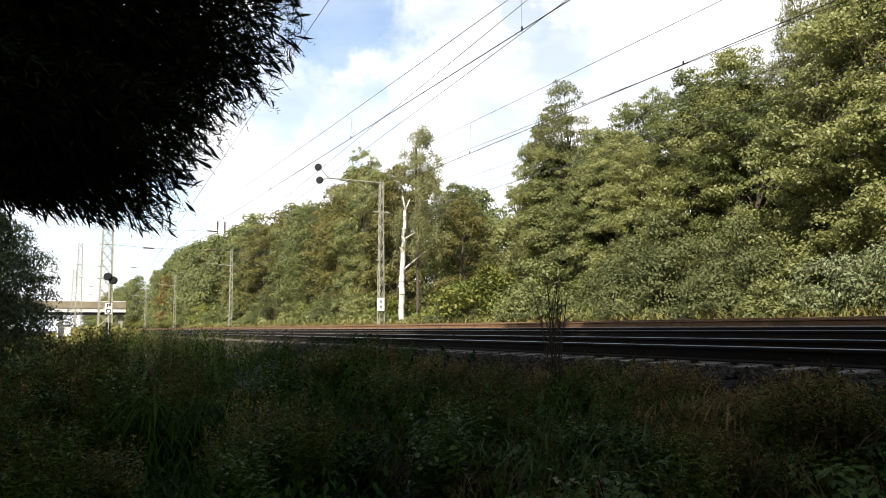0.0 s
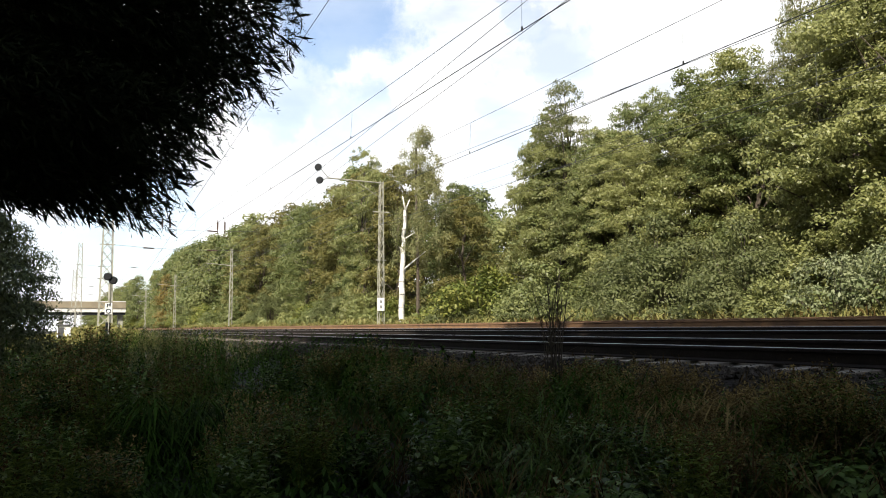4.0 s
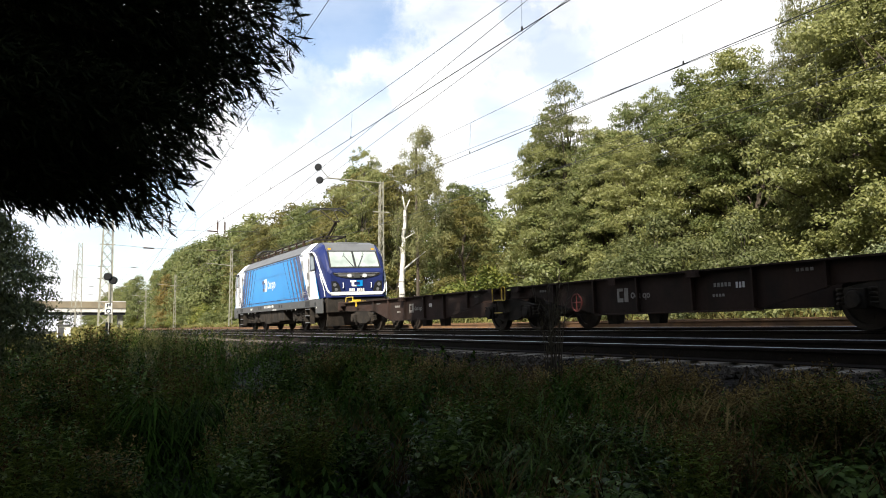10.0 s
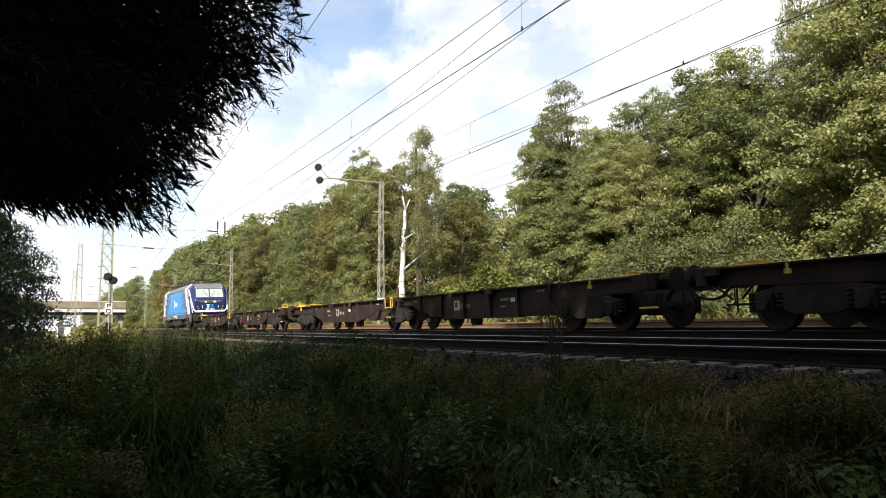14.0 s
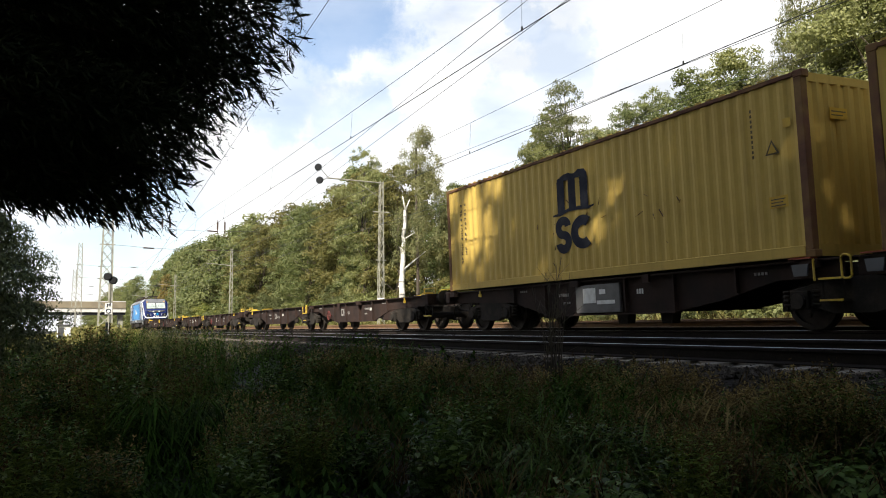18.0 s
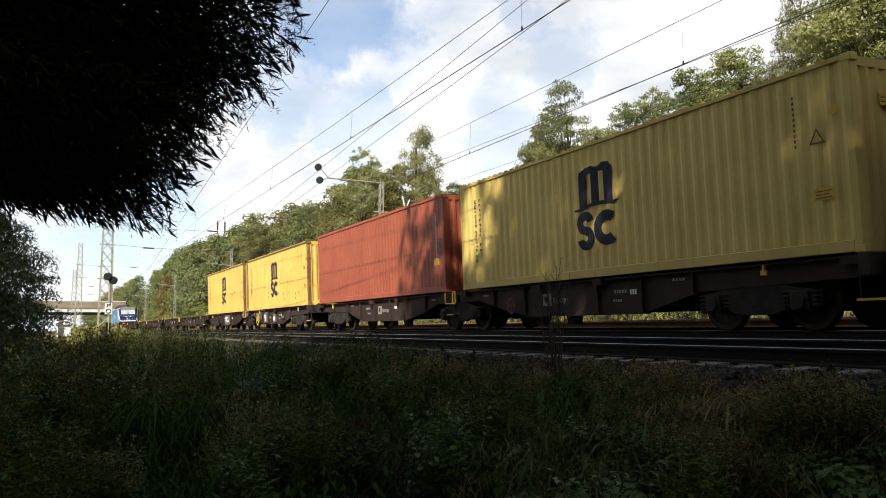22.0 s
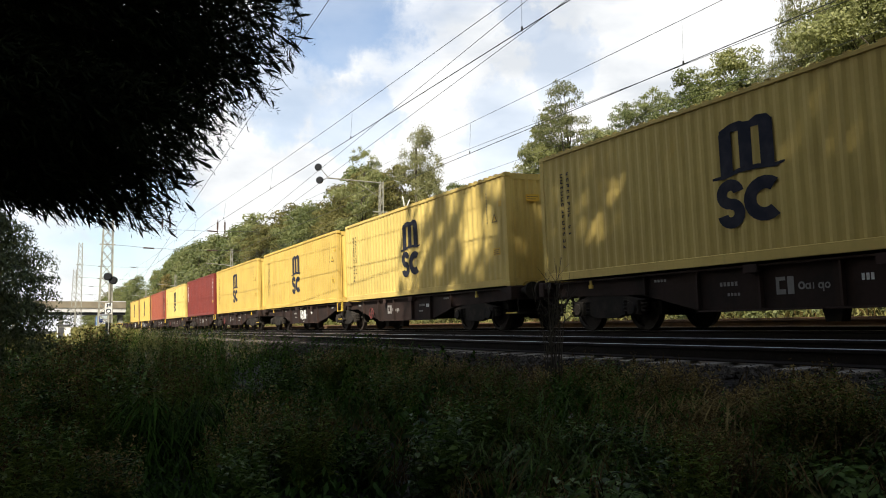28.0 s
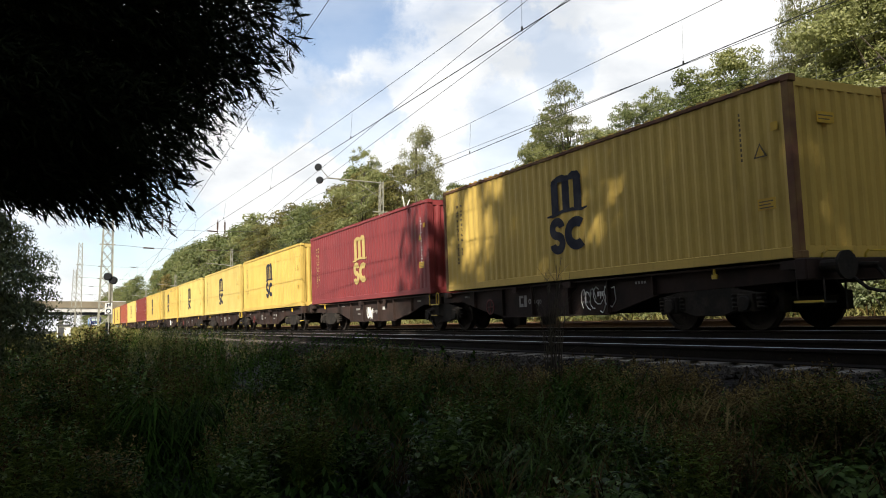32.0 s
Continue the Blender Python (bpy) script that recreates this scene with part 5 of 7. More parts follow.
def catenary(yc, zc, zm, sag, label, stag=0.15):
    root = thing("catenary", label, "overhead line", "overhead wires")
    contact, messenger = [], []
    for i, (a, b) in enumerate(zip(SPANS, SPANS[1:])):
        ya, yb = yc + stag * (-1) ** i, yc - stag * (-1) ** i
        n = 12
        for j in range(n + 1):
            u = j / n
            x, y = a + (b - a) * u, ya + (yb - ya) * u
            contact.append((x, y, zc)), messenger.append((x, yc, zm - 4 * sag * (u - 0.5) * (0.5 - u) - sag))
    part("contact_wire", Geo().tube(contact, 0.0100, 5), CABLE, root)
    part("messenger_wire", Geo().tube(messenger, 0.0068, 5), CABLE, root)
    for k in range(14):
        x = -12.1 - 9.3 * k
        y = float(np.interp(-x, [-p[0] for p in contact], [p[1] for p in contact]))
        z = float(np.interp(-x, [-p[0] for p in messenger], [p[2] for p in messenger]))
        d = part("dropper", Geo().rod((x, y, zc), (x, yc, z), 0.004, 4), CABLE, root)
        part("clamp", Geo().rod((x, y, zc - 0.02), (x, y, zc + 0.07), 0.018, 6), CABLE, d)
    return root


catenary(NEAR_Y + 0.1, 6.98, 8.10, 0.35, "contact and messenger wire over the empty track")
catenary(TRACK_Y, 6.90, 8.20, 0.35, "contact and messenger wire over the train's track")
catenary(SIDING_Y, 6.98, 8.08, 0.35, "contact and messenger wire over the siding")
# height at x = 0 and its change with x, at a fixed distance beside the track
for y, z, k, ends, r, lb in ((4.3, 8.80, 0.0998 , (14.0, -20.0, -66.0), 0.0065, "single wire slanting over the railway bank"), (7.5, 8.20, 0.0674, (14.0, -20.0, -60.0), 0.0060, "thin wire slanting over the empty track"), (7.7, 7.72, 0.0589, (14.0, -20.0, -60.0), 0.0062, "thin wire slanting over the empty track"),
                            (11.75, 6.76, -0.0195, (14.0, -20.0, -46.4), 0.0065, "single wire beside the contact wire"), (18.3, 7.32, -0.0239, (14.0, -46.0, -93.0), 0.0065, "feeder wire along the edge of the wood"), (18.4, 6.62, -0.0286, (14.0, -46.0, -93.0), 0.0065, "feeder wire along the edge of the wood"), (18.5, 8.1, -0.012, (14.0, -46.0, -140.0), 0.0065, "feeder wire along the edge of the wood")):
    strung("wire", [(a, y, z + k * a) for a in ends], r, lb, "overhead wires")

# post with a number board and two round lamp heads at the bank
x, y = -44.0, 2.6
post = thing("signal_post", "slim post with a white number board and dark round lamp heads", "signal")
part("pole", Geo().rod((0, 0, -0.2), (0, 0, 4.2), 0.07, 8), GANTRY, post)
board = part("board", Geo().box(0.08, 0.11, -0.20, 0.13, 2.10, 2.68), WHITE_PAINT, post, "white board with dark figures", bevel=0.01)
part("figure", Geo().box(0.112, 0.118, -0.13, -0.08, 2.46, 2.64).box(0.112, 0.118, -0.13, 0.06, 2.56, 2.61).box(0.112, 0.118, 0.0, 0.05, 2.50, 2.70), LETTER_NAVY, board)
part("figure", Geo().disc((0.115, -0.04, 2.26), (1, 0, 0), 0.13, 0.006, 16, 0.08), LETTER_NAVY, board)
for dy, dz in ((-0.12, 4.02), (0.14, 3.84)):
    part("lamp_head", Geo().disc((0.1, dy, dz), (1, -0.35, 0), 0.20, 0.26, 18), LAMP_DARK, post, "round black lamp head", bevel=0.03)
part("cabinet", Geo().box(-0.2, 0.06, -0.13, 0.07, 0.0, 1.7), LAMP_DARK, post, "dark lower cabinet", bevel=0.02)
post.matrix_world = pose(x, y, ground_z(x, y), 0, 0, 3)

# ---- the distance ----
bridge = thing("road_bridge", "low road bridge with brown cladding over the tracks", "bridge")
part("deck", Geo().box(0.0, 8.0, -26, 16.5, 5.85, 6.80), RENDERED, bridge, "white concrete deck")
part("cap", Geo().box(7.85, 8.25, -26, 16.5, 8.45, 8.62), RENDERED, bridge, "white cap rail")
part("parapet", Geo().box(7.9, 8.2, -26, 16.5, 6.80, 8.45), BRIDGE_BROWN, bridge, "brown cladding")
part("beam", Geo().box(0.3, 7.7, -26, 16.5, 5.2, 5.85), LAMP_DARK, bridge)
for yy in (-8, 2.0, 15.5):
    part("pier", Geo().box(1.5, 6.5, yy - 0.5, yy + 0.5, 0, 5.2), GANTRY, bridge)
bridge.matrix_world = pose(-222, 0, 0)
hut = thing("signal_hut", "small white hut with grey door beside the tracks", "hut")
part("wall", Geo().box(-1.2, 1.2, -0.9, 0.9, 0, 2.2), WHITE_PAINT, hut, bevel=0.02)
part("roof", Geo().box(-1.4, 1.4, -1.1, 1.1, 2.2, 2.36), LOCO_GREY, hut)
part("door", Geo().box(1.2, 1.23, -0.75, 0.0, 0.05, 2.0), LOCO_GREY, hut)
hut.matrix_world = pose(-80, 1.0, 0.3) @ Matrix.Diagonal((0.62, 0.62, 0.72, 1))


# ---- the train; x runs from front to rear, z = 0 is rail top, the path's side is -y ----
def wheelset(parent, x, r, face):
    """Two wheels on one axle, in the bogie's space."""
    ws = new("wheelset", Geo().rod((0, -0.72, 0), (0, 0.72, 0), 0.085, 10).mesh("axle", WHEEL))
    ws.parent = parent
    ws.location = (x, 0, r)
    for s in (-1, 1):
        y = 0.755 * s
        gg = Geo().disc((0, y, 0), (0, 1, 0), r, 0.13, 28, r * 0.82).disc((0, y - 0.05 * s, 0), (0, 1, 0), r + 0.028, 0.03, 28, r * 0.8)
        gg.disc((0, y, 0), (0, 1, 0), r * 0.84, 0.035, 24).disc((0, y, 0), (0, 1, 0), 0.14, 0.17, 14)
        for k in range(5):
            a = k * 2 * math.pi / 5
            gg.disc((math.cos(a) * r * 0.55, y + 0.012 * s, math.sin(a) * r * 0.55), (0, 1, 0), 0.05, 0.03, 8)
        part("wheel", gg, face, ws)
    return ws


def wagon_bogie(parent, x):
    """A two-axle freight bogie with side frames, springs and axle boxes."""
    g = Geo()
    for s in (-1, 1):
        y = 1.0 * s
        g.prism([(-1.15, 0.42), (-0.70, 0.36), (-0.35, 0.26), (0.35, 0.26), (0.70, 0.36), (1.15, 0.42), (1.20, 0.62), (0.75, 0.70), (0.40, 0.80), (-0.40, 0.80), (-0.75, 0.70), (-1.20, 0.62)], y - 0.06, y + 0.06)
        for ax in (-0.9, 0.9):
            g.box(ax - 0.17, ax + 0.17, y - 0.12, y + 0.12, 0.32, 0.62)
            g.disc((ax, y + 0.13 * s, 0.46), (0, 1, 0), 0.13, 0.08, 14)
            for o in (-0.27, 0.27):
                for k in range(4):
                    g.disc((ax + o, y + 0.02 * s, 0.40 + 0.07 * k), (0, 0, 1), 0.085, 0.045, 8)
    g.box(-0.22, 0.22, -1.0, 1.0, 0.45, 0.75).disc((0, 0, 0.82), (0, 0, 1), 0.35, 0.16, 16)
    for s in (-1, 1):
        g.box(s * 1.28 - 0.05, s * 1.28 + 0.05, -0.9, 0.9, 0.45, 0.55)
    b = part("bogie", g, UNDER, parent, "grimy two-axle bogie", bevel=0.012)
    b.location = (x, 0, 0)
    for ax in (-0.9, 0.9):
        wheelset(b, ax, 0.46, WHEEL)
        for s in (-1, 1):
            for y in (-0.755, 0.755):
                part("brake_shoe", Geo().box(ax + s * 0.5 - 0.05, ax + s * 0.5 + 0.05, y - 0.09, y + 0.09, 0.30, 0.62), UNDER, b)
    return b


WAGON_P = 27.05


def buffer_pair(parent, x, way, y=0.875, z=1.02):
    for s in (-1, 1):
        b = part("buffer", Geo().rod((x, s * y, z), (x + way * 0.38, s * y, z), 0.10, 12), UNDER, parent)
        part("buffer_plate", Geo().disc((x + way * 0.40, s * y, z), (1, 0, 0), 0.22, 0.05, 18), UNDER, b)


def wagon():
    """An articulated two-section container wagon on three bogies."""
    w = thing("container_wagon", "articulated container wagon with brown fish-belly frame", "wagon", "wagons of the train")
    half = WAGON_P / 2
    for k in (0, 1):
        # side sills: shallow over the bogies, deep between them
        def at(x):
            return x if k == 0 else WAGON_P - x
        top, lo, mid = 1.06, 0.36, 0.80
        out = [(0.62, mid - 0.02), (4.05, mid - 0.10), (5.55, lo), (9.9, lo), (11.0, 0.52), (12.2, mid), (half - 0.12, mid), (half - 0.12, top), (0.62, top)]
        pts = [(at(x), z) for x, z in out]
        if k:
            pts = pts[::-1]
        for s in (-1, 1):
            y = 1.05 * s
            part("side_sill", Geo().prism(pts, y - 0.02, y + 0.02), WAGON, w, "brown deep side plate", bevel=0.004)
            a, b = sorted((at(0.62), at(half - 0.12)))
            part("top_flange", Geo().box(a, b, y - 0.11, y + 0.11, top - 0.002, top + 0.03), WAGON, w)
            a, b = sorted((at(5.55), at(9.9)))
            part("bottom_flange", Geo().box(a, b, y - 0.09, y + 0.09, lo - 0.028, lo + 0.002), WAGON, w)
            for x in (4.2, 5.6, 7.0, 8.5, 9.9, 11.4):
                zl = bend(x, (4.05, 0.70), (5.55, lo), (9.9, lo), (11.0, 0.52), (12.2, mid))
                part("rib", Geo().box(at(x) - 0.02, at(x) + 0.02, *(sorted((y + 0.02 * s, y + 0.10 * s))), zl + 0.02, top - 0.01), WAGON, w)
            for x in (0.98, 6.9, 12.92):
                part("container_seat", Geo().box(at(x) - 0.14, at(x) + 0.14, *(sorted((y - 0.02 * s, y + 0.18 * s))), top - 0.10, top + 0.035), WAGON, w)
            # folding lock: a thin stem with two short arms at its foot
            ya, yb = sorted((y + 0.11 * s, y + 0.15 * s))
            lx = at(2.55)
            lock = Geo().box(lx - 0.02, lx + 0.02, ya, yb, top - 0.13, top + 0.01).box(lx - 0.06, lx + 0.06, ya, yb, top - 0.16, top - 0.12).box(lx - 0.06, lx - 0.03, ya, yb, top - 0.12, top - 0.08).box(lx + 0.03, lx + 0.06, ya, yb, top - 0.12, top - 0.08)
            part("flap_lock", lock, YELLOW_PAINT, w, "folding yellow-painted container lock", bevel=0.004)
            part("flap_lock", Geo().box(at(9.2) - 0.09, at(9.2) + 0.09, ya, yb, top - 0.12, top + 0.03), WAGON, w, "folded container lock")
        for x in (0.72, 4.1, 7.0, 9.8, half - 0.35):
            part("cross_beam", Geo().box(at(x) - 0.10, at(x) + 0.10, -1.04, 1.04, 0.78, 1.02), WAGON, w)
        part("tank", Geo().rod((at(7.2), -0.45, 0.52), (at(8.7), -0.45, 0.52), 0.20, 14), UNDER, w, "dark air tank")
        for x in (8.2, 9.5):
            part("brake_gear", Geo().prism([(at(x) - 0.20, 0.40), (at(x) - 0.13, 0.06 + 0.08), (at(x) + 0.13, 0.14), (at(x) + 0.20, 0.40)], -0.98, -0.78), UNDER, w)
        # end platform; the rear one has a handrail above the buffer and a step
        ex = at(0.62)
        way = -1 if k == 0 else 1
        part("headstock", Geo().box(*sorted((ex, ex - way * 0.22)), -1.25, 1.25, 0.78, 1.12), WAGON, w, bevel=0.02)
        buffer_pair(w, ex, way, z=0.98)
        part("hook", Geo().rod((ex, 0, 1.0), (ex + way * 0.32, 0, 0.98), 0.05, 8).rod((ex + way * 0.25, 0, 0.98), (ex + way * 0.45, 0, 0.72), 0.03, 6).rod((ex + way * 0.1, 0.35, 0.85), (ex + way * 0.5, 0.4, 0.55), 0.025, 6), UNDER, w)
        part("brake_hose", Geo().tube([(ex, -0.30, 0.86), (ex + way * 0.10, -0.30, 0.78), (ex + way * 0.30, -0.28, 0.62), (ex + way * 0.48, -0.25, 0.57), (ex + way * 0.62, -0.20, 0.56)], 0.028, 6).rod((ex - way * 0.06, -0.32, 0.86), (ex - way * 0.06, -0.32, 0.30), 0.018, 5), UNDER, w, "black rubber brake hose")
        if k:
            for s in (-1, 1):
                rail = [(ex - 0.04, 0.88 * s, 1.06), (ex - 0.02, 0.84 * s, 1.18), (ex, 0.76 * s, 1.235), (ex, 0.20 * s, 1.235), (ex - 0.02, 0.16 * s, 1.18), (ex - 0.04, 0.16 * s, 1.06)]
                part("grab_rail", Geo().tube(rail, 0.020, 6), YELLOW_PAINT, w, "yellow grab rail")
                st = part("step", Geo().box(ex - 0.24, ex + 0.28, *(sorted((1.0 * s, 1.27 * s))), 0.42, 0.46).rod((ex - 0.22, 1.22 * s, 0.44), (ex - 0.22, 1.22 * s, 0.8), 0.015, 5).rod((ex + 0.26, 1.22 * s, 0.44), (ex + 0.26, 1.22 * s, 0.8), 0.015, 5), UNDER, w)
                part("step_edge", Geo().box(ex - 0.24, ex + 0.28, *(sorted((1.272 * s, 1.290 * s))), 0.435, 0.470), YELLOW_PAINT, st, "worn yellow step edge")
        # lettering plates and hand wheel on the sill
        for x, z, dx, dz, mat in ((6.3, 0.80, 0.42, 0.07, PALE_LETTER), (6.4, 0.62, 0.30, 0.05, PALE_LETTER), (5.9 if k else 8.9, 0.78, 0.22, 0.10, WHITE_PAINT), (4.6, 0.95, 0.35, 0.05, PALE_LETTER), (11.9, 0.93, 0.30, 0.05, PALE_LETTER)):
            n = max(2, int(dx / 0.07))
            bars = Geo()
            for j in range(n):
                bars.box(at(x) - dx / 2 + j * dx / n, at(x) - dx / 2 + (j + 0.62) * dx / n, -1.078, -1.072, z - dz / 2, z + dz / 2)
            tagged(part("lettering", bars, mat, w, "rows of small white lettering bars"), kind="stuff")
        lx = at(8.75) if k else at(7.7)
        logo = Geo().box(lx - 0.42, lx - 0.24, -1.078, -1.072, 0.58, 0.66).box(lx - 0.42, lx - 0.36, -1.078, -1.072, 0.66, 0.80).box(lx - 0.42, lx - 0.24, -1.078, -1.072, 0.80, 0.86).box(lx - 0.20, lx - 0.08, -1.078, -1.072, 0.58, 0.86)
        for j, r in enumerate((0.062, 0.048, 0.0, 0.048, 0.048)):
            if r:
                logo.disc((lx + 0.06 + j * 0.115, -1.075, 0.69 if j else 0.705), (0, 1, 0), r, 0.006, 14, r * 0.55)
            if j in (1, 2, 3):
                logo.box(lx + 0.095 + j * 0.115 - 0.06 * (j == 2), lx + 0.112 + j * 0.115 - 0.06 * (j == 2), -1.078, -1.072, 0.60 if j == 3 else 0.645, 0.74)
        tagged(part("company_mark", logo, PALE_LETTER, w, "white company mark as plain blocks"), kind="stuff")
        hx = at(10.42)
        if k:
            part("hand_wheel", Geo().disc((hx, -1.20, 0.62), (0, 1, 0), 0.20, 0.025, 22, 0.175).rod((hx - 0.2, -1.2, 0.62), (hx + 0.2, -1.2, 0.62), 0.012, 5).rod((hx, -1.2, 0.42), (hx, -1.2, 0.82), 0.012, 5).rod((hx, -1.2, 0.62), (hx, -1.05, 0.62), 0.02, 6), WHEEL_RED, w, "red brake hand wheel")
    part("joint", Geo().box(half - 0.30, half + 0.30, -0.9, 0.9, 0.80, 1.0), UNDER, w)
    # ladder between the two sections: two rails, two treads
    for s in (-1, 1):
        y = 1.25 * s
        part("grab_rail", Geo().tube([(half - 0.49, y - 0.10 * s, 1.08), (half - 0.49, y, 1.075), (half - 0.49, y, 0.76)], 0.018, 6), YELLOW_PAINT, w, "yellow grab rail")
        loop = [(half - 0.02, y, 0.80), (half - 0.02, y, 1.07), (half + 0.02, y, 1.11), (half + 0.10, y, 1.11), (half + 0.14, y, 1.07), (half + 0.14, y, 0.80), (half + 0.10, y, 0.77), (half + 0.02, y, 0.77), (half - 0.02, y, 0.80)]
        part("grab_rail", Geo().tube(loop, 0.018, 6), YELLOW_PAINT, w, "yellow grab rail")
        for z in (0.785, 0.465):
            st = part("step", Geo().box(half - 0.42, half - 0.03, *(sorted((y - 0.18 * s, y - 0.012 * s))), z - 0.03, z), UNDER, w)
            part("step_edge", Geo().box(half - 0.42, half - 0.03, *(sorted((y - 0.010 * s, y + 0.008 * s))), z - 0.018, z + 0.012), YELLOW_PAINT, st, "worn yellow step edge")
        part("step_bracket", Geo().rod((half - 0.40, y - 0.06 * s, 0.80), (half - 0.40, y - 0.06 * s, 0.45), 0.014, 5).rod((half - 0.05, y - 0.06 * s, 0.80), (half - 0.05, y - 0.06 * s, 0.45), 0.014, 5), UNDER, w)
    for x in (2.88, half, WAGON_P - 2.88):
        wagon_bogie(w, x)
    return w


# ---- containers ----
BOX_L, BOX_W, BOX_H = 12.192, 2.438, 2.896


def corrugated(gg, length, height, pitch, depth, place):
    """A trapezoid-folded sheet; place(u, out, v) gives the point u along, out of the sheet, v up."""
    n = max(4, round(length / pitch))
    p = length / n
    k = len(gg.v)
    cols = []
    for i in range(n):
        for f, d in ((0.0, 0), (0.26, 0), (0.5, -depth), (0.76, -depth)):
            cols.append(((i + f) * p, d))
    cols.append((length, 0))
    for u, d in cols:
        gg.v += [tuple(place(u, d, 0)), tuple(place(u, d, height))]
    gg.f += [(k + 2 * i, k + 2 * i + 2, k + 2 * i + 3, k + 2 * i + 1) for i in range(len(cols) - 1)]
    return gg


def mark_blocks(lower, x, z, s, y):
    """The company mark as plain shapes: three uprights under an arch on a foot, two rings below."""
    g = Geo()
    if not lower:
        # an arch on three uprights, each with a thin serif line at the foot
        for a, b, top in ((-0.68, -0.34, 1.06), (-0.14, 0.19, 1.12), (0.40, 0.74, 1.06)):
            g.prism([(x + a * s, z + 0.10 * s), (x + b * s, z + 0.10 * s), (x + b * s, z + top * s), (x + (a + 0.08) * s, z + (top + 0.02) * s), (x + a * s, z + (top - 0.08) * s)], y - 0.004, y)
        g.prism([(x - 0.66 * s, z + 0.98 * s), (x + 0.66 * s, z + 0.98 * s), (x + 0.74 * s, z + 1.04 * s), (x + 0.62 * s, z + 1.17 * s), (x + 0.36 * s, z + 1.20 * s), (x + 0.12 * s, z + 1.10 * s), (x - 0.10 * s, z + 1.18 * s), (x - 0.36 * s, z + 1.16 * s), (x - 0.66 * s, z + 1.06 * s)], y - 0.0042, y)
        g.prism([(x - 0.92 * s, z + 0.03 * s), (x - 0.55 * s, z + 0.02 * s), (x - 0.20 * s, z + 0.10 * s), (x + 0.30 * s, z + 0.10 * s), (x + 0.74 * s, z + 0.06 * s), (x + 0.98 * s, z + 0.12 * s), (x + 0.98 * s, z + 0.16 * s), (x + 0.74 * s, z + 0.14 * s), (x + 0.30 * s, z + 0.20 * s), (x - 0.20 * s, z + 0.19 * s), (x - 0.55 * s, z + 0.11 * s), (x - 0.92 * s, z + 0.08 * s)], y - 0.0038, y)
    else:
        def arc(cx, cz, r, a0, a1, t):
            n = 14
            inner = [(cx + math.cos(radians(a0 + (a1 - a0) * i / n)) * r * 1.18, cz + math.sin(radians(a0 + (a1 - a0) * i / n)) * r) for i in range(n + 1)]
            outer = [(cx + math.cos(radians(a0 + (a1 - a0) * i / n)) * (r + t) * 1.18, cz + math.sin(radians(a0 + (a1 - a0) * i / n)) * (r + t)) for i in range(n + 1)]
            k = len(g.v)
            for d in (-0.004, 0.0):
                g.v += [(x + u * s, y + d, z + v * s) for u, v in inner + outer]
            m = n + 1
            for i in range(n):
                q = (k + i, k + m + i, k + m + i + 1, k + i + 1)
                g.f += [q, tuple(j + 2 * m for j in reversed(q)), (k + i, k + i + 1, k + 2 * m + i + 1, k + 2 * m + i), (k + m + i + 1, k + m + i, k + 3 * m + i, k + 3 * m + i + 1)]
        arc(-0.42, 0.60, 0.07, 10, 270, 0.22)
        arc(-0.42, 0.23, 0.07, 90, -170, 0.22)
        arc(0.40, 0.415, 0.17, 50, 310, 0.25)
    return g


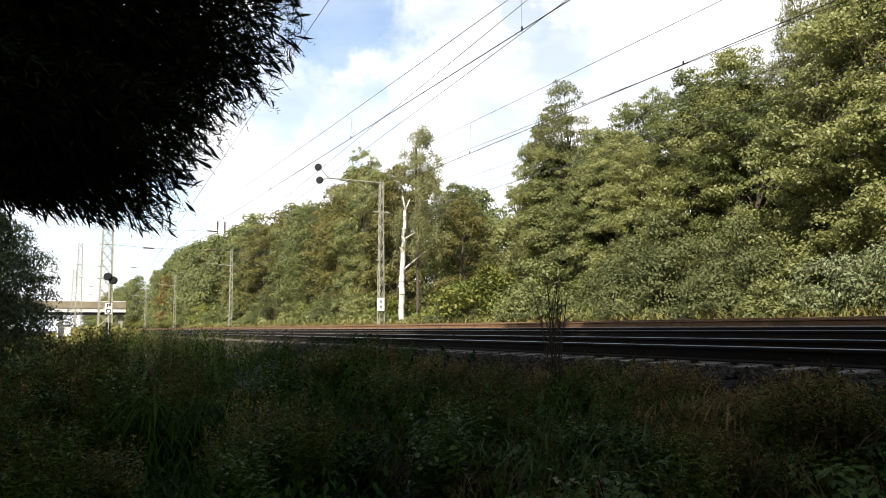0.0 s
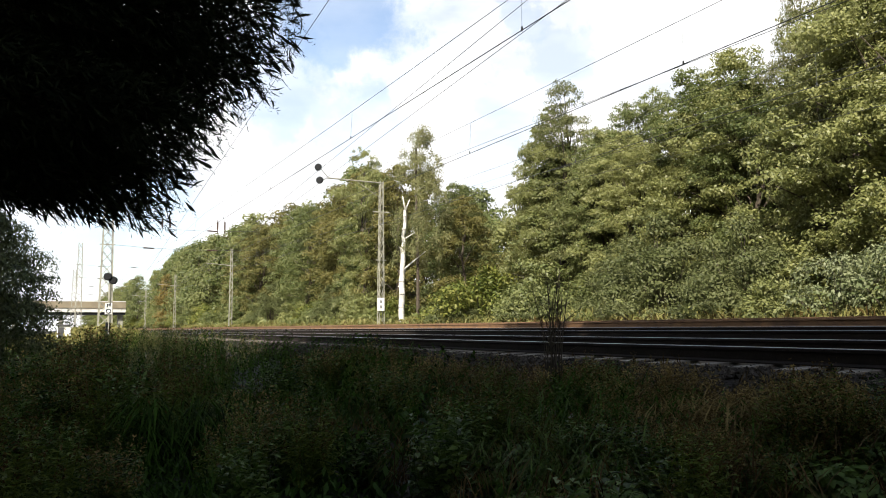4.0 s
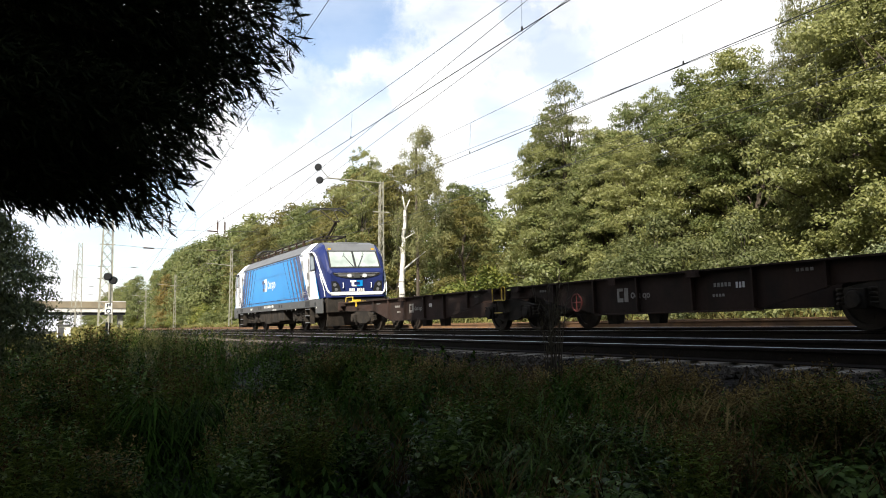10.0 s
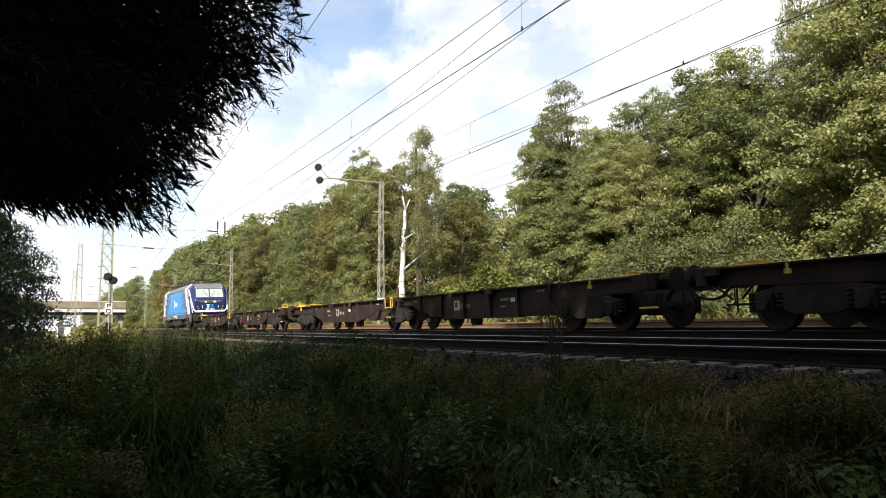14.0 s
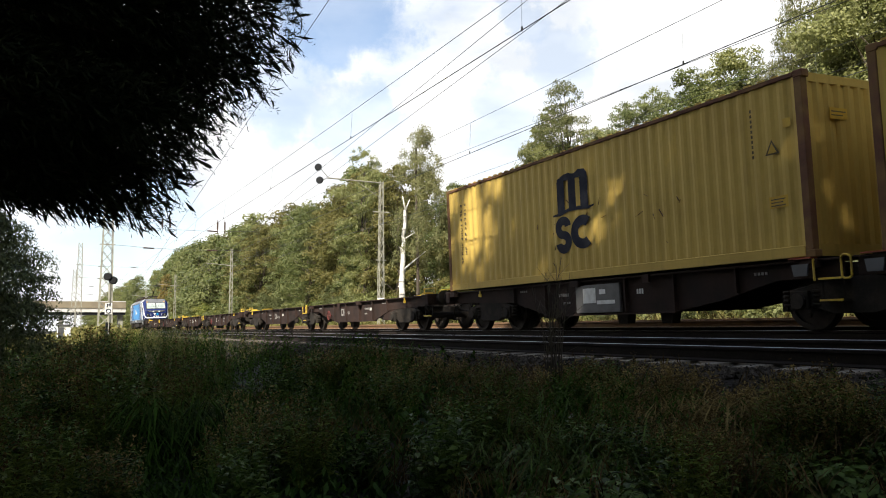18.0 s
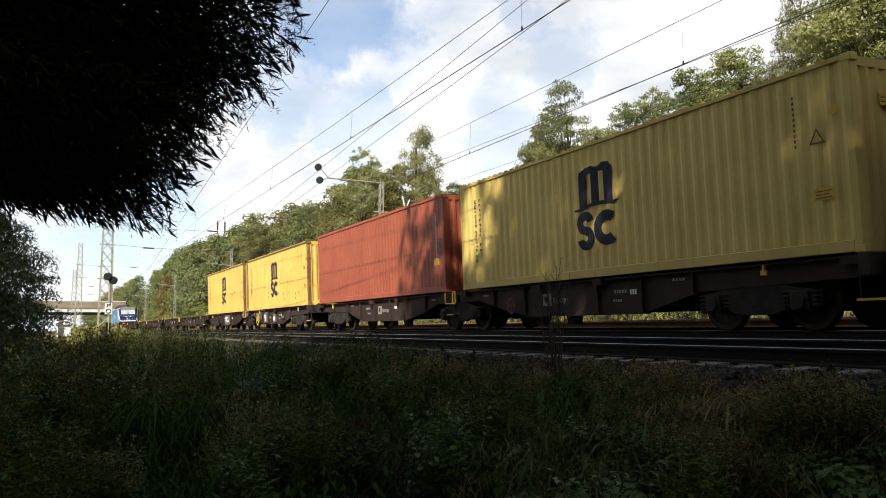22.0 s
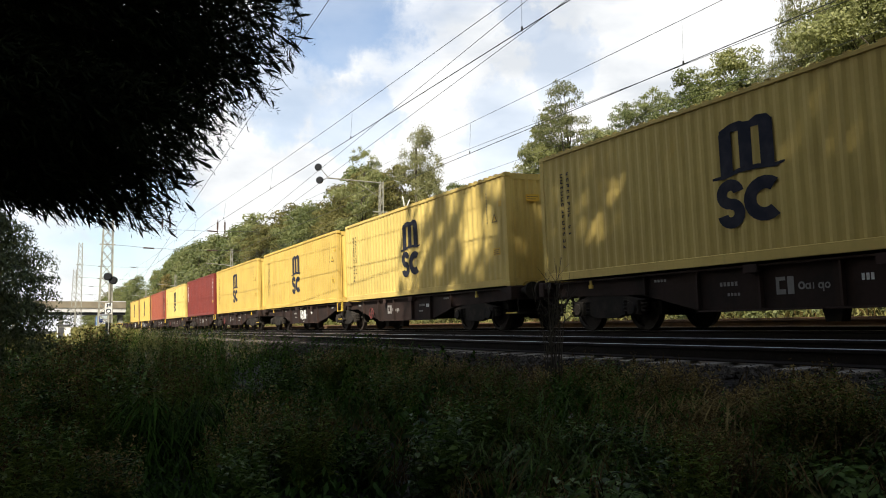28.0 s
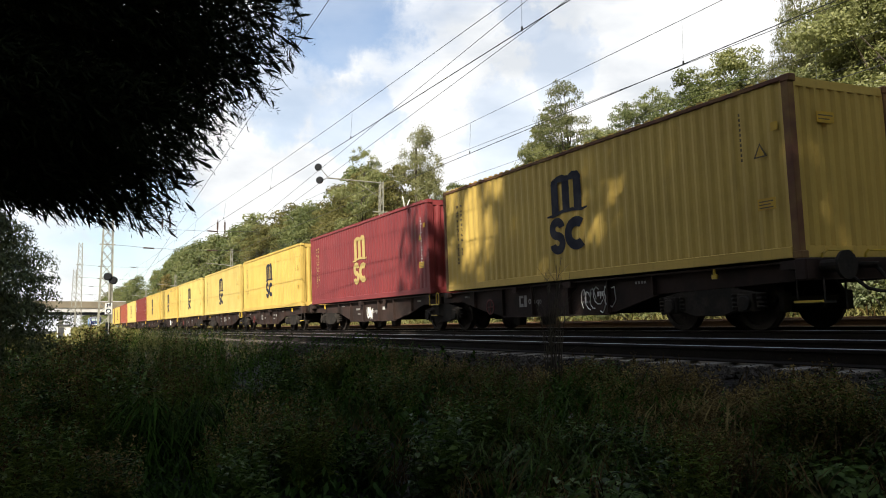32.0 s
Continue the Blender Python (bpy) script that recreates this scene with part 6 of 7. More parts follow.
def container(kind, label, body, post, mark, pale_marks, seed):
    """A forty-foot container: folded walls, rails, posts, corner castings, doors, marks."""
    c = thing("shipping_container", label, "container", "containers on the train")
    hw, L, H = BOX_W / 2, BOX_L, BOX_H
    part("side_wall", corrugated(Geo(), L - 0.30, H - 0.275, 0.278, 0.019, lambda u, o, v: (0.15 + u, -hw + 0.018 - o, 0.19 + v)), body, c, "folded steel side wall")
    part("side_wall", corrugated(Geo(), L - 0.30, H - 0.275, 0.278, 0.024, lambda u, o, v: (L - 0.15 - u, hw - 0.018 + o, 0.19 + v)), body, c, "folded steel side wall")
    part("end_wall", corrugated(Geo(), BOX_W - 0.26, H - 0.36, 0.24, 0.045, lambda u, o, v: (L - 0.022 + o, -hw + 0.13 + u, 0.19 + v)), body, c, "folded steel end wall")
    part("roof", corrugated(Geo(), L - 0.2, BOX_W - 0.1, 0.21, 0.02, lambda u, o, v: (0.1 + u, -hw + 0.05 + v, H - 0.008 + o)), body, c)
    lugs = Geo()
    for i in range(int((L - 0.5) / 0.278)):
        lugs.box(0.24 + i * 0.278, 0.36 + i * 0.278, -hw - 0.002, -hw + 0.05, H - 0.014, H + 0.016)
    tagged(part("roof_edge", lugs, body, c, "folds of the roof sheet along its edge"), kind="stuff")
    part("floor", Geo().box(0.1, L - 0.1, -hw + 0.06, hw - 0.06, 0.03, 0.16), UNDER, c)
    for s in (-1, 1):
        part("bottom_rail", Geo().box(0.15, L - 0.15, *sorted((hw * s, (hw - 0.05) * s)), 0.015, 0.19), body, c, bevel=0.008)
        part("top_rail", Geo().box(0.15, L - 0.15, *sorted((hw * s, (hw - 0.06) * s)), H - 0.085, H - 0.012), BOX_RUST if post else body, c, bevel=0.008)
        for x in (0.0, L - 0.15):
            part("corner_post", Geo().box(x + 0.003, x + 0.147, *sorted((hw * s * 0.999, (hw - 0.14) * s)), 0.11, H - 0.11), post or body, c, "worn corner post" if post else "", bevel=0.012)
            for z in (0, H - 0.118):
                part("corner_casting", Geo().box(x - 0.002, x + 0.176, *sorted(((hw + 0.003) * s, (hw - 0.162) * s)), z, z + 0.118), post or body, c, bevel=0.012)
    for x in (0.03, L - 0.11):
        part("end_sill", Geo().box(x, x + 0.08, -hw + 0.14, hw - 0.14, 0.015, 0.20), body, c)
        part("end_header", Geo().box(x, x + 0.08, -hw + 0.14, hw - 0.14, H - 0.17, H - 0.03), body, c)
    for s in (-1, 1):
        d = part("door", Geo().box(0.035, 0.075, *sorted((0.012 * s, (hw - 0.15) * s)), 0.21, H - 0.18), body, c, bevel=0.006)
        part("lock_rod", Geo().rod((0.015, 0.35 * s, 0.15), (0.015, 0.35 * s, H - 0.12), 0.018, 6).rod((0.015, 0.8 * s, 0.15), (0.015, 0.8 * s, H - 0.12), 0.018, 6), STEEL, d)
    y = -hw + 0.0155
    r2 = np.random.default_rng(seed)
    if kind == "mark":
        cx = 6.1
        part("mark_upper", mark_blocks(False, cx, 1.44, 0.80, y), mark, c, "company mark of plain dark shapes" if mark is LETTER_NAVY else "company mark of plain pale gold shapes")
        part("mark_lower", mark_blocks(True, cx, 0.655, 0.88, y), mark, c)
        for x, n in ((0.85, 13), (1.08, 11)):
            g = Geo()
            for i in range(n):
                if (n == 11 and i == 8):
                    continue
                z = H - 0.50 - i * 0.132
                strokes = ((-0.045, 0.045, -0.09, -0.07), (-0.045, 0.045, -0.02, 0.0), (-0.045, -0.022, -0.07, -0.02), (0.022, 0.045, -0.07, -0.02), (-0.022, 0.022, -0.055, -0.037))
                for k in r2.choice(5, 3, replace=False):
                    a, b, lo, hi = strokes[k]
                    g.box(x + a, x + b, y - 0.003, y, z + lo, z + hi)
            tagged(part("lettering", g, mark, c, "upright column of small lettering bars"), kind="stuff")
    if kind in ("plain", "stack") or pale_marks:
        g = Geo()
        for i in range(16):
            g.box(L - 0.60, L - 0.55 + 0.03 * (i % 3), y - 0.003, y, H - 0.55 - i * 0.09, H - 0.51 - i * 0.09)
        tagged(part("lettering", g, WHITE_PAINT, c, "upright column of small white lettering bars"), kind="stuff")
    if kind == "stack":
        # three large pale signs, one above the other, as plain blocks
        g = Geo()
        x = 0.42
        g.box(x - 0.05, x + 0.05, y - 0.004, y, 2.05, 2.55).box(x - 0.14, x + 0.16, y - 0.004, y, 2.36, 2.42).box(x + 0.02, x + 0.14, y - 0.004, y, 2.05, 2.12)
        part("sign_block", g, WHITE_PAINT, c, "large white sign of plain shapes")
        part("sign_block", Geo().disc((x, y - 0.002, 1.78), (0, 1, 0), 0.18, 0.004, 18, 0.10).box(x - 0.12, x + 0.12, y - 0.004, y - 0.001, 1.76, 1.80), WHITE_PAINT, c)
        g = Geo()
        for s in (-1, 1):
            g.prism([(x - 0.16 * s, 1.22), (x - 0.16 * s + 0.10, 1.22), (x + 0.16 * s + 0.05, 1.50), (x + 0.16 * s - 0.05, 1.50)], y - 0.004 - 0.0005 * s, y)
        part("sign_block", g, WHITE_PAINT, c)
        g = Geo().box(0.25, 0.55, y - 0.003, y, H - 0.30, H - 0.20)
        part("hazard_mark", g, YELLOW_PAINT, c, "yellow and black height mark")
        for z, h in ((H - 0.46, 0.10), (H - 0.70, 0.08)):
            part("sign_block", Geo().box(L - 0.42, L - 0.30, y - 0.004, y, z, z + h), WHITE_PAINT, c)
        part("sign_block", Geo().box(L - 0.008, L + 0.006, -0.78, -0.70, 2.06, 2.42).box(L - 0.008, L + 0.006, -0.86, -0.60, 2.30, 2.36), WHITE_PAINT, c, "large white sign of plain shapes")
        part("sign_block", Geo().disc((L, -0.36, 2.20), (1, 0, 0), 0.15, 0.012, 18, 0.09), WHITE_PAINT, c)
    K = L + 0.58
    g = Geo()
    for i in range(10):
        g.box(K - 1.62, K - 1.585, y - 0.003, y, H - 0.45 - i * 0.085, H - 0.40 - i * 0.085)
    tagged(part("stencil", g, BOX_STENCIL, c, "small stencilled lettering bars"), kind="stuff")
    if kind == "mark":
        tri = [(K - 1.36, 1.68), (K - 1.08, 1.68), (K - 1.22, 1.92)]
        sign = part("warning_sign", Geo().prism(tri, y - 0.002, y), BOX_STENCIL, c, "yellow warning triangle with a dark edge")
        part("sign_face", Geo().prism([(K - 1.31, 1.705), (K - 1.13, 1.705), (K - 1.22, 1.865)], y - 0.004, y - 0.001), BOX_DECAL, sign)
        part("label_frame", Geo().box(K - 0.98, K - 0.84, y - 0.002, y, 2.06, 2.20), BOX_DECAL, c, "small square label")
    plate = part("warning_plate", Geo().box(K - 1.34, K - 0.98, y - 0.002, y, 0.82, 1.01), BOX_DECAL, c, "small orange-yellow plate")
    bars = Geo()
    for j in range(3):
        bars.box(K - 1.31, K - 1.03 - 0.05 * (j % 2), y - 0.004, y - 0.0015, 0.85 + j * 0.05, 0.868 + j * 0.05)
    tagged(part("lettering", bars, BOX_STENCIL, plate), kind="stuff")
    plate = part("warning_plate", Geo().box(L - 0.006, L + 0.004, -0.62, -0.22, 2.16, 2.34), BOX_DECAL, c, "small orange-yellow plate")
    part("lettering", Geo().box(L + 0.003, L + 0.006, -0.59, -0.25, 2.27, 2.29).box(L + 0.003, L + 0.006, -0.59, -0.32, 2.21, 2.23), BOX_STENCIL, plate)
    return c


# ---- the locomotive ----
LOCO_L = 18.9


def locomotive():
    lo = thing("locomotive", "blue, white and navy electric locomotive with raised rear pantograph", "locomotive")
    HW, Z0, ZS, ZR = 1.49, 1.33, 3.42, 3.80
    # body shell lofted from rings; end rings lean back for the windscreen
    def ring(x, hw, zb, zs, zt, inset):
        return [(x, -hw, zb), (x, -hw, zs), (x, -hw + inset, zt), (x, hw - inset, zt), (x, hw, zs), (x, hw, zb)]
    front = [ring(0.52, 1.16, Z0, 2.30, 2.42, 0.10), ring(0.60, 1.27, Z0, 2.42, 2.55, 0.12), ring(1.05, 1.40, Z0, 3.02, 3.32, 0.20), ring(1.32, 1.44, Z0, 3.30, 3.62, 0.26), ring(1.75, HW, Z0, 3.36, 3.74, 0.36), ring(3.05, HW, Z0, ZS, ZR, 0.42)]
    back = [[(LOCO_L - x, y, z) for x, y, z in r] for r in reversed(front)]

    def loft(rings, cap0, cap1):
        g = Geo()
        n = len(rings[0])
        g.v = [p for r in rings for p in r]
        for i in range(len(rings) - 1):
            for j in range(n):
                a, b = i * n + j, i * n + (j + 1) % n
                g.f.append((a, b, b + n, a + n))
        if cap0:
            g.f.append(tuple(reversed(range(n))))
        if cap1:
            g.f.append(tuple(range((len(rings) - 1) * n, len(rings) * n)))
        return g
    part("body_middle", loft([front[-1], back[0]], False, False), LOCO_BLUE, lo, "gloss blue side panels", bevel=0.0)
    for rings, c0, c1 in ((front, True, False), (back, False, True)):
        part("cab", loft(rings, c0, c1), LOCO_NAVY, lo, "navy driver's cab", bevel=0.035)
    # roof
    part("roof_deck", Geo().box(3.05, LOCO_L - 3.05, -HW + 0.44, HW - 0.44, ZR - 0.02, ZR + 0.05), ROOF_GREY, lo, "grey roof", bevel=0.02)
    for s in (-1, 1):
        g = Geo()
        y0, y1 = (HW + 0.004) * s, (HW - 0.416) * s
        g.add([(3.05, y0, ZS - 0.06), (LOCO_L - 3.05, y0, ZS - 0.06), (LOCO_L - 3.05, y0, ZS + 0.004), (3.05, y0, ZS + 0.004), (3.05, y1, ZR + 0.008), (LOCO_L - 3.05, y1, ZR + 0.008)], [(0, 1, 2, 3), (3, 2, 5, 4)] if s < 0 else [(3, 2, 1, 0), (4, 5, 2, 3)])
        part("roof_slope", g, ROOF_GREY, lo, "grey sloping roof edge")
        ven = Geo()
        for i in range(22):
            x = 3.5 + i * 0.54
            ven.box(x, x + 0.44, *sorted((y0 + 0.002 * s, y0 + 0.012 * s)), ZS - 0.035, ZS - 0.008)
        part("gutter", ven, BLACK, lo)
        # skirt below the body
        part("skirt", Geo().box(1.6, LOCO_L - 1.6, *sorted(((HW - 0.03) * s, (HW + 0.002) * s)), 1.0, Z0 + 0.002), LOCO_GREY, lo, "dark grey frame band", bevel=0.01)
        # rib lines on the blue side
        part("side_rib", Geo().box(3.2, LOCO_L - 3.2, *sorted((HW * s, (HW + 0.018) * s)), 1.46, 1.49).box(3.2, LOCO_L - 3.2, *sorted((HW * s, (HW + 0.014) * s)), 3.30, 3.32), LOCO_NAVY, lo)

    def side(name, pts, mat, label="", proud=0.006, s=-1, parent=None):
        """A flat sheet on the side wall; pts are x and z."""
        q = pts if s < 0 else pts[::-1]
        return part(name, Geo().prism(q, *( (-HW - proud, -HW + 0.002) if s < 0 else (HW - 0.002, HW + proud))), mat, parent or lo, label)
    R = LOCO_L
    for s in (-1, 1):
        # white cab panel with slanting edges, at both ends
        for e in (0, 1):
            def X(u):                       # u metres in from that end's buffers
                return R - u if e else u

            def sheet(name, pts, mat, label="", proud=0.006):
                q = [(X(u), z) for u, z in pts]
                area = sum(a[0] * b[1] - b[0] * a[1] for a, b in zip(q, q[1:] + q[:1]))
                return side(name, q if area > 0 else q[::-1], mat, label, proud, s)
            sheet("cab_panel", [(1.08, Z0 + 0.01), (2.52, Z0 + 0.01), (3.82, 3.34), (2.27, 3.34), (2.27, 2.56), (1.57, 2.56)], LOCO_WHITE, "white slanting cab panel")
            sheet("thin_stripe", [(1.00, Z0 + 0.01), (1.07, Z0 + 0.01), (1.64, 2.50), (1.57, 2.50)], LOCO_BLUE, "thin light blue stripe")
            sheet("stripe", [(2.88, Z0 + 0.01), (3.28, Z0 + 0.01), (4.40, 3.36), (3.83, 3.36)], LOCO_NAVY, "wide navy stripe", 0.005)
            for a, b, c, d in ((3.45, 3.78, 4.90, 4.53), (4.04, 4.22, 5.46, 5.22), (4.68, 4.80, 6.00, 5.87), (5.30, 5.34, 6.66, 6.62)):
                sheet("stripe", [(a, Z0 + 0.02), (b, Z0 + 0.02), (c, 3.29), (d, 3.29)], LOCO_NAVY, "navy stripe")
            # door, grab rails, side window
            for a, b in ((2.335, 2.365), (3.235, 3.265)):
                sheet("door_seam", [(a, Z0 + 0.03), (b, Z0 + 0.03), (b, 3.27), (a, 3.27)], LOCO_GREY, "dark seam of the cab door", 0.010)
            for u, z in ((2.50, 1.62), (2.50, 2.22), (3.36, 2.86)):
                part("door_handle", Geo().box(*sorted((X(u), X(u + 0.07))), *sorted((s * (HW + 0.004), s * (HW + 0.045))), z, z + 0.30 - 0.18 * (u > 3)), BLACK if u > 3 else ROOF_GREY, lo)
            rail_y = s * (HW + 0.06)
            part("low_grab_rail", Geo().tube([(X(2.48), s * HW, 1.60), (X(2.48), rail_y, 1.60), (X(3.10), rail_y, 1.58), (X(3.16), rail_y, 1.66), (X(3.16), s * HW, 1.70)], 0.016, 6), STEEL, lo, "bright grab rail")
            yy = s * (HW + 0.05)
            for u in (2.30, 3.30):
                part("grab_rail", Geo().rod((X(u), yy, 1.45), (X(u), yy, 3.1), 0.017, 6).rod((X(u), yy, 1.5), (X(u), s * HW, 1.5), 0.014, 5).rod((X(u), yy, 3.05), (X(u), s * HW, 3.05), 0.014, 5), STEEL, lo)
            sheet("window_frame", [(1.52, 2.54), (2.14, 2.54), (2.17, 2.60), (2.17, 3.18), (2.12, 3.24), (1.74, 3.24), (1.66, 3.18), (1.50, 2.62)], BLACK, "black rubber frame", 0.012)
            sheet("side_window", [(1.58, 2.60), (2.10, 2.60), (2.11, 3.16), (2.08, 3.18), (1.76, 3.18), (1.70, 3.12), (1.57, 2.68)], GLASS, "dark side window", 0.018)
            # steps under the door
            for z in (0.34, 0.64, 0.92):
                part("door_step", Geo().box(*sorted((X(2.44), X(3.10))), *sorted((s * (HW - 0.22), s * (HW + 0.012))), z, z + 0.035), ROOF_GREY, lo, "worn pale step edge")
            for u in (2.42, 3.13):
                part("step_hanger", Geo().box(*sorted((X(u), X(u + 0.03))), *sorted((s * (HW - 0.2), s * HW)), 0.30, 1.0), UNDER, lo)
            # pale plates and marks; the black sheets stand for shaded holes in the skirt
            for u, z, w, h, mt in ((1.62, 1.13, 0.09, 0.07, BLACK), (4.10, 1.18, 0.11, 0.05, ROOF_GREY), (4.62, 0.96, 0.05, 0.03, WHITE_PAINT), (1.46, 0.98, 0.03, 0.03, WHITE_PAINT), (7.10, 1.18, 0.11, 0.07, BLACK), (7.55, 1.18, 0.11, 0.07, BLACK), (6.20, 0.95, 0.03, 0.03, WHITE_PAINT), (5.60, 1.14, 0.16, 0.03, ROOF_GREY), (5.3, 0.96, 0.04, 0.03, ROOF_GREY)):
                part("skirt_plate", Geo().box(*sorted((X(u - w), X(u + w))), *sorted((s * (HW + 0.001), s * (HW + 0.008))), z - h, z + h), mt, lo)
            frame_plate = part("frame_plate", Geo().box(*sorted((X(0.98), X(1.24))), *sorted((s * (HW + 0.001), s * (HW + 0.006))), 1.06, 1.30), ROOF_GREY, lo, "grey framed plate")
            part("plate_face", Geo().box(*sorted((X(1.01), X(1.21))), *sorted((s * (HW + 0.005), s * (HW + 0.009))), 1.09, 1.27), LOCO_GREY, frame_plate)
            # black sheet in place of the dark step opening
            part("step_hole", Geo().box(*sorted((X(2.45), X(3.10))), *sorted((s * (HW + 0.002), s * (HW + 0.008))), 1.05, 1.28), BLACK, lo)
            part("bumper_apron", Geo().box(*sorted((X(0.62), X(1.62))), *sorted((s * (HW - 0.06), s * (HW + 0.0))), 0.72, Z0 + 0.001), LOCO_GREY, lo, "grey lower apron", bevel=0.02)
        # white roof shoulder over each cab
        for e in (0, 1):
            def X(u):
                return R - u if e else u
            q = [Vector((X(2.42), s * (HW + 0.010), 3.345)), Vector((X(3.60), s * (HW + 0.010), 3.345)), Vector((X(3.50), s * (HW + 0.012), ZS + 0.004)), Vector((X(3.22), s * (HW - 0.41), ZR + 0.016)), Vector((X(2.10), s * (HW - 0.365), 3.775)), Vector((X(2.28), s * (HW + 0.012), 3.40))]
            o = [p + Vector((0, s * 0.006, 0.008)) for p in q]
            part("roof_shoulder", Geo().add(q + o, [(0, 1, 2, 5), (5, 2, 3, 4), (11, 8, 7, 6), (10, 9, 8, 11)] + [(i, 6 + i, 6 + (i + 1) % 6, (i + 1) % 6) for i in range(6)]), LOCO_WHITE, lo, "white roof shoulder")
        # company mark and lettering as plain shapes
        mx = 8.08 if s < 0 else 10.4
        side("company_mark", sorted_poly([(mx, 2.04), (mx + 0.40, 2.04), (mx + 0.40, 2.19), (mx + 0.16, 2.19), (mx + 0.16, 2.42), (mx + 0.40, 2.42), (mx + 0.40, 2.60), (mx - 0.10, 2.60), (mx - 0.10, 2.42), (mx, 2.42)]), LOCO_NAVY, "navy half of the company mark", 0.008, s)
        side("company_mark", sorted_poly([(mx + 0.42, 2.01), (mx + 0.84, 2.01), (mx + 0.84, 2.66), (mx + 0.36, 2.66), (mx + 0.36, 2.49), (mx + 0.62, 2.49), (mx + 0.62, 2.18), (mx + 0.42, 2.18)]), LOCO_WHITE, "white half of the company mark", 0.010, s)
        yy = s * (HW + 0.004)
        x = mx + 1.02

        def bow(cx, cz, rx, rz, a0, a1, n=14):
            return [(cx + math.cos(radians(a0 + (a1 - a0) * k / n)) * rx, cz + math.sin(radians(a0 + (a1 - a0) * k / n)) * rz) for k in range(n + 1)]
        for strokes in ([bow(x + 0.17, 2.33, 0.13, 0.165, 50, 310)],
                        [bow(x + 0.46, 2.245, 0.09, 0.085, 0, 360), [(x + 0.56, 2.14), (x + 0.56, 2.36)], bow(x + 0.47, 2.33, 0.09, 0.085, 15, 140)],
                        [[(x + 0.72, 2.13), (x + 0.72, 2.43)], bow(x + 0.82, 2.30, 0.10, 0.10, 80, 160, 6)],
                        [bow(x + 1.04, 2.29, 0.105, 0.115, 0, 360), [(x + 1.15, 2.42), (x + 1.15, 2.14)], bow(x + 1.04, 2.14, 0.11, 0.09, 0, -150)],
                        [bow(x + 1.42, 2.285, 0.115, 0.125, 0, 360)]):
            gg = Geo()
            for line in strokes:
                for (ax, az), (bx, bz) in zip(line, line[1:]):
                    k = Vector((bx - ax, bz - az))
                    if k.length < 1e-4:
                        continue
                    k.normalize()
                    w = 0.036
                    q = [(ax - k.x * 0.012 - k.y * w, az - k.y * 0.012 + k.x * w), (ax - k.x * 0.012 + k.y * w, az - k.y * 0.012 - k.x * w), (bx + k.x * 0.012 + k.y * w, bz + k.y * 0.012 - k.x * w), (bx + k.x * 0.012 - k.y * w, bz + k.y * 0.012 + k.x * w)]
                    gg.prism(sorted_poly(q), yy - 0.004, yy + 0.004)
            tagged(part("name_shape", gg, LOCO_WHITE, lo, "white rounded shape of the company name"), kind="stuff")
        gg = Geo()
        for j in range(22):
            if j in (2, 5, 7, 11, 15, 17):
                continue
            gg.box(8.35 + j * 0.086, 8.35 + j * 0.086 + 0.055, yy - 0.004, yy + 0.004, 1.16, 1.28)
        for j in range(4):
            gg.box(10.05 + j * 0.20, 10.05 + j * 0.20 + 0.12, yy - 0.004, yy + 0.004, 1.00, 1.07)
        for j in range(5):
            gg.box(5.1 + j * 0.09, 5.16 + j * 0.09, yy - 0.004, yy + 0.004, 1.12, 1.22)
        tagged(part("number_bar_row", gg, WHITE_PAINT, lo, "white lettering bars on the frame band"), kind="stuff")
    # end faces
    for e in (0, 1):
        d = 1 if e else -1

        def E(x):
            return R - x if e else x
        # windscreen on the sloping plane between the second and third ring
        a, b = Vector((E(0.60), 0, 2.55)), Vector((E(1.05), 0, 3.32))
        up = (b - a)
        nrm = Vector((up.z * d, 0, -up.x * d)).normalized()
        if nrm.x * d < 0:
            nrm = -nrm

        def pane(y0, y1, u0, u1, lift):
            q = [a + up * u + Vector((0, y, 0)) + nrm * lift for y, u in ((y0, u0), (y1, u0), (y1 * 0.97, u1), (y0 * 0.97, u1))]
            o = [p + nrm * 0.012 for p in q]
            return Geo().add(q + o, [(3, 2, 1, 0), (4, 5, 6, 7), (0, 1, 5, 4), (1, 2, 6, 5), (2, 3, 7, 6), (3, 0, 4, 7)])
        ws = part("windscreen_frame", pane(-1.14, 1.14, 0.03, 1.02, 0.004), BLACK, lo, "black windscreen surround")
        for y0, y1 in ((-1.07, -0.05), (0.05, 1.07)):
            part("windscreen", pane(y0, y1, 0.10, 0.95, 0.014), SCREEN_REFLECTION, ws, "windscreen with the sky's reflection painted pale grey-green")
        for s in (-1, 1):
            w0, w1 = a + up * 0.06 + nrm * 0.06 + Vector((0, 0.10 * s, 0)), a + up * 0.70 + nrm * 0.045 + Vector((0, 0.42 * s, 0))
            part("wiper", Geo().rod(w0, w1, 0.014, 5).rod(w1 - Vector((0, 0.1, 0.18)), w1 + Vector((0, 0.02, 0.16)), 0.010, 4), BLACK, lo)
            part("top_lamp", Geo().box(*sorted((E(1.10), E(1.36))), *sorted((0.90 * s, 1.04 * s)), 3.37, 3.46), AMBER, lo, "amber top lamp", bevel=0.02)
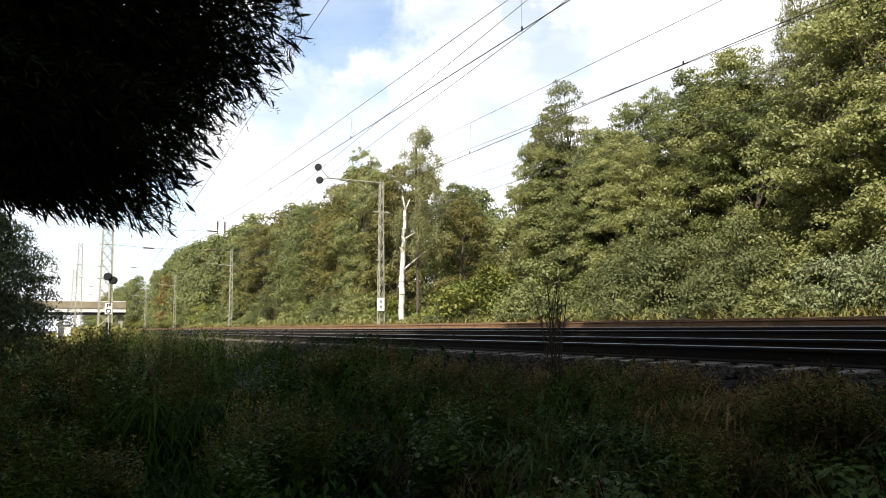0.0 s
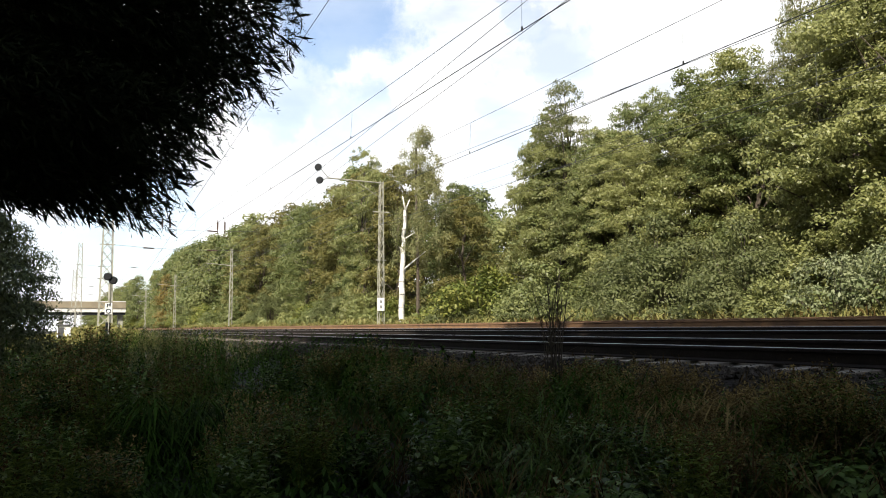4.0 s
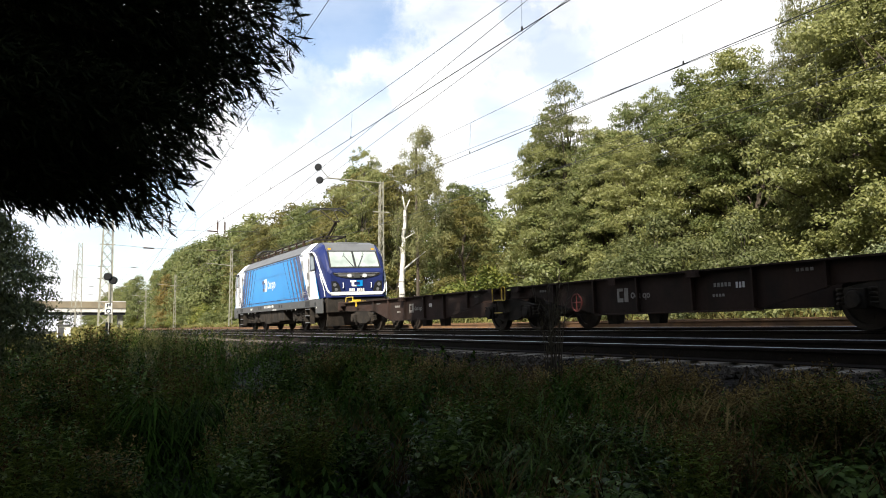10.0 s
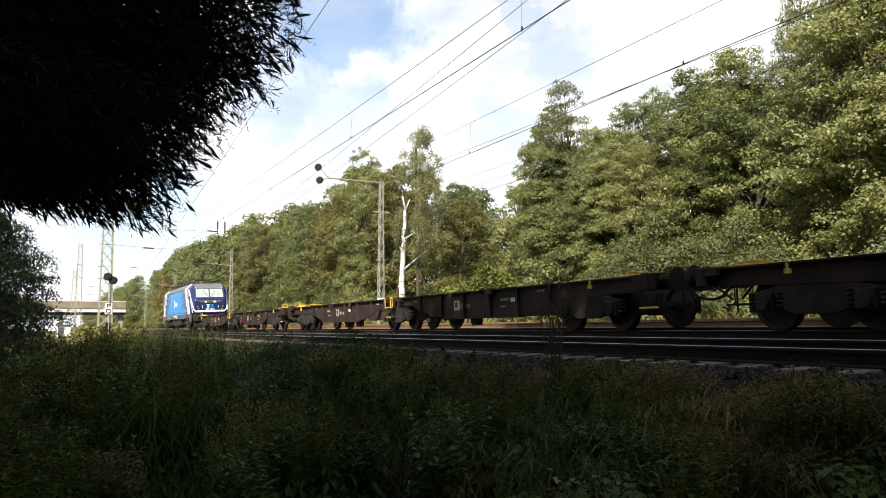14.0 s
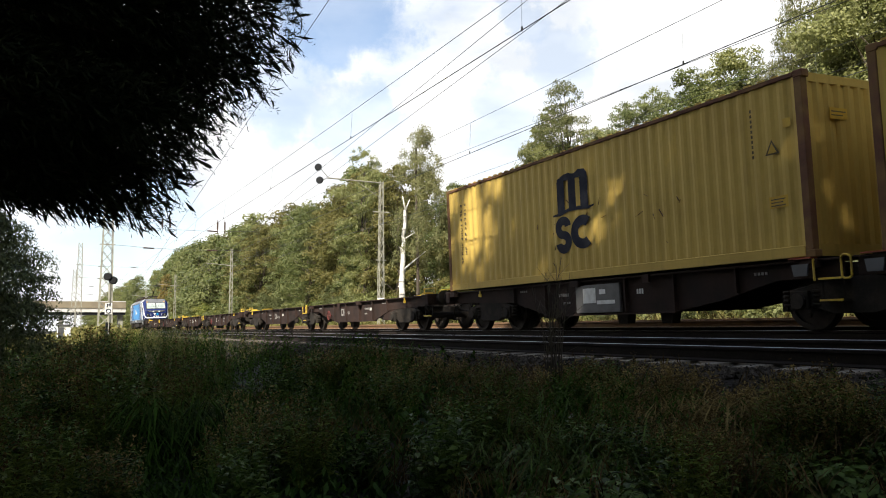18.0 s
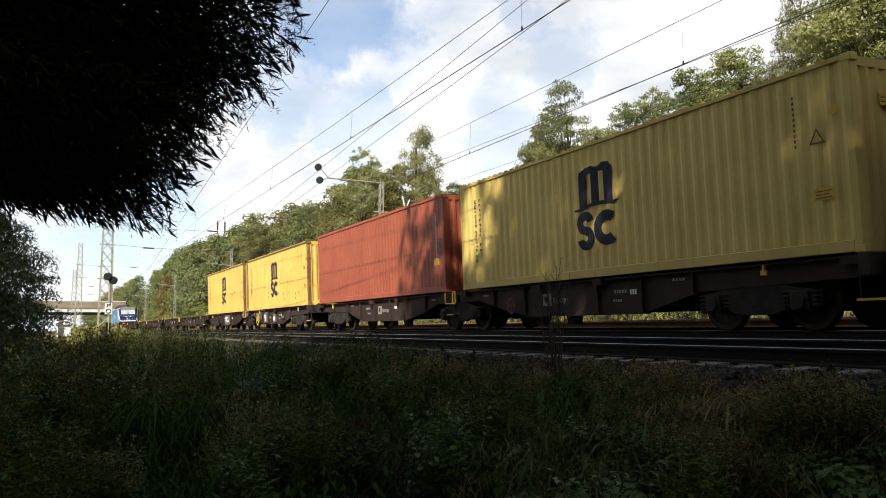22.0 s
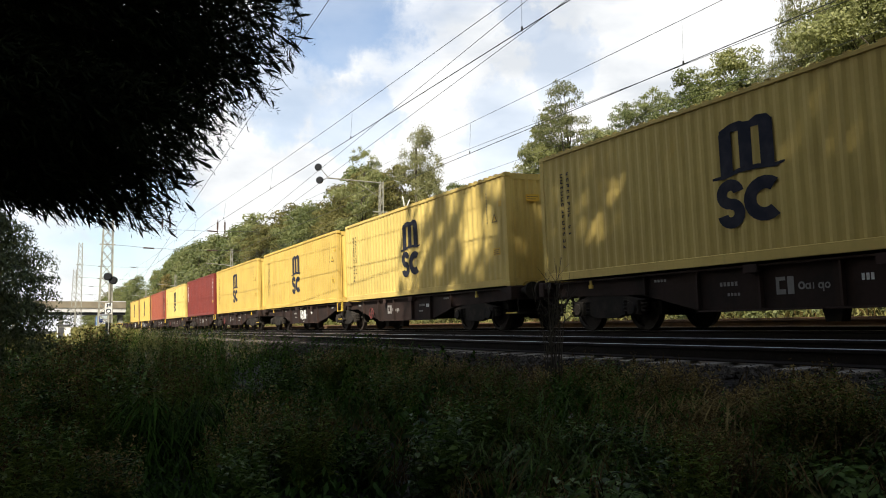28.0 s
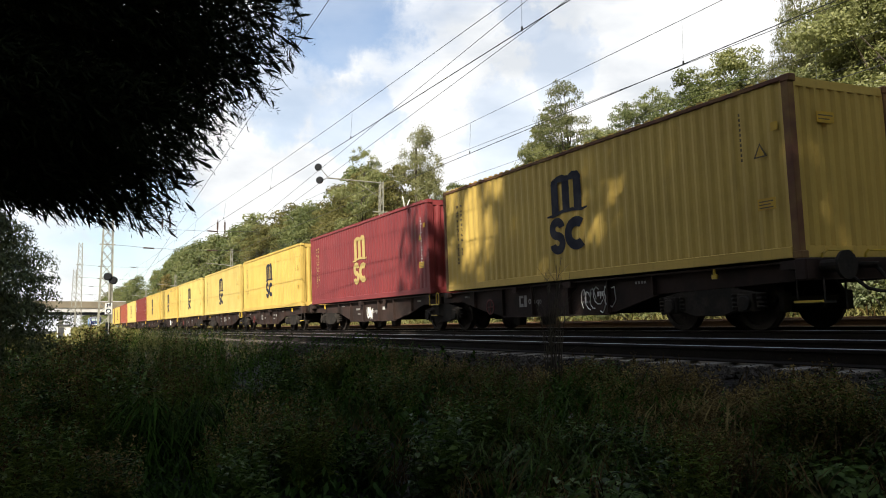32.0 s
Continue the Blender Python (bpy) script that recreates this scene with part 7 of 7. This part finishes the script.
        for (xa, za, wa), (xb, zb, wb), nm in (((1.06, 3.335, 1.13), (1.32, 3.625, 1.12), "brow"), ((1.32, 3.625, 1.12), (1.75, 3.745, 1.10), "brow"), ((1.75, 3.745, 1.10), (3.05, 3.805, 1.04), "cab_roof")):
            q = [Vector((E(xa), -wa, za + 0.004)), Vector((E(xa), wa, za + 0.004)), Vector((E(xb), wb, zb + 0.004)), Vector((E(xb), -wb, zb + 0.004))]
            o = [p + Vector((0, 0, 0.010)) for p in q]
            part(nm, Geo().add(q + o, [(0, 1, 2, 3), (7, 6, 5, 4), (0, 4, 5, 1), (1, 5, 6, 2), (2, 6, 7, 3), (3, 7, 4, 0)]), ROOF_GREY, lo, "grey cab roof front")
        part("roof_visor", Geo().box(*sorted((E(1.50), E(2.2))), -0.5, 0.5, 3.60, 3.755), ROOF_GREY, lo, "grey cab roof front", bevel=0.05)
        fx = E(0.515)

        def face(outline, x0, x1):
            """A plate on the nose: outline in y and z, from x0 to x1 out of the nose."""
            q = sorted_poly(outline)
            n = len(q)
            v = [(fx + x0 * d, y, z) for y, z in q] + [(fx + x1 * d, y, z) for y, z in q]
            f = [tuple(reversed(range(n))), tuple(range(n, 2 * n))] + [(i, (i + 1) % n, n + (i + 1) % n, n + i) for i in range(n)]
            return Geo().add(v, f if d > 0 else [tuple(reversed(c)) for c in f])
        smile = [(1.06 * math.cos(k), 2.37 + 0.24 * math.sin(k)) for k in np.linspace(-math.pi, 0, 17)]
        bar = part("lamp_recess", face(smile, -0.01, 0.018), BLACK, lo, "dark curved recess with headlamps")
        part("recess_bar", face([(-1.0, 2.335), (1.0, 2.335), (1.0, 2.37), (-1.0, 2.37)], 0.016, 0.045), STEEL, bar, "pale grab bar")
        part("recess_back", face([(-0.78, 2.22), (0.78, 2.22), (0.86, 2.32), (-0.86, 2.32)], 0.016, 0.026), ROOF_GREY, bar)
        part("coupler_box", face([(-0.13, 2.16), (0.13, 2.16), (0.13, 2.31), (-0.13, 2.31)], 0.02, 0.06), LOCO_GREY, bar)
        for s in (-1, 1):
            part("headlamp", face([(0.24 * s, 2.20), (0.34 * s, 2.17), (0.42 * s, 2.20), (0.44 * s, 2.27), (0.40 * s, 2.32), (0.26 * s, 2.32)], 0.02, 0.05), LENS, bar, "bright headlamp")
        for s in (-1, 1):
            lamp = part("corner_lamp", face([(1.12 * s, 2.02), (0.92 * s, 2.03), (0.80 * s, 1.92), (0.70 * s, 1.62), (0.74 * s, 1.56), (1.10 * s, 1.56)], -0.02, 0.016), LAMP_DARK, lo, "dark glazed corner lamp")
            for yy, zz, rr in ((0.98, 1.88, 0.075), (0.92, 1.68, 0.065)):
                part("lamp_lens", Geo().disc((fx + 0.018 * d, yy * s, zz), (1, 0, 0), rr, 0.02, 16), ROOF_GREY, lamp)
            part("end_grab_rail", Geo().tube([(fx, 0.62 * s, 1.75), (fx + 0.06 * d, 0.62 * s, 1.75), (fx + 0.06 * d, 0.62 * s, 1.95), (fx, 0.62 * s, 1.95)], 0.020, 5), LOCO_WHITE, lo)
            part("front_edge_line", Geo().tube([(E(0.52), 1.08 * s, 1.50), (E(0.54), 1.19 * s, 1.54), (E(0.60), 1.27 * s, 1.68), (E(0.80), 1.36 * s, 2.10), (E(1.10), 1.435 * s, 2.62), (E(1.42), 1.475 * s, 3.12), (E(1.62), 1.49 * s, 3.28), (E(1.90), 1.495 * s, 3.34), (E(2.26), 1.497 * s, 3.35)], 0.044, 6), LOCO_WHITE, lo, "white edge line")
        part("front_white_band", Geo().box(*sorted((fx - 0.02 * d, fx + 0.020 * d)), -1.13, 1.13, Z0 + 0.11, Z0 + 0.25), LOCO_WHITE, lo, "white band below the nose", bevel=0.005)
        part("nose_mark", face([(-0.30, 2.05), (-0.30, 1.98), (-0.24, 1.98), (-0.24, 1.80), (-0.03, 1.80), (-0.03, 1.86), (-0.13, 1.86), (-0.13, 1.98), (-0.03, 1.98), (-0.03, 2.05)], 0.002, 0.012), LOCO_WHITE, lo, "white company mark on the nose")
        part("nose_mark", face([(0.0, 1.80), (0.25, 1.80), (0.25, 2.05), (0.0, 2.05), (0.0, 1.99), (0.13, 1.99), (0.13, 1.86), (0.0, 1.86)], 0.002, 0.012), LOCO_BLUE, lo)
        gg = Geo()
        for j in range(8):
            if j != 3:
                gg.box(*sorted((fx + 0.002 * d, fx + 0.012 * d)), -0.34 + j * 0.085, -0.28 + j * 0.085, 1.60, 1.72)
        tagged(part("nose_number_bar_row", gg, WHITE_PAINT, lo, "white number bars on the nose"), kind="stuff")
        part("headstock", Geo().box(*sorted((E(0.60), E(0.95))), -1.30, 1.30, 0.72, Z0 + 0.002), UNDER, lo, "dark headstock", bevel=0.03)
        part("rail_guard", Geo().prism([(E(0.9) - 0.05, 0.18), (E(0.9) + 0.05, 0.18), (E(0.75) + 0.05, 0.72), (E(0.75) - 0.05, 0.72)], -1.25, 1.25), UNDER, lo)
        buffer_pair(lo, E(0.60), d, z=1.05)
        part("coupling", Geo().rod((E(0.6), 0, 1.03), (E(0.15), 0, 1.0), 0.05, 8).rod((E(0.3), 0, 1.0), (E(0.25), 0, 0.65), 0.03, 6).rod((E(0.55), 0.4, 0.8), (E(0.2), 0.45, 0.5), 0.025, 6), UNDER, lo)
        part("mirror_camera", Geo().box(*sorted((E(1.7), E(1.85))), -1.60, -1.49, 3.22, 3.32), BLACK, lo)
        for s in (-1, 1):
            part("corner_grab_rail", Geo().tube([(E(0.66), 1.36 * s, 1.40), (E(0.66), 1.38 * s, 1.62), (E(0.74), 1.42 * s, 1.90), (E(0.98), 1.46 * s, 2.34), (E(1.00), 1.43 * s, 2.38)], 0.019, 6), LOCO_WHITE, lo, "white curved grab rail")
    # underframe boxes and bogies
    for s in (-1, 1):
        for x0, x1, z0 in ((6.9, 7.9, 0.45), (8.0, 9.2, 0.35), (9.35, 10.5, 0.40), (10.6, 11.8, 0.48)):
            part("equipment_box", Geo().box(x0, x1, *sorted((0.75 * s, 1.38 * s)), z0, 1.02), UNDER, lo, "grimy equipment box", bevel=0.02)
    part("transformer", Geo().box(7.4, 11.4, -0.8, 0.8, 0.32, 1.02), UNDER, lo, bevel=0.04)
    for bx in (4.25, LOCO_L - 4.25):
        g = Geo()
        for s in (-1, 1):
            y = 1.12 * s
            g.prism([(-2.0, 0.62), (-1.6, 0.52), (-0.6, 0.42), (0.6, 0.42), (1.6, 0.52), (2.0, 0.62), (2.0, 0.86), (1.0, 0.95), (-1.0, 0.95), (-2.0, 0.86)], y - 0.08, y + 0.08)
            for ax in (-1.3, 1.3):
                g.box(ax - 0.22, ax + 0.22, y - 0.13, y + 0.13, 0.42, 0.78).disc((ax, y + 0.15 * s, 0.60), (0, 1, 0), 0.18, 0.10, 16)
                for o in (-0.36, 0.36):
                    for k in range(4):
                        g.disc((ax + o, y, 0.62 + 0.08 * k), (0, 0, 1), 0.11, 0.05, 12)
            for o in (-0.25, 0.25):
                for k in range(5):
                    g.disc((o, y + 0.05 * s, 0.55 + 0.10 * k), (0, 0, 1), 0.15, 0.06, 14)
            g.rod((-0.9, y + 0.12 * s, 0.75), (0.5, y + 0.14 * s, 0.90), 0.05, 8)
        g.box(-0.4, 0.4, -1.1, 1.1, 0.55, 0.85)
        b = part("bogie", g, UNDER, lo, "grimy two-axle bogie with coil springs", bevel=0.012)
        b.location = (bx, 0, 0)
        for ax in (-1.3, 1.3):
            wheelset(b, ax, 0.62, WHEEL)
        for s in (-1, 1):
            part("sand_box", Geo().box(1.75, 2.15, *sorted((0.85 * s, 1.25 * s)), 0.55, 0.95), UNDER, b, bevel=0.02)
    # roof gear
    def insulator(x, y, z, h=0.34):
        return part("insulator", Geo().rod((x, y, z), (x, y, z + h), 0.035, 8).disc((x, y, z + h * 0.3), (0, 0, 1), 0.075, 0.04, 12).disc((x, y, z + h * 0.55), (0, 0, 1), 0.075, 0.04, 12).disc((x, y, z + h * 0.8), (0, 0, 1), 0.075, 0.04, 12), PORCELAIN, lo, "brown roof insulator")
    for x, y in ((3.4, -0.92), (4.6, -0.92), (5.9, -0.92), (7.2, -0.92), (8.6, -0.92), (10.0, -0.92), (11.3, -0.92), (12.6, -0.92), (13.9, -0.92), (3.6, -0.5), (4.9, -0.5), (5.7, -0.55), (6.6, -0.55), (7.8, -0.55), (9.0, -0.55), (10.2, -0.55), (11.4, -0.55), (12.4, -0.5), (13.8, -0.5), (3.6, 0.5), (4.9, 0.5), (12.4, 0.5), (13.8, 0.5)):
        insulator(x, y, ZR + 0.04)
    part("roof_cable", Geo().tube([(3.6, -0.5, 4.20), (5.7, -0.55, 4.19), (7.8, -0.55, 4.21), (10.2, -0.55, 4.19), (12.4, -0.5, 4.20), (14.2, -0.5, 4.22)], 0.028, 6), STEEL, lo)
    part("roof_cable", Geo().tube([(3.2, -0.92, 4.14), (5.9, -0.92, 4.17), (8.6, -0.92, 4.14), (11.3, -0.92, 4.17), (14.6, -0.92, 4.12)], 0.035, 6), UNDER, lo)
    part("roof_walkway", Geo().box(3.3, 15.4, -1.02, -0.80, ZR + 0.06, ZR + 0.10), UNDER, lo, "dark roof walkway")
    for x0, x1, w, h in ((6.2, 8.4, 0.75, 0.16), (8.8, 10.4, 0.8, 0.20), (10.7, 11.9, 0.7, 0.15)):
        part("roof_box", Geo().box(x0, x1, -w, w, ZR + 0.04, ZR + 0.04 + h), ROOF_GREY, lo, "grey roof box", bevel=0.03)

    def pantograph(x, raised, turn):
        p = part("pantograph", Geo().box(-0.75, 0.75, -0.55, -0.48, 0.30, 0.37).box(-0.75, 0.75, 0.48, 0.55, 0.30, 0.37).box(-0.75, -0.66, -0.55, 0.55, 0.30, 0.37).box(0.66, 0.75, -0.55, 0.55, 0.30, 0.37), UNDER, lo, "raised pantograph" if raised else "folded pantograph")
        p.matrix_basis = pose(x, 0, ZR + 0.05, 0, 0, turn)
        if raised:
            k, h = Vector((1.05, 0, 0.98)), Vector((-0.25, 0, 1.66))
        else:
            k, h = Vector((1.1, 0, 0.50)), Vector((-0.55, 0, 0.56))
        f = Vector((-0.45, 0, 0.36))
        part("lower_arm", Geo().rod(f, k, 0.055, 8).rod(f + Vector((0.2, 0.12, -0.02)), k + Vector((-0.1, 0.05, -0.12)), 0.02, 6), UNDER, p)
        part("upper_arm", Geo().rod(k + Vector((0, -0.12, 0)), h + Vector((0, -0.32, 0)), 0.022, 6).rod(k + Vector((0, 0.12, 0)), h + Vector((0, 0.32, 0)), 0.022, 6).rod(k + Vector((0, -0.14, 0)), k + Vector((0, 0.14, 0)), 0.045, 6), UNDER, p)
        for dx in (-0.22, 0.22):
            part("collector_strip", Geo().tube([h + Vector((dx, -0.97, -0.16)), h + Vector((dx, -0.78, 0.02)), h + Vector((dx, -0.55, 0.06)), h + Vector((dx, 0.55, 0.06)), h + Vector((dx, 0.78, 0.02)), h + Vector((dx, 0.97, -0.16))], 0.028, 6), BLACK, p)
        part("head_frame", Geo().rod(h + Vector((-0.22, -0.4, 0)), h + Vector((0.22, -0.4, 0)), 0.02, 5).rod(h + Vector((-0.22, 0.4, 0)), h + Vector((0.22, 0.4, 0)), 0.02, 5), STEEL, p)
        return p
    pantograph(4.3, False, 180)
    pantograph(LOCO_L - 4.0, True, 0)
    part("antenna", Geo().rod((LOCO_L - 2.6, 0.3, 3.75), (LOCO_L - 2.6, 0.3, 4.02), 0.03, 6).rod((2.6, 0.3, 3.75), (2.6, 0.3, 4.02), 0.03, 6), BLACK, lo)
    return lo


def sorted_poly(q):
    """The outline turned anticlockwise."""
    area = sum(a[0] * b[1] - b[0] * a[1] for a, b in zip(q, q[1:] + q[:1]))
    return q if area > 0 else q[::-1]


loco = locomotive()
FIRST = wagon()

# ---- what the train is made of: offset of each vehicle's front along the train, at 20 s ----
BOX1 = -39.83                                  # front of the first container
WAGON0 = BOX1 - 0.85                           # front buffers of the first loaded wagon
RIDERS = [(loco, WAGON0 - 3 * WAGON_P - LOCO_L, 0.0)]
for i in range(-3, 6):
    w = FIRST if i == -3 else copy_thing(FIRST, Matrix.Identity(4))
    if i < 0:
        tagged(w, "empty articulated container wagon with brown fish-belly frame")
    else:
        tagged(w, "loaded articulated container wagon with brown fish-belly frame")
    RIDERS.append((w, WAGON0 + i * WAGON_P, 0.0))

# what sets single wagons apart: without a load the yellow locks folded on the end decks show
for ob, start, z in RIDERS[1:4]:
    for x, way in ((0.62, 1), (WAGON_P - 0.62, -1)):
        for y in (-0.80, 0.80):
            part("folded_lock", Geo().box(*sorted((x + way * 0.55, x + way * 1.45)), y - 0.20, y + 0.20, 1.088, 1.130).box(*sorted((x + way * 0.80, x + way * 1.05)), y - 0.14, y + 0.14, 1.130, 1.19), YELLOW_PAINT, ob, "yellow lock folded on the deck", bevel=0.01)
        part("grab_rail", Geo().tube([(x + way * 0.1, -0.95, 1.08), (x + way * 0.1, -0.93, 1.30), (x + way * 0.9, -0.93, 1.30), (x + way * 0.9, -0.95, 1.08)], 0.020, 6), YELLOW_PAINT, ob, "yellow grab rail")

def scrawl(parent, x, z, seed, w=0.75, h=0.42):
    """A sprayed scribble of looping strokes; nothing in it can be read."""
    r3 = np.random.default_rng(seed)
    g = Geo()
    for k in range(7):
        cx, cz = x + (k / 6 - 0.5) * w * 0.85, z + r3.normal() * 0.04
        a0 = r3.random() * 6.28
        pts = [(cx + math.cos(a0 + i * 0.7) * w * 0.12 * (0.6 + r3.random() * 0.6) + i * 0.012, -1.078, cz + math.sin(a0 + i * 0.7) * h * 0.38 * (0.7 + r3.random() * 0.5)) for i in range(8)]
        g.tube(pts, 0.012, 4)
    part("graffiti", g, WHITE_PAINT, parent, "white sprayed scribble")


loaded = [ob for ob, start, z in RIDERS if ob.name.startswith("container_wagon")][3:]
scrawl(loaded[5], 21.0, 0.70, 7, 1.15, 0.56)
scrawl(loaded[5], 7.5, 0.66, 9, 0.50, 0.50)
RUN = [[(0.0, 0.0), (0.02, 0.42), (0.30, 0.40), (0.30, 0.24), (0.04, 0.20), (0.34, -0.02)], [(0.42, 0.38), (0.44, 0.04), (0.66, 0.03), (0.68, 0.38)], [(0.80, 0.0), (0.82, 0.40), (1.04, 0.02), (1.08, 0.42)], [(-0.05, 0.50), (0.55, 0.52)], [(0.46, -0.10), (0.66, -0.10)]]
g = Geo()
for stroke in RUN:
    g.tube([(7.2 + 0.75 * u, -1.078, 0.52 + v) for u, v in stroke], 0.014, 4)
part("graffiti", g, WHITE_PAINT, loaded[3], "white sprayed word")
for x, dx, z0, z1, mt, lb in ((7.6, 0.75, 0.38, 0.98, WHITE_PAINT, "grey equipment box with pale labels"), (18.0, 0.34, 0.42, 0.98, WHITE_PAINT, "pale plate on the side sill"), (19.9, 0.22, 0.42, 0.86, WHITE_PAINT, "pale plate on the side sill"), (21.5, 0.14, 0.60, 0.74, WHITE_PAINT, "small pale plate")):
    part("side_plate", Geo().box(x - dx, x + dx, -1.16, -1.08, z0, z1), BOX_GREY if dx > 0.5 else ROOF_GREY, loaded[0], lb, bevel=0.01)
for x, z, w, h in ((7.35, 0.75, 0.22, 0.16), (7.80, 0.82, 0.10, 0.05), (7.9, 0.60, 0.30, 0.04), (18.0, 0.80, 0.22, 0.05), (18.0, 0.70, 0.22, 0.04), (18.05, 0.58, 0.10, 0.08), (19.9, 0.62, 0.15, 0.10)):
    part("label_plate", Geo().box(x - w, x + w, -1.168, -1.162, z - h, z + h), WHITE_PAINT, loaded[0], "pale label")
for ob in [c for c in loaded[0].children if c.name.startswith("hand_wheel")]:
    bpy.data.objects.remove(ob)
HX = 16.62
spokes = Geo().disc((HX, -1.24, 0.59), (0, 1, 0), 0.31, 0.03, 26, 0.275).disc((HX, -1.24, 0.59), (0, 1, 0), 0.05, 0.05, 10)
for a in (80, 195, 320):
    spokes.rod((HX, -1.24, 0.59), (HX + 0.29 * math.cos(radians(a)), -1.24, 0.59 + 0.27 * math.sin(radians(a))), 0.020, 6)
part("hand_wheel", spokes, YELLOW_PAINT, loaded[0], "yellow brake hand wheel")
for x in (12.80, 14.03):
    part("seat_plate", Geo().prism([(x - 0.12, 0.84), (x + 0.12, 0.84), (x + 0.15, 1.02), (x - 0.15, 1.02)], -1.262, -1.235), ROOF_GREY, loaded[0], "pale plate on the container seat")
    part("seat_cap", Geo().box(x - 0.20, x + 0.20, -1.27, -1.10, 1.098, 1.120), BOX_ORANGE, loaded[0], "faded red wear plate")
part("lock_plate", Geo().prism([(HX + 0.27, 0.92), (HX + 0.47, 0.92), (HX + 0.54, 1.08), (HX + 0.34, 1.08)], -1.25, -1.22), YELLOW_PAINT, loaded[0], "yellow lock plate")
for x0, x1, z0, z1 in ((15.55, 16.22, 0.66, 1.00), (16.45, 16.95, 0.62, 1.00)):
    part("side_plate", Geo().box(x0, x1, -1.10, -1.072, z0, z1), BOX_GREY, loaded[0], "grey plate on the side sill", bevel=0.006)
frame_bars = Geo().box(15.84, 16.10, -1.108, -1.102, 0.755, 0.772).box(15.84, 16.10, -1.108, -1.102, 0.655, 0.672).box(15.84, 15.857, -1.108, -1.102, 0.672, 0.755).box(16.083, 16.10, -1.108, -1.102, 0.672, 0.755).box(15.955, 15.97, -1.108, -1.102, 0.672, 0.755)
part("label_plate", frame_bars, WHITE_PAINT, loaded[0], "white outlined label")

YEL = container("mark", "yellow corrugated shipping container with a dark company mark", BOX_YELLOW, BOX_RUST, LETTER_NAVY, False, 1)
CLEAN = container("mark", "clean yellow corrugated shipping container with a dark company mark", BOX_YELLOW, None, LETTER_NAVY, False, 6)
PALE = container("mark", "pale yellow corrugated shipping container with a dark company mark", BOX_PALE, None, LETTER_NAVY, False, 2)
ORANGE = container("plain", "orange-red corrugated shipping container without a mark", BOX_ORANGE, None, None, True, 3)
MAROON = container("stack", "dark red corrugated shipping container with white end signs", BOX_MAROON, None, None, True, 4)
REDM = container("mark", "red corrugated shipping container with a pale gold company mark", BOX_RED, None, LETTER_GOLD, True, 5)
LOADS = [YEL, YEL, ORANGE, PALE, MAROON, CLEAN, CLEAN, PALE, PALE, CLEAN, REDM, YEL]
used = set()
for i, kind in enumerate(LOADS):
    c = kind if kind.name not in used else copy_thing(kind, Matrix.Identity(4))
    used.add(kind.name)
    RIDERS.append((c, BOX1 + (i // 2) * WAGON_P + (i % 2) * 13.28, 1.12))

# the first two are the most worn: scratches down to rust, streaks at the foot of the wall
rs = np.random.default_rng(18)
for c, n in ((RIDERS[-12][0], 16), (RIDERS[-11][0], 22)):
    tagged(c, "worn yellow corrugated shipping container with rusty scratches and dark mark", "container", "containers on the train")
    for j in range(n):
        x, z = 4.5 + 6.5 * rs.random(), 0.35 + 1.4 * rs.random() ** 1.4
        w, h, k = 0.006 + 0.012 * rs.random(), 0.03 + 0.14 * rs.random(), 0.08 * rs.normal()
        part("rust_scratch", Geo().prism([(x, z), (x + w, z + 0.01), (x + w * 0.6 + k, z + h), (x - w * 0.3 + k, z + h * 0.9)], -BOX_W / 2 + 0.014, -BOX_W / 2 + 0.028), BOX_SCRATCH, c)


def along(t):
    """How far the train stands from its place at 20 s; it gathers speed as it leaves."""
    u = (t - 20) / 12
    return TRAVEL[0] * u + TRAVEL[1] * u * u + TRAVEL[2] * u ** 3


TRAVEL = (-118.52, -11.095, 0.29)


# ---- sleepers, piece by piece where the path passes nearest ----
one = sleeper_mesh(Geo(), 0.0, NEAR_Y).mesh("sleeper", CONCRETE)
for i in range(120):
    s = part("sleeper", one, None, ballast)
    s.location = (6.0 - 0.6 * i, 0.04 * noise.noise(Vector((i * 0.7, 0, 0))), 0)
g = Geo()
for i in range(230):
    sleeper_mesh(g, -66.0 - 0.6 * i, NEAR_Y)
for yc in (TRACK_Y, SIDING_Y):
    for i in range(330):
        sleeper_mesh(g, 6.0 - 0.6 * i, yc)
tagged(part("sleepers", g, TIMBER, ballast, "weathered sleepers in the ballast"), kind="stuff")


def motions():
    times = [0.0, 2.0, 4.0, 6.0, 8.0, 10.0, 12.0, 14.0, 16.0, 18.0, 20.0, 22.0, 24.0, 26.0, 28.0, 30.0, 32.0]
    base = pose(0, TRACK_Y, TRACK_Z, CANT)
    for ob, start, z in RIDERS:
        walk(ob, [(t, pose(start + along(t), 0, 0) @ base @ pose(0, 0, z)) for t in times])
    keyed = {}
    for ob in [o for o in bpy.data.objects if o.name.split(".")[0] == "wheelset"]:
        x, r = round(ob.location.x, 3), round(ob.location.z, 3)
        if (x, r) not in keyed:
            walk(ob, [(i / 30, pose(x, 0, r) @ Matrix.Rotation(along(i / 30) / r, 4, "Y")) for i in range(0, 961)])
            keyed[(x, r)] = ob.animation_data
        else:
            # wheels of the same size at the same place in their bogie roll alike
            ob.rotation_mode = "QUATERNION"
            ob.animation_data_create()
            ob.animation_data.action = keyed[(x, r)].action
            ob.animation_data.action_slot = keyed[(x, r)].action_slot


motions()
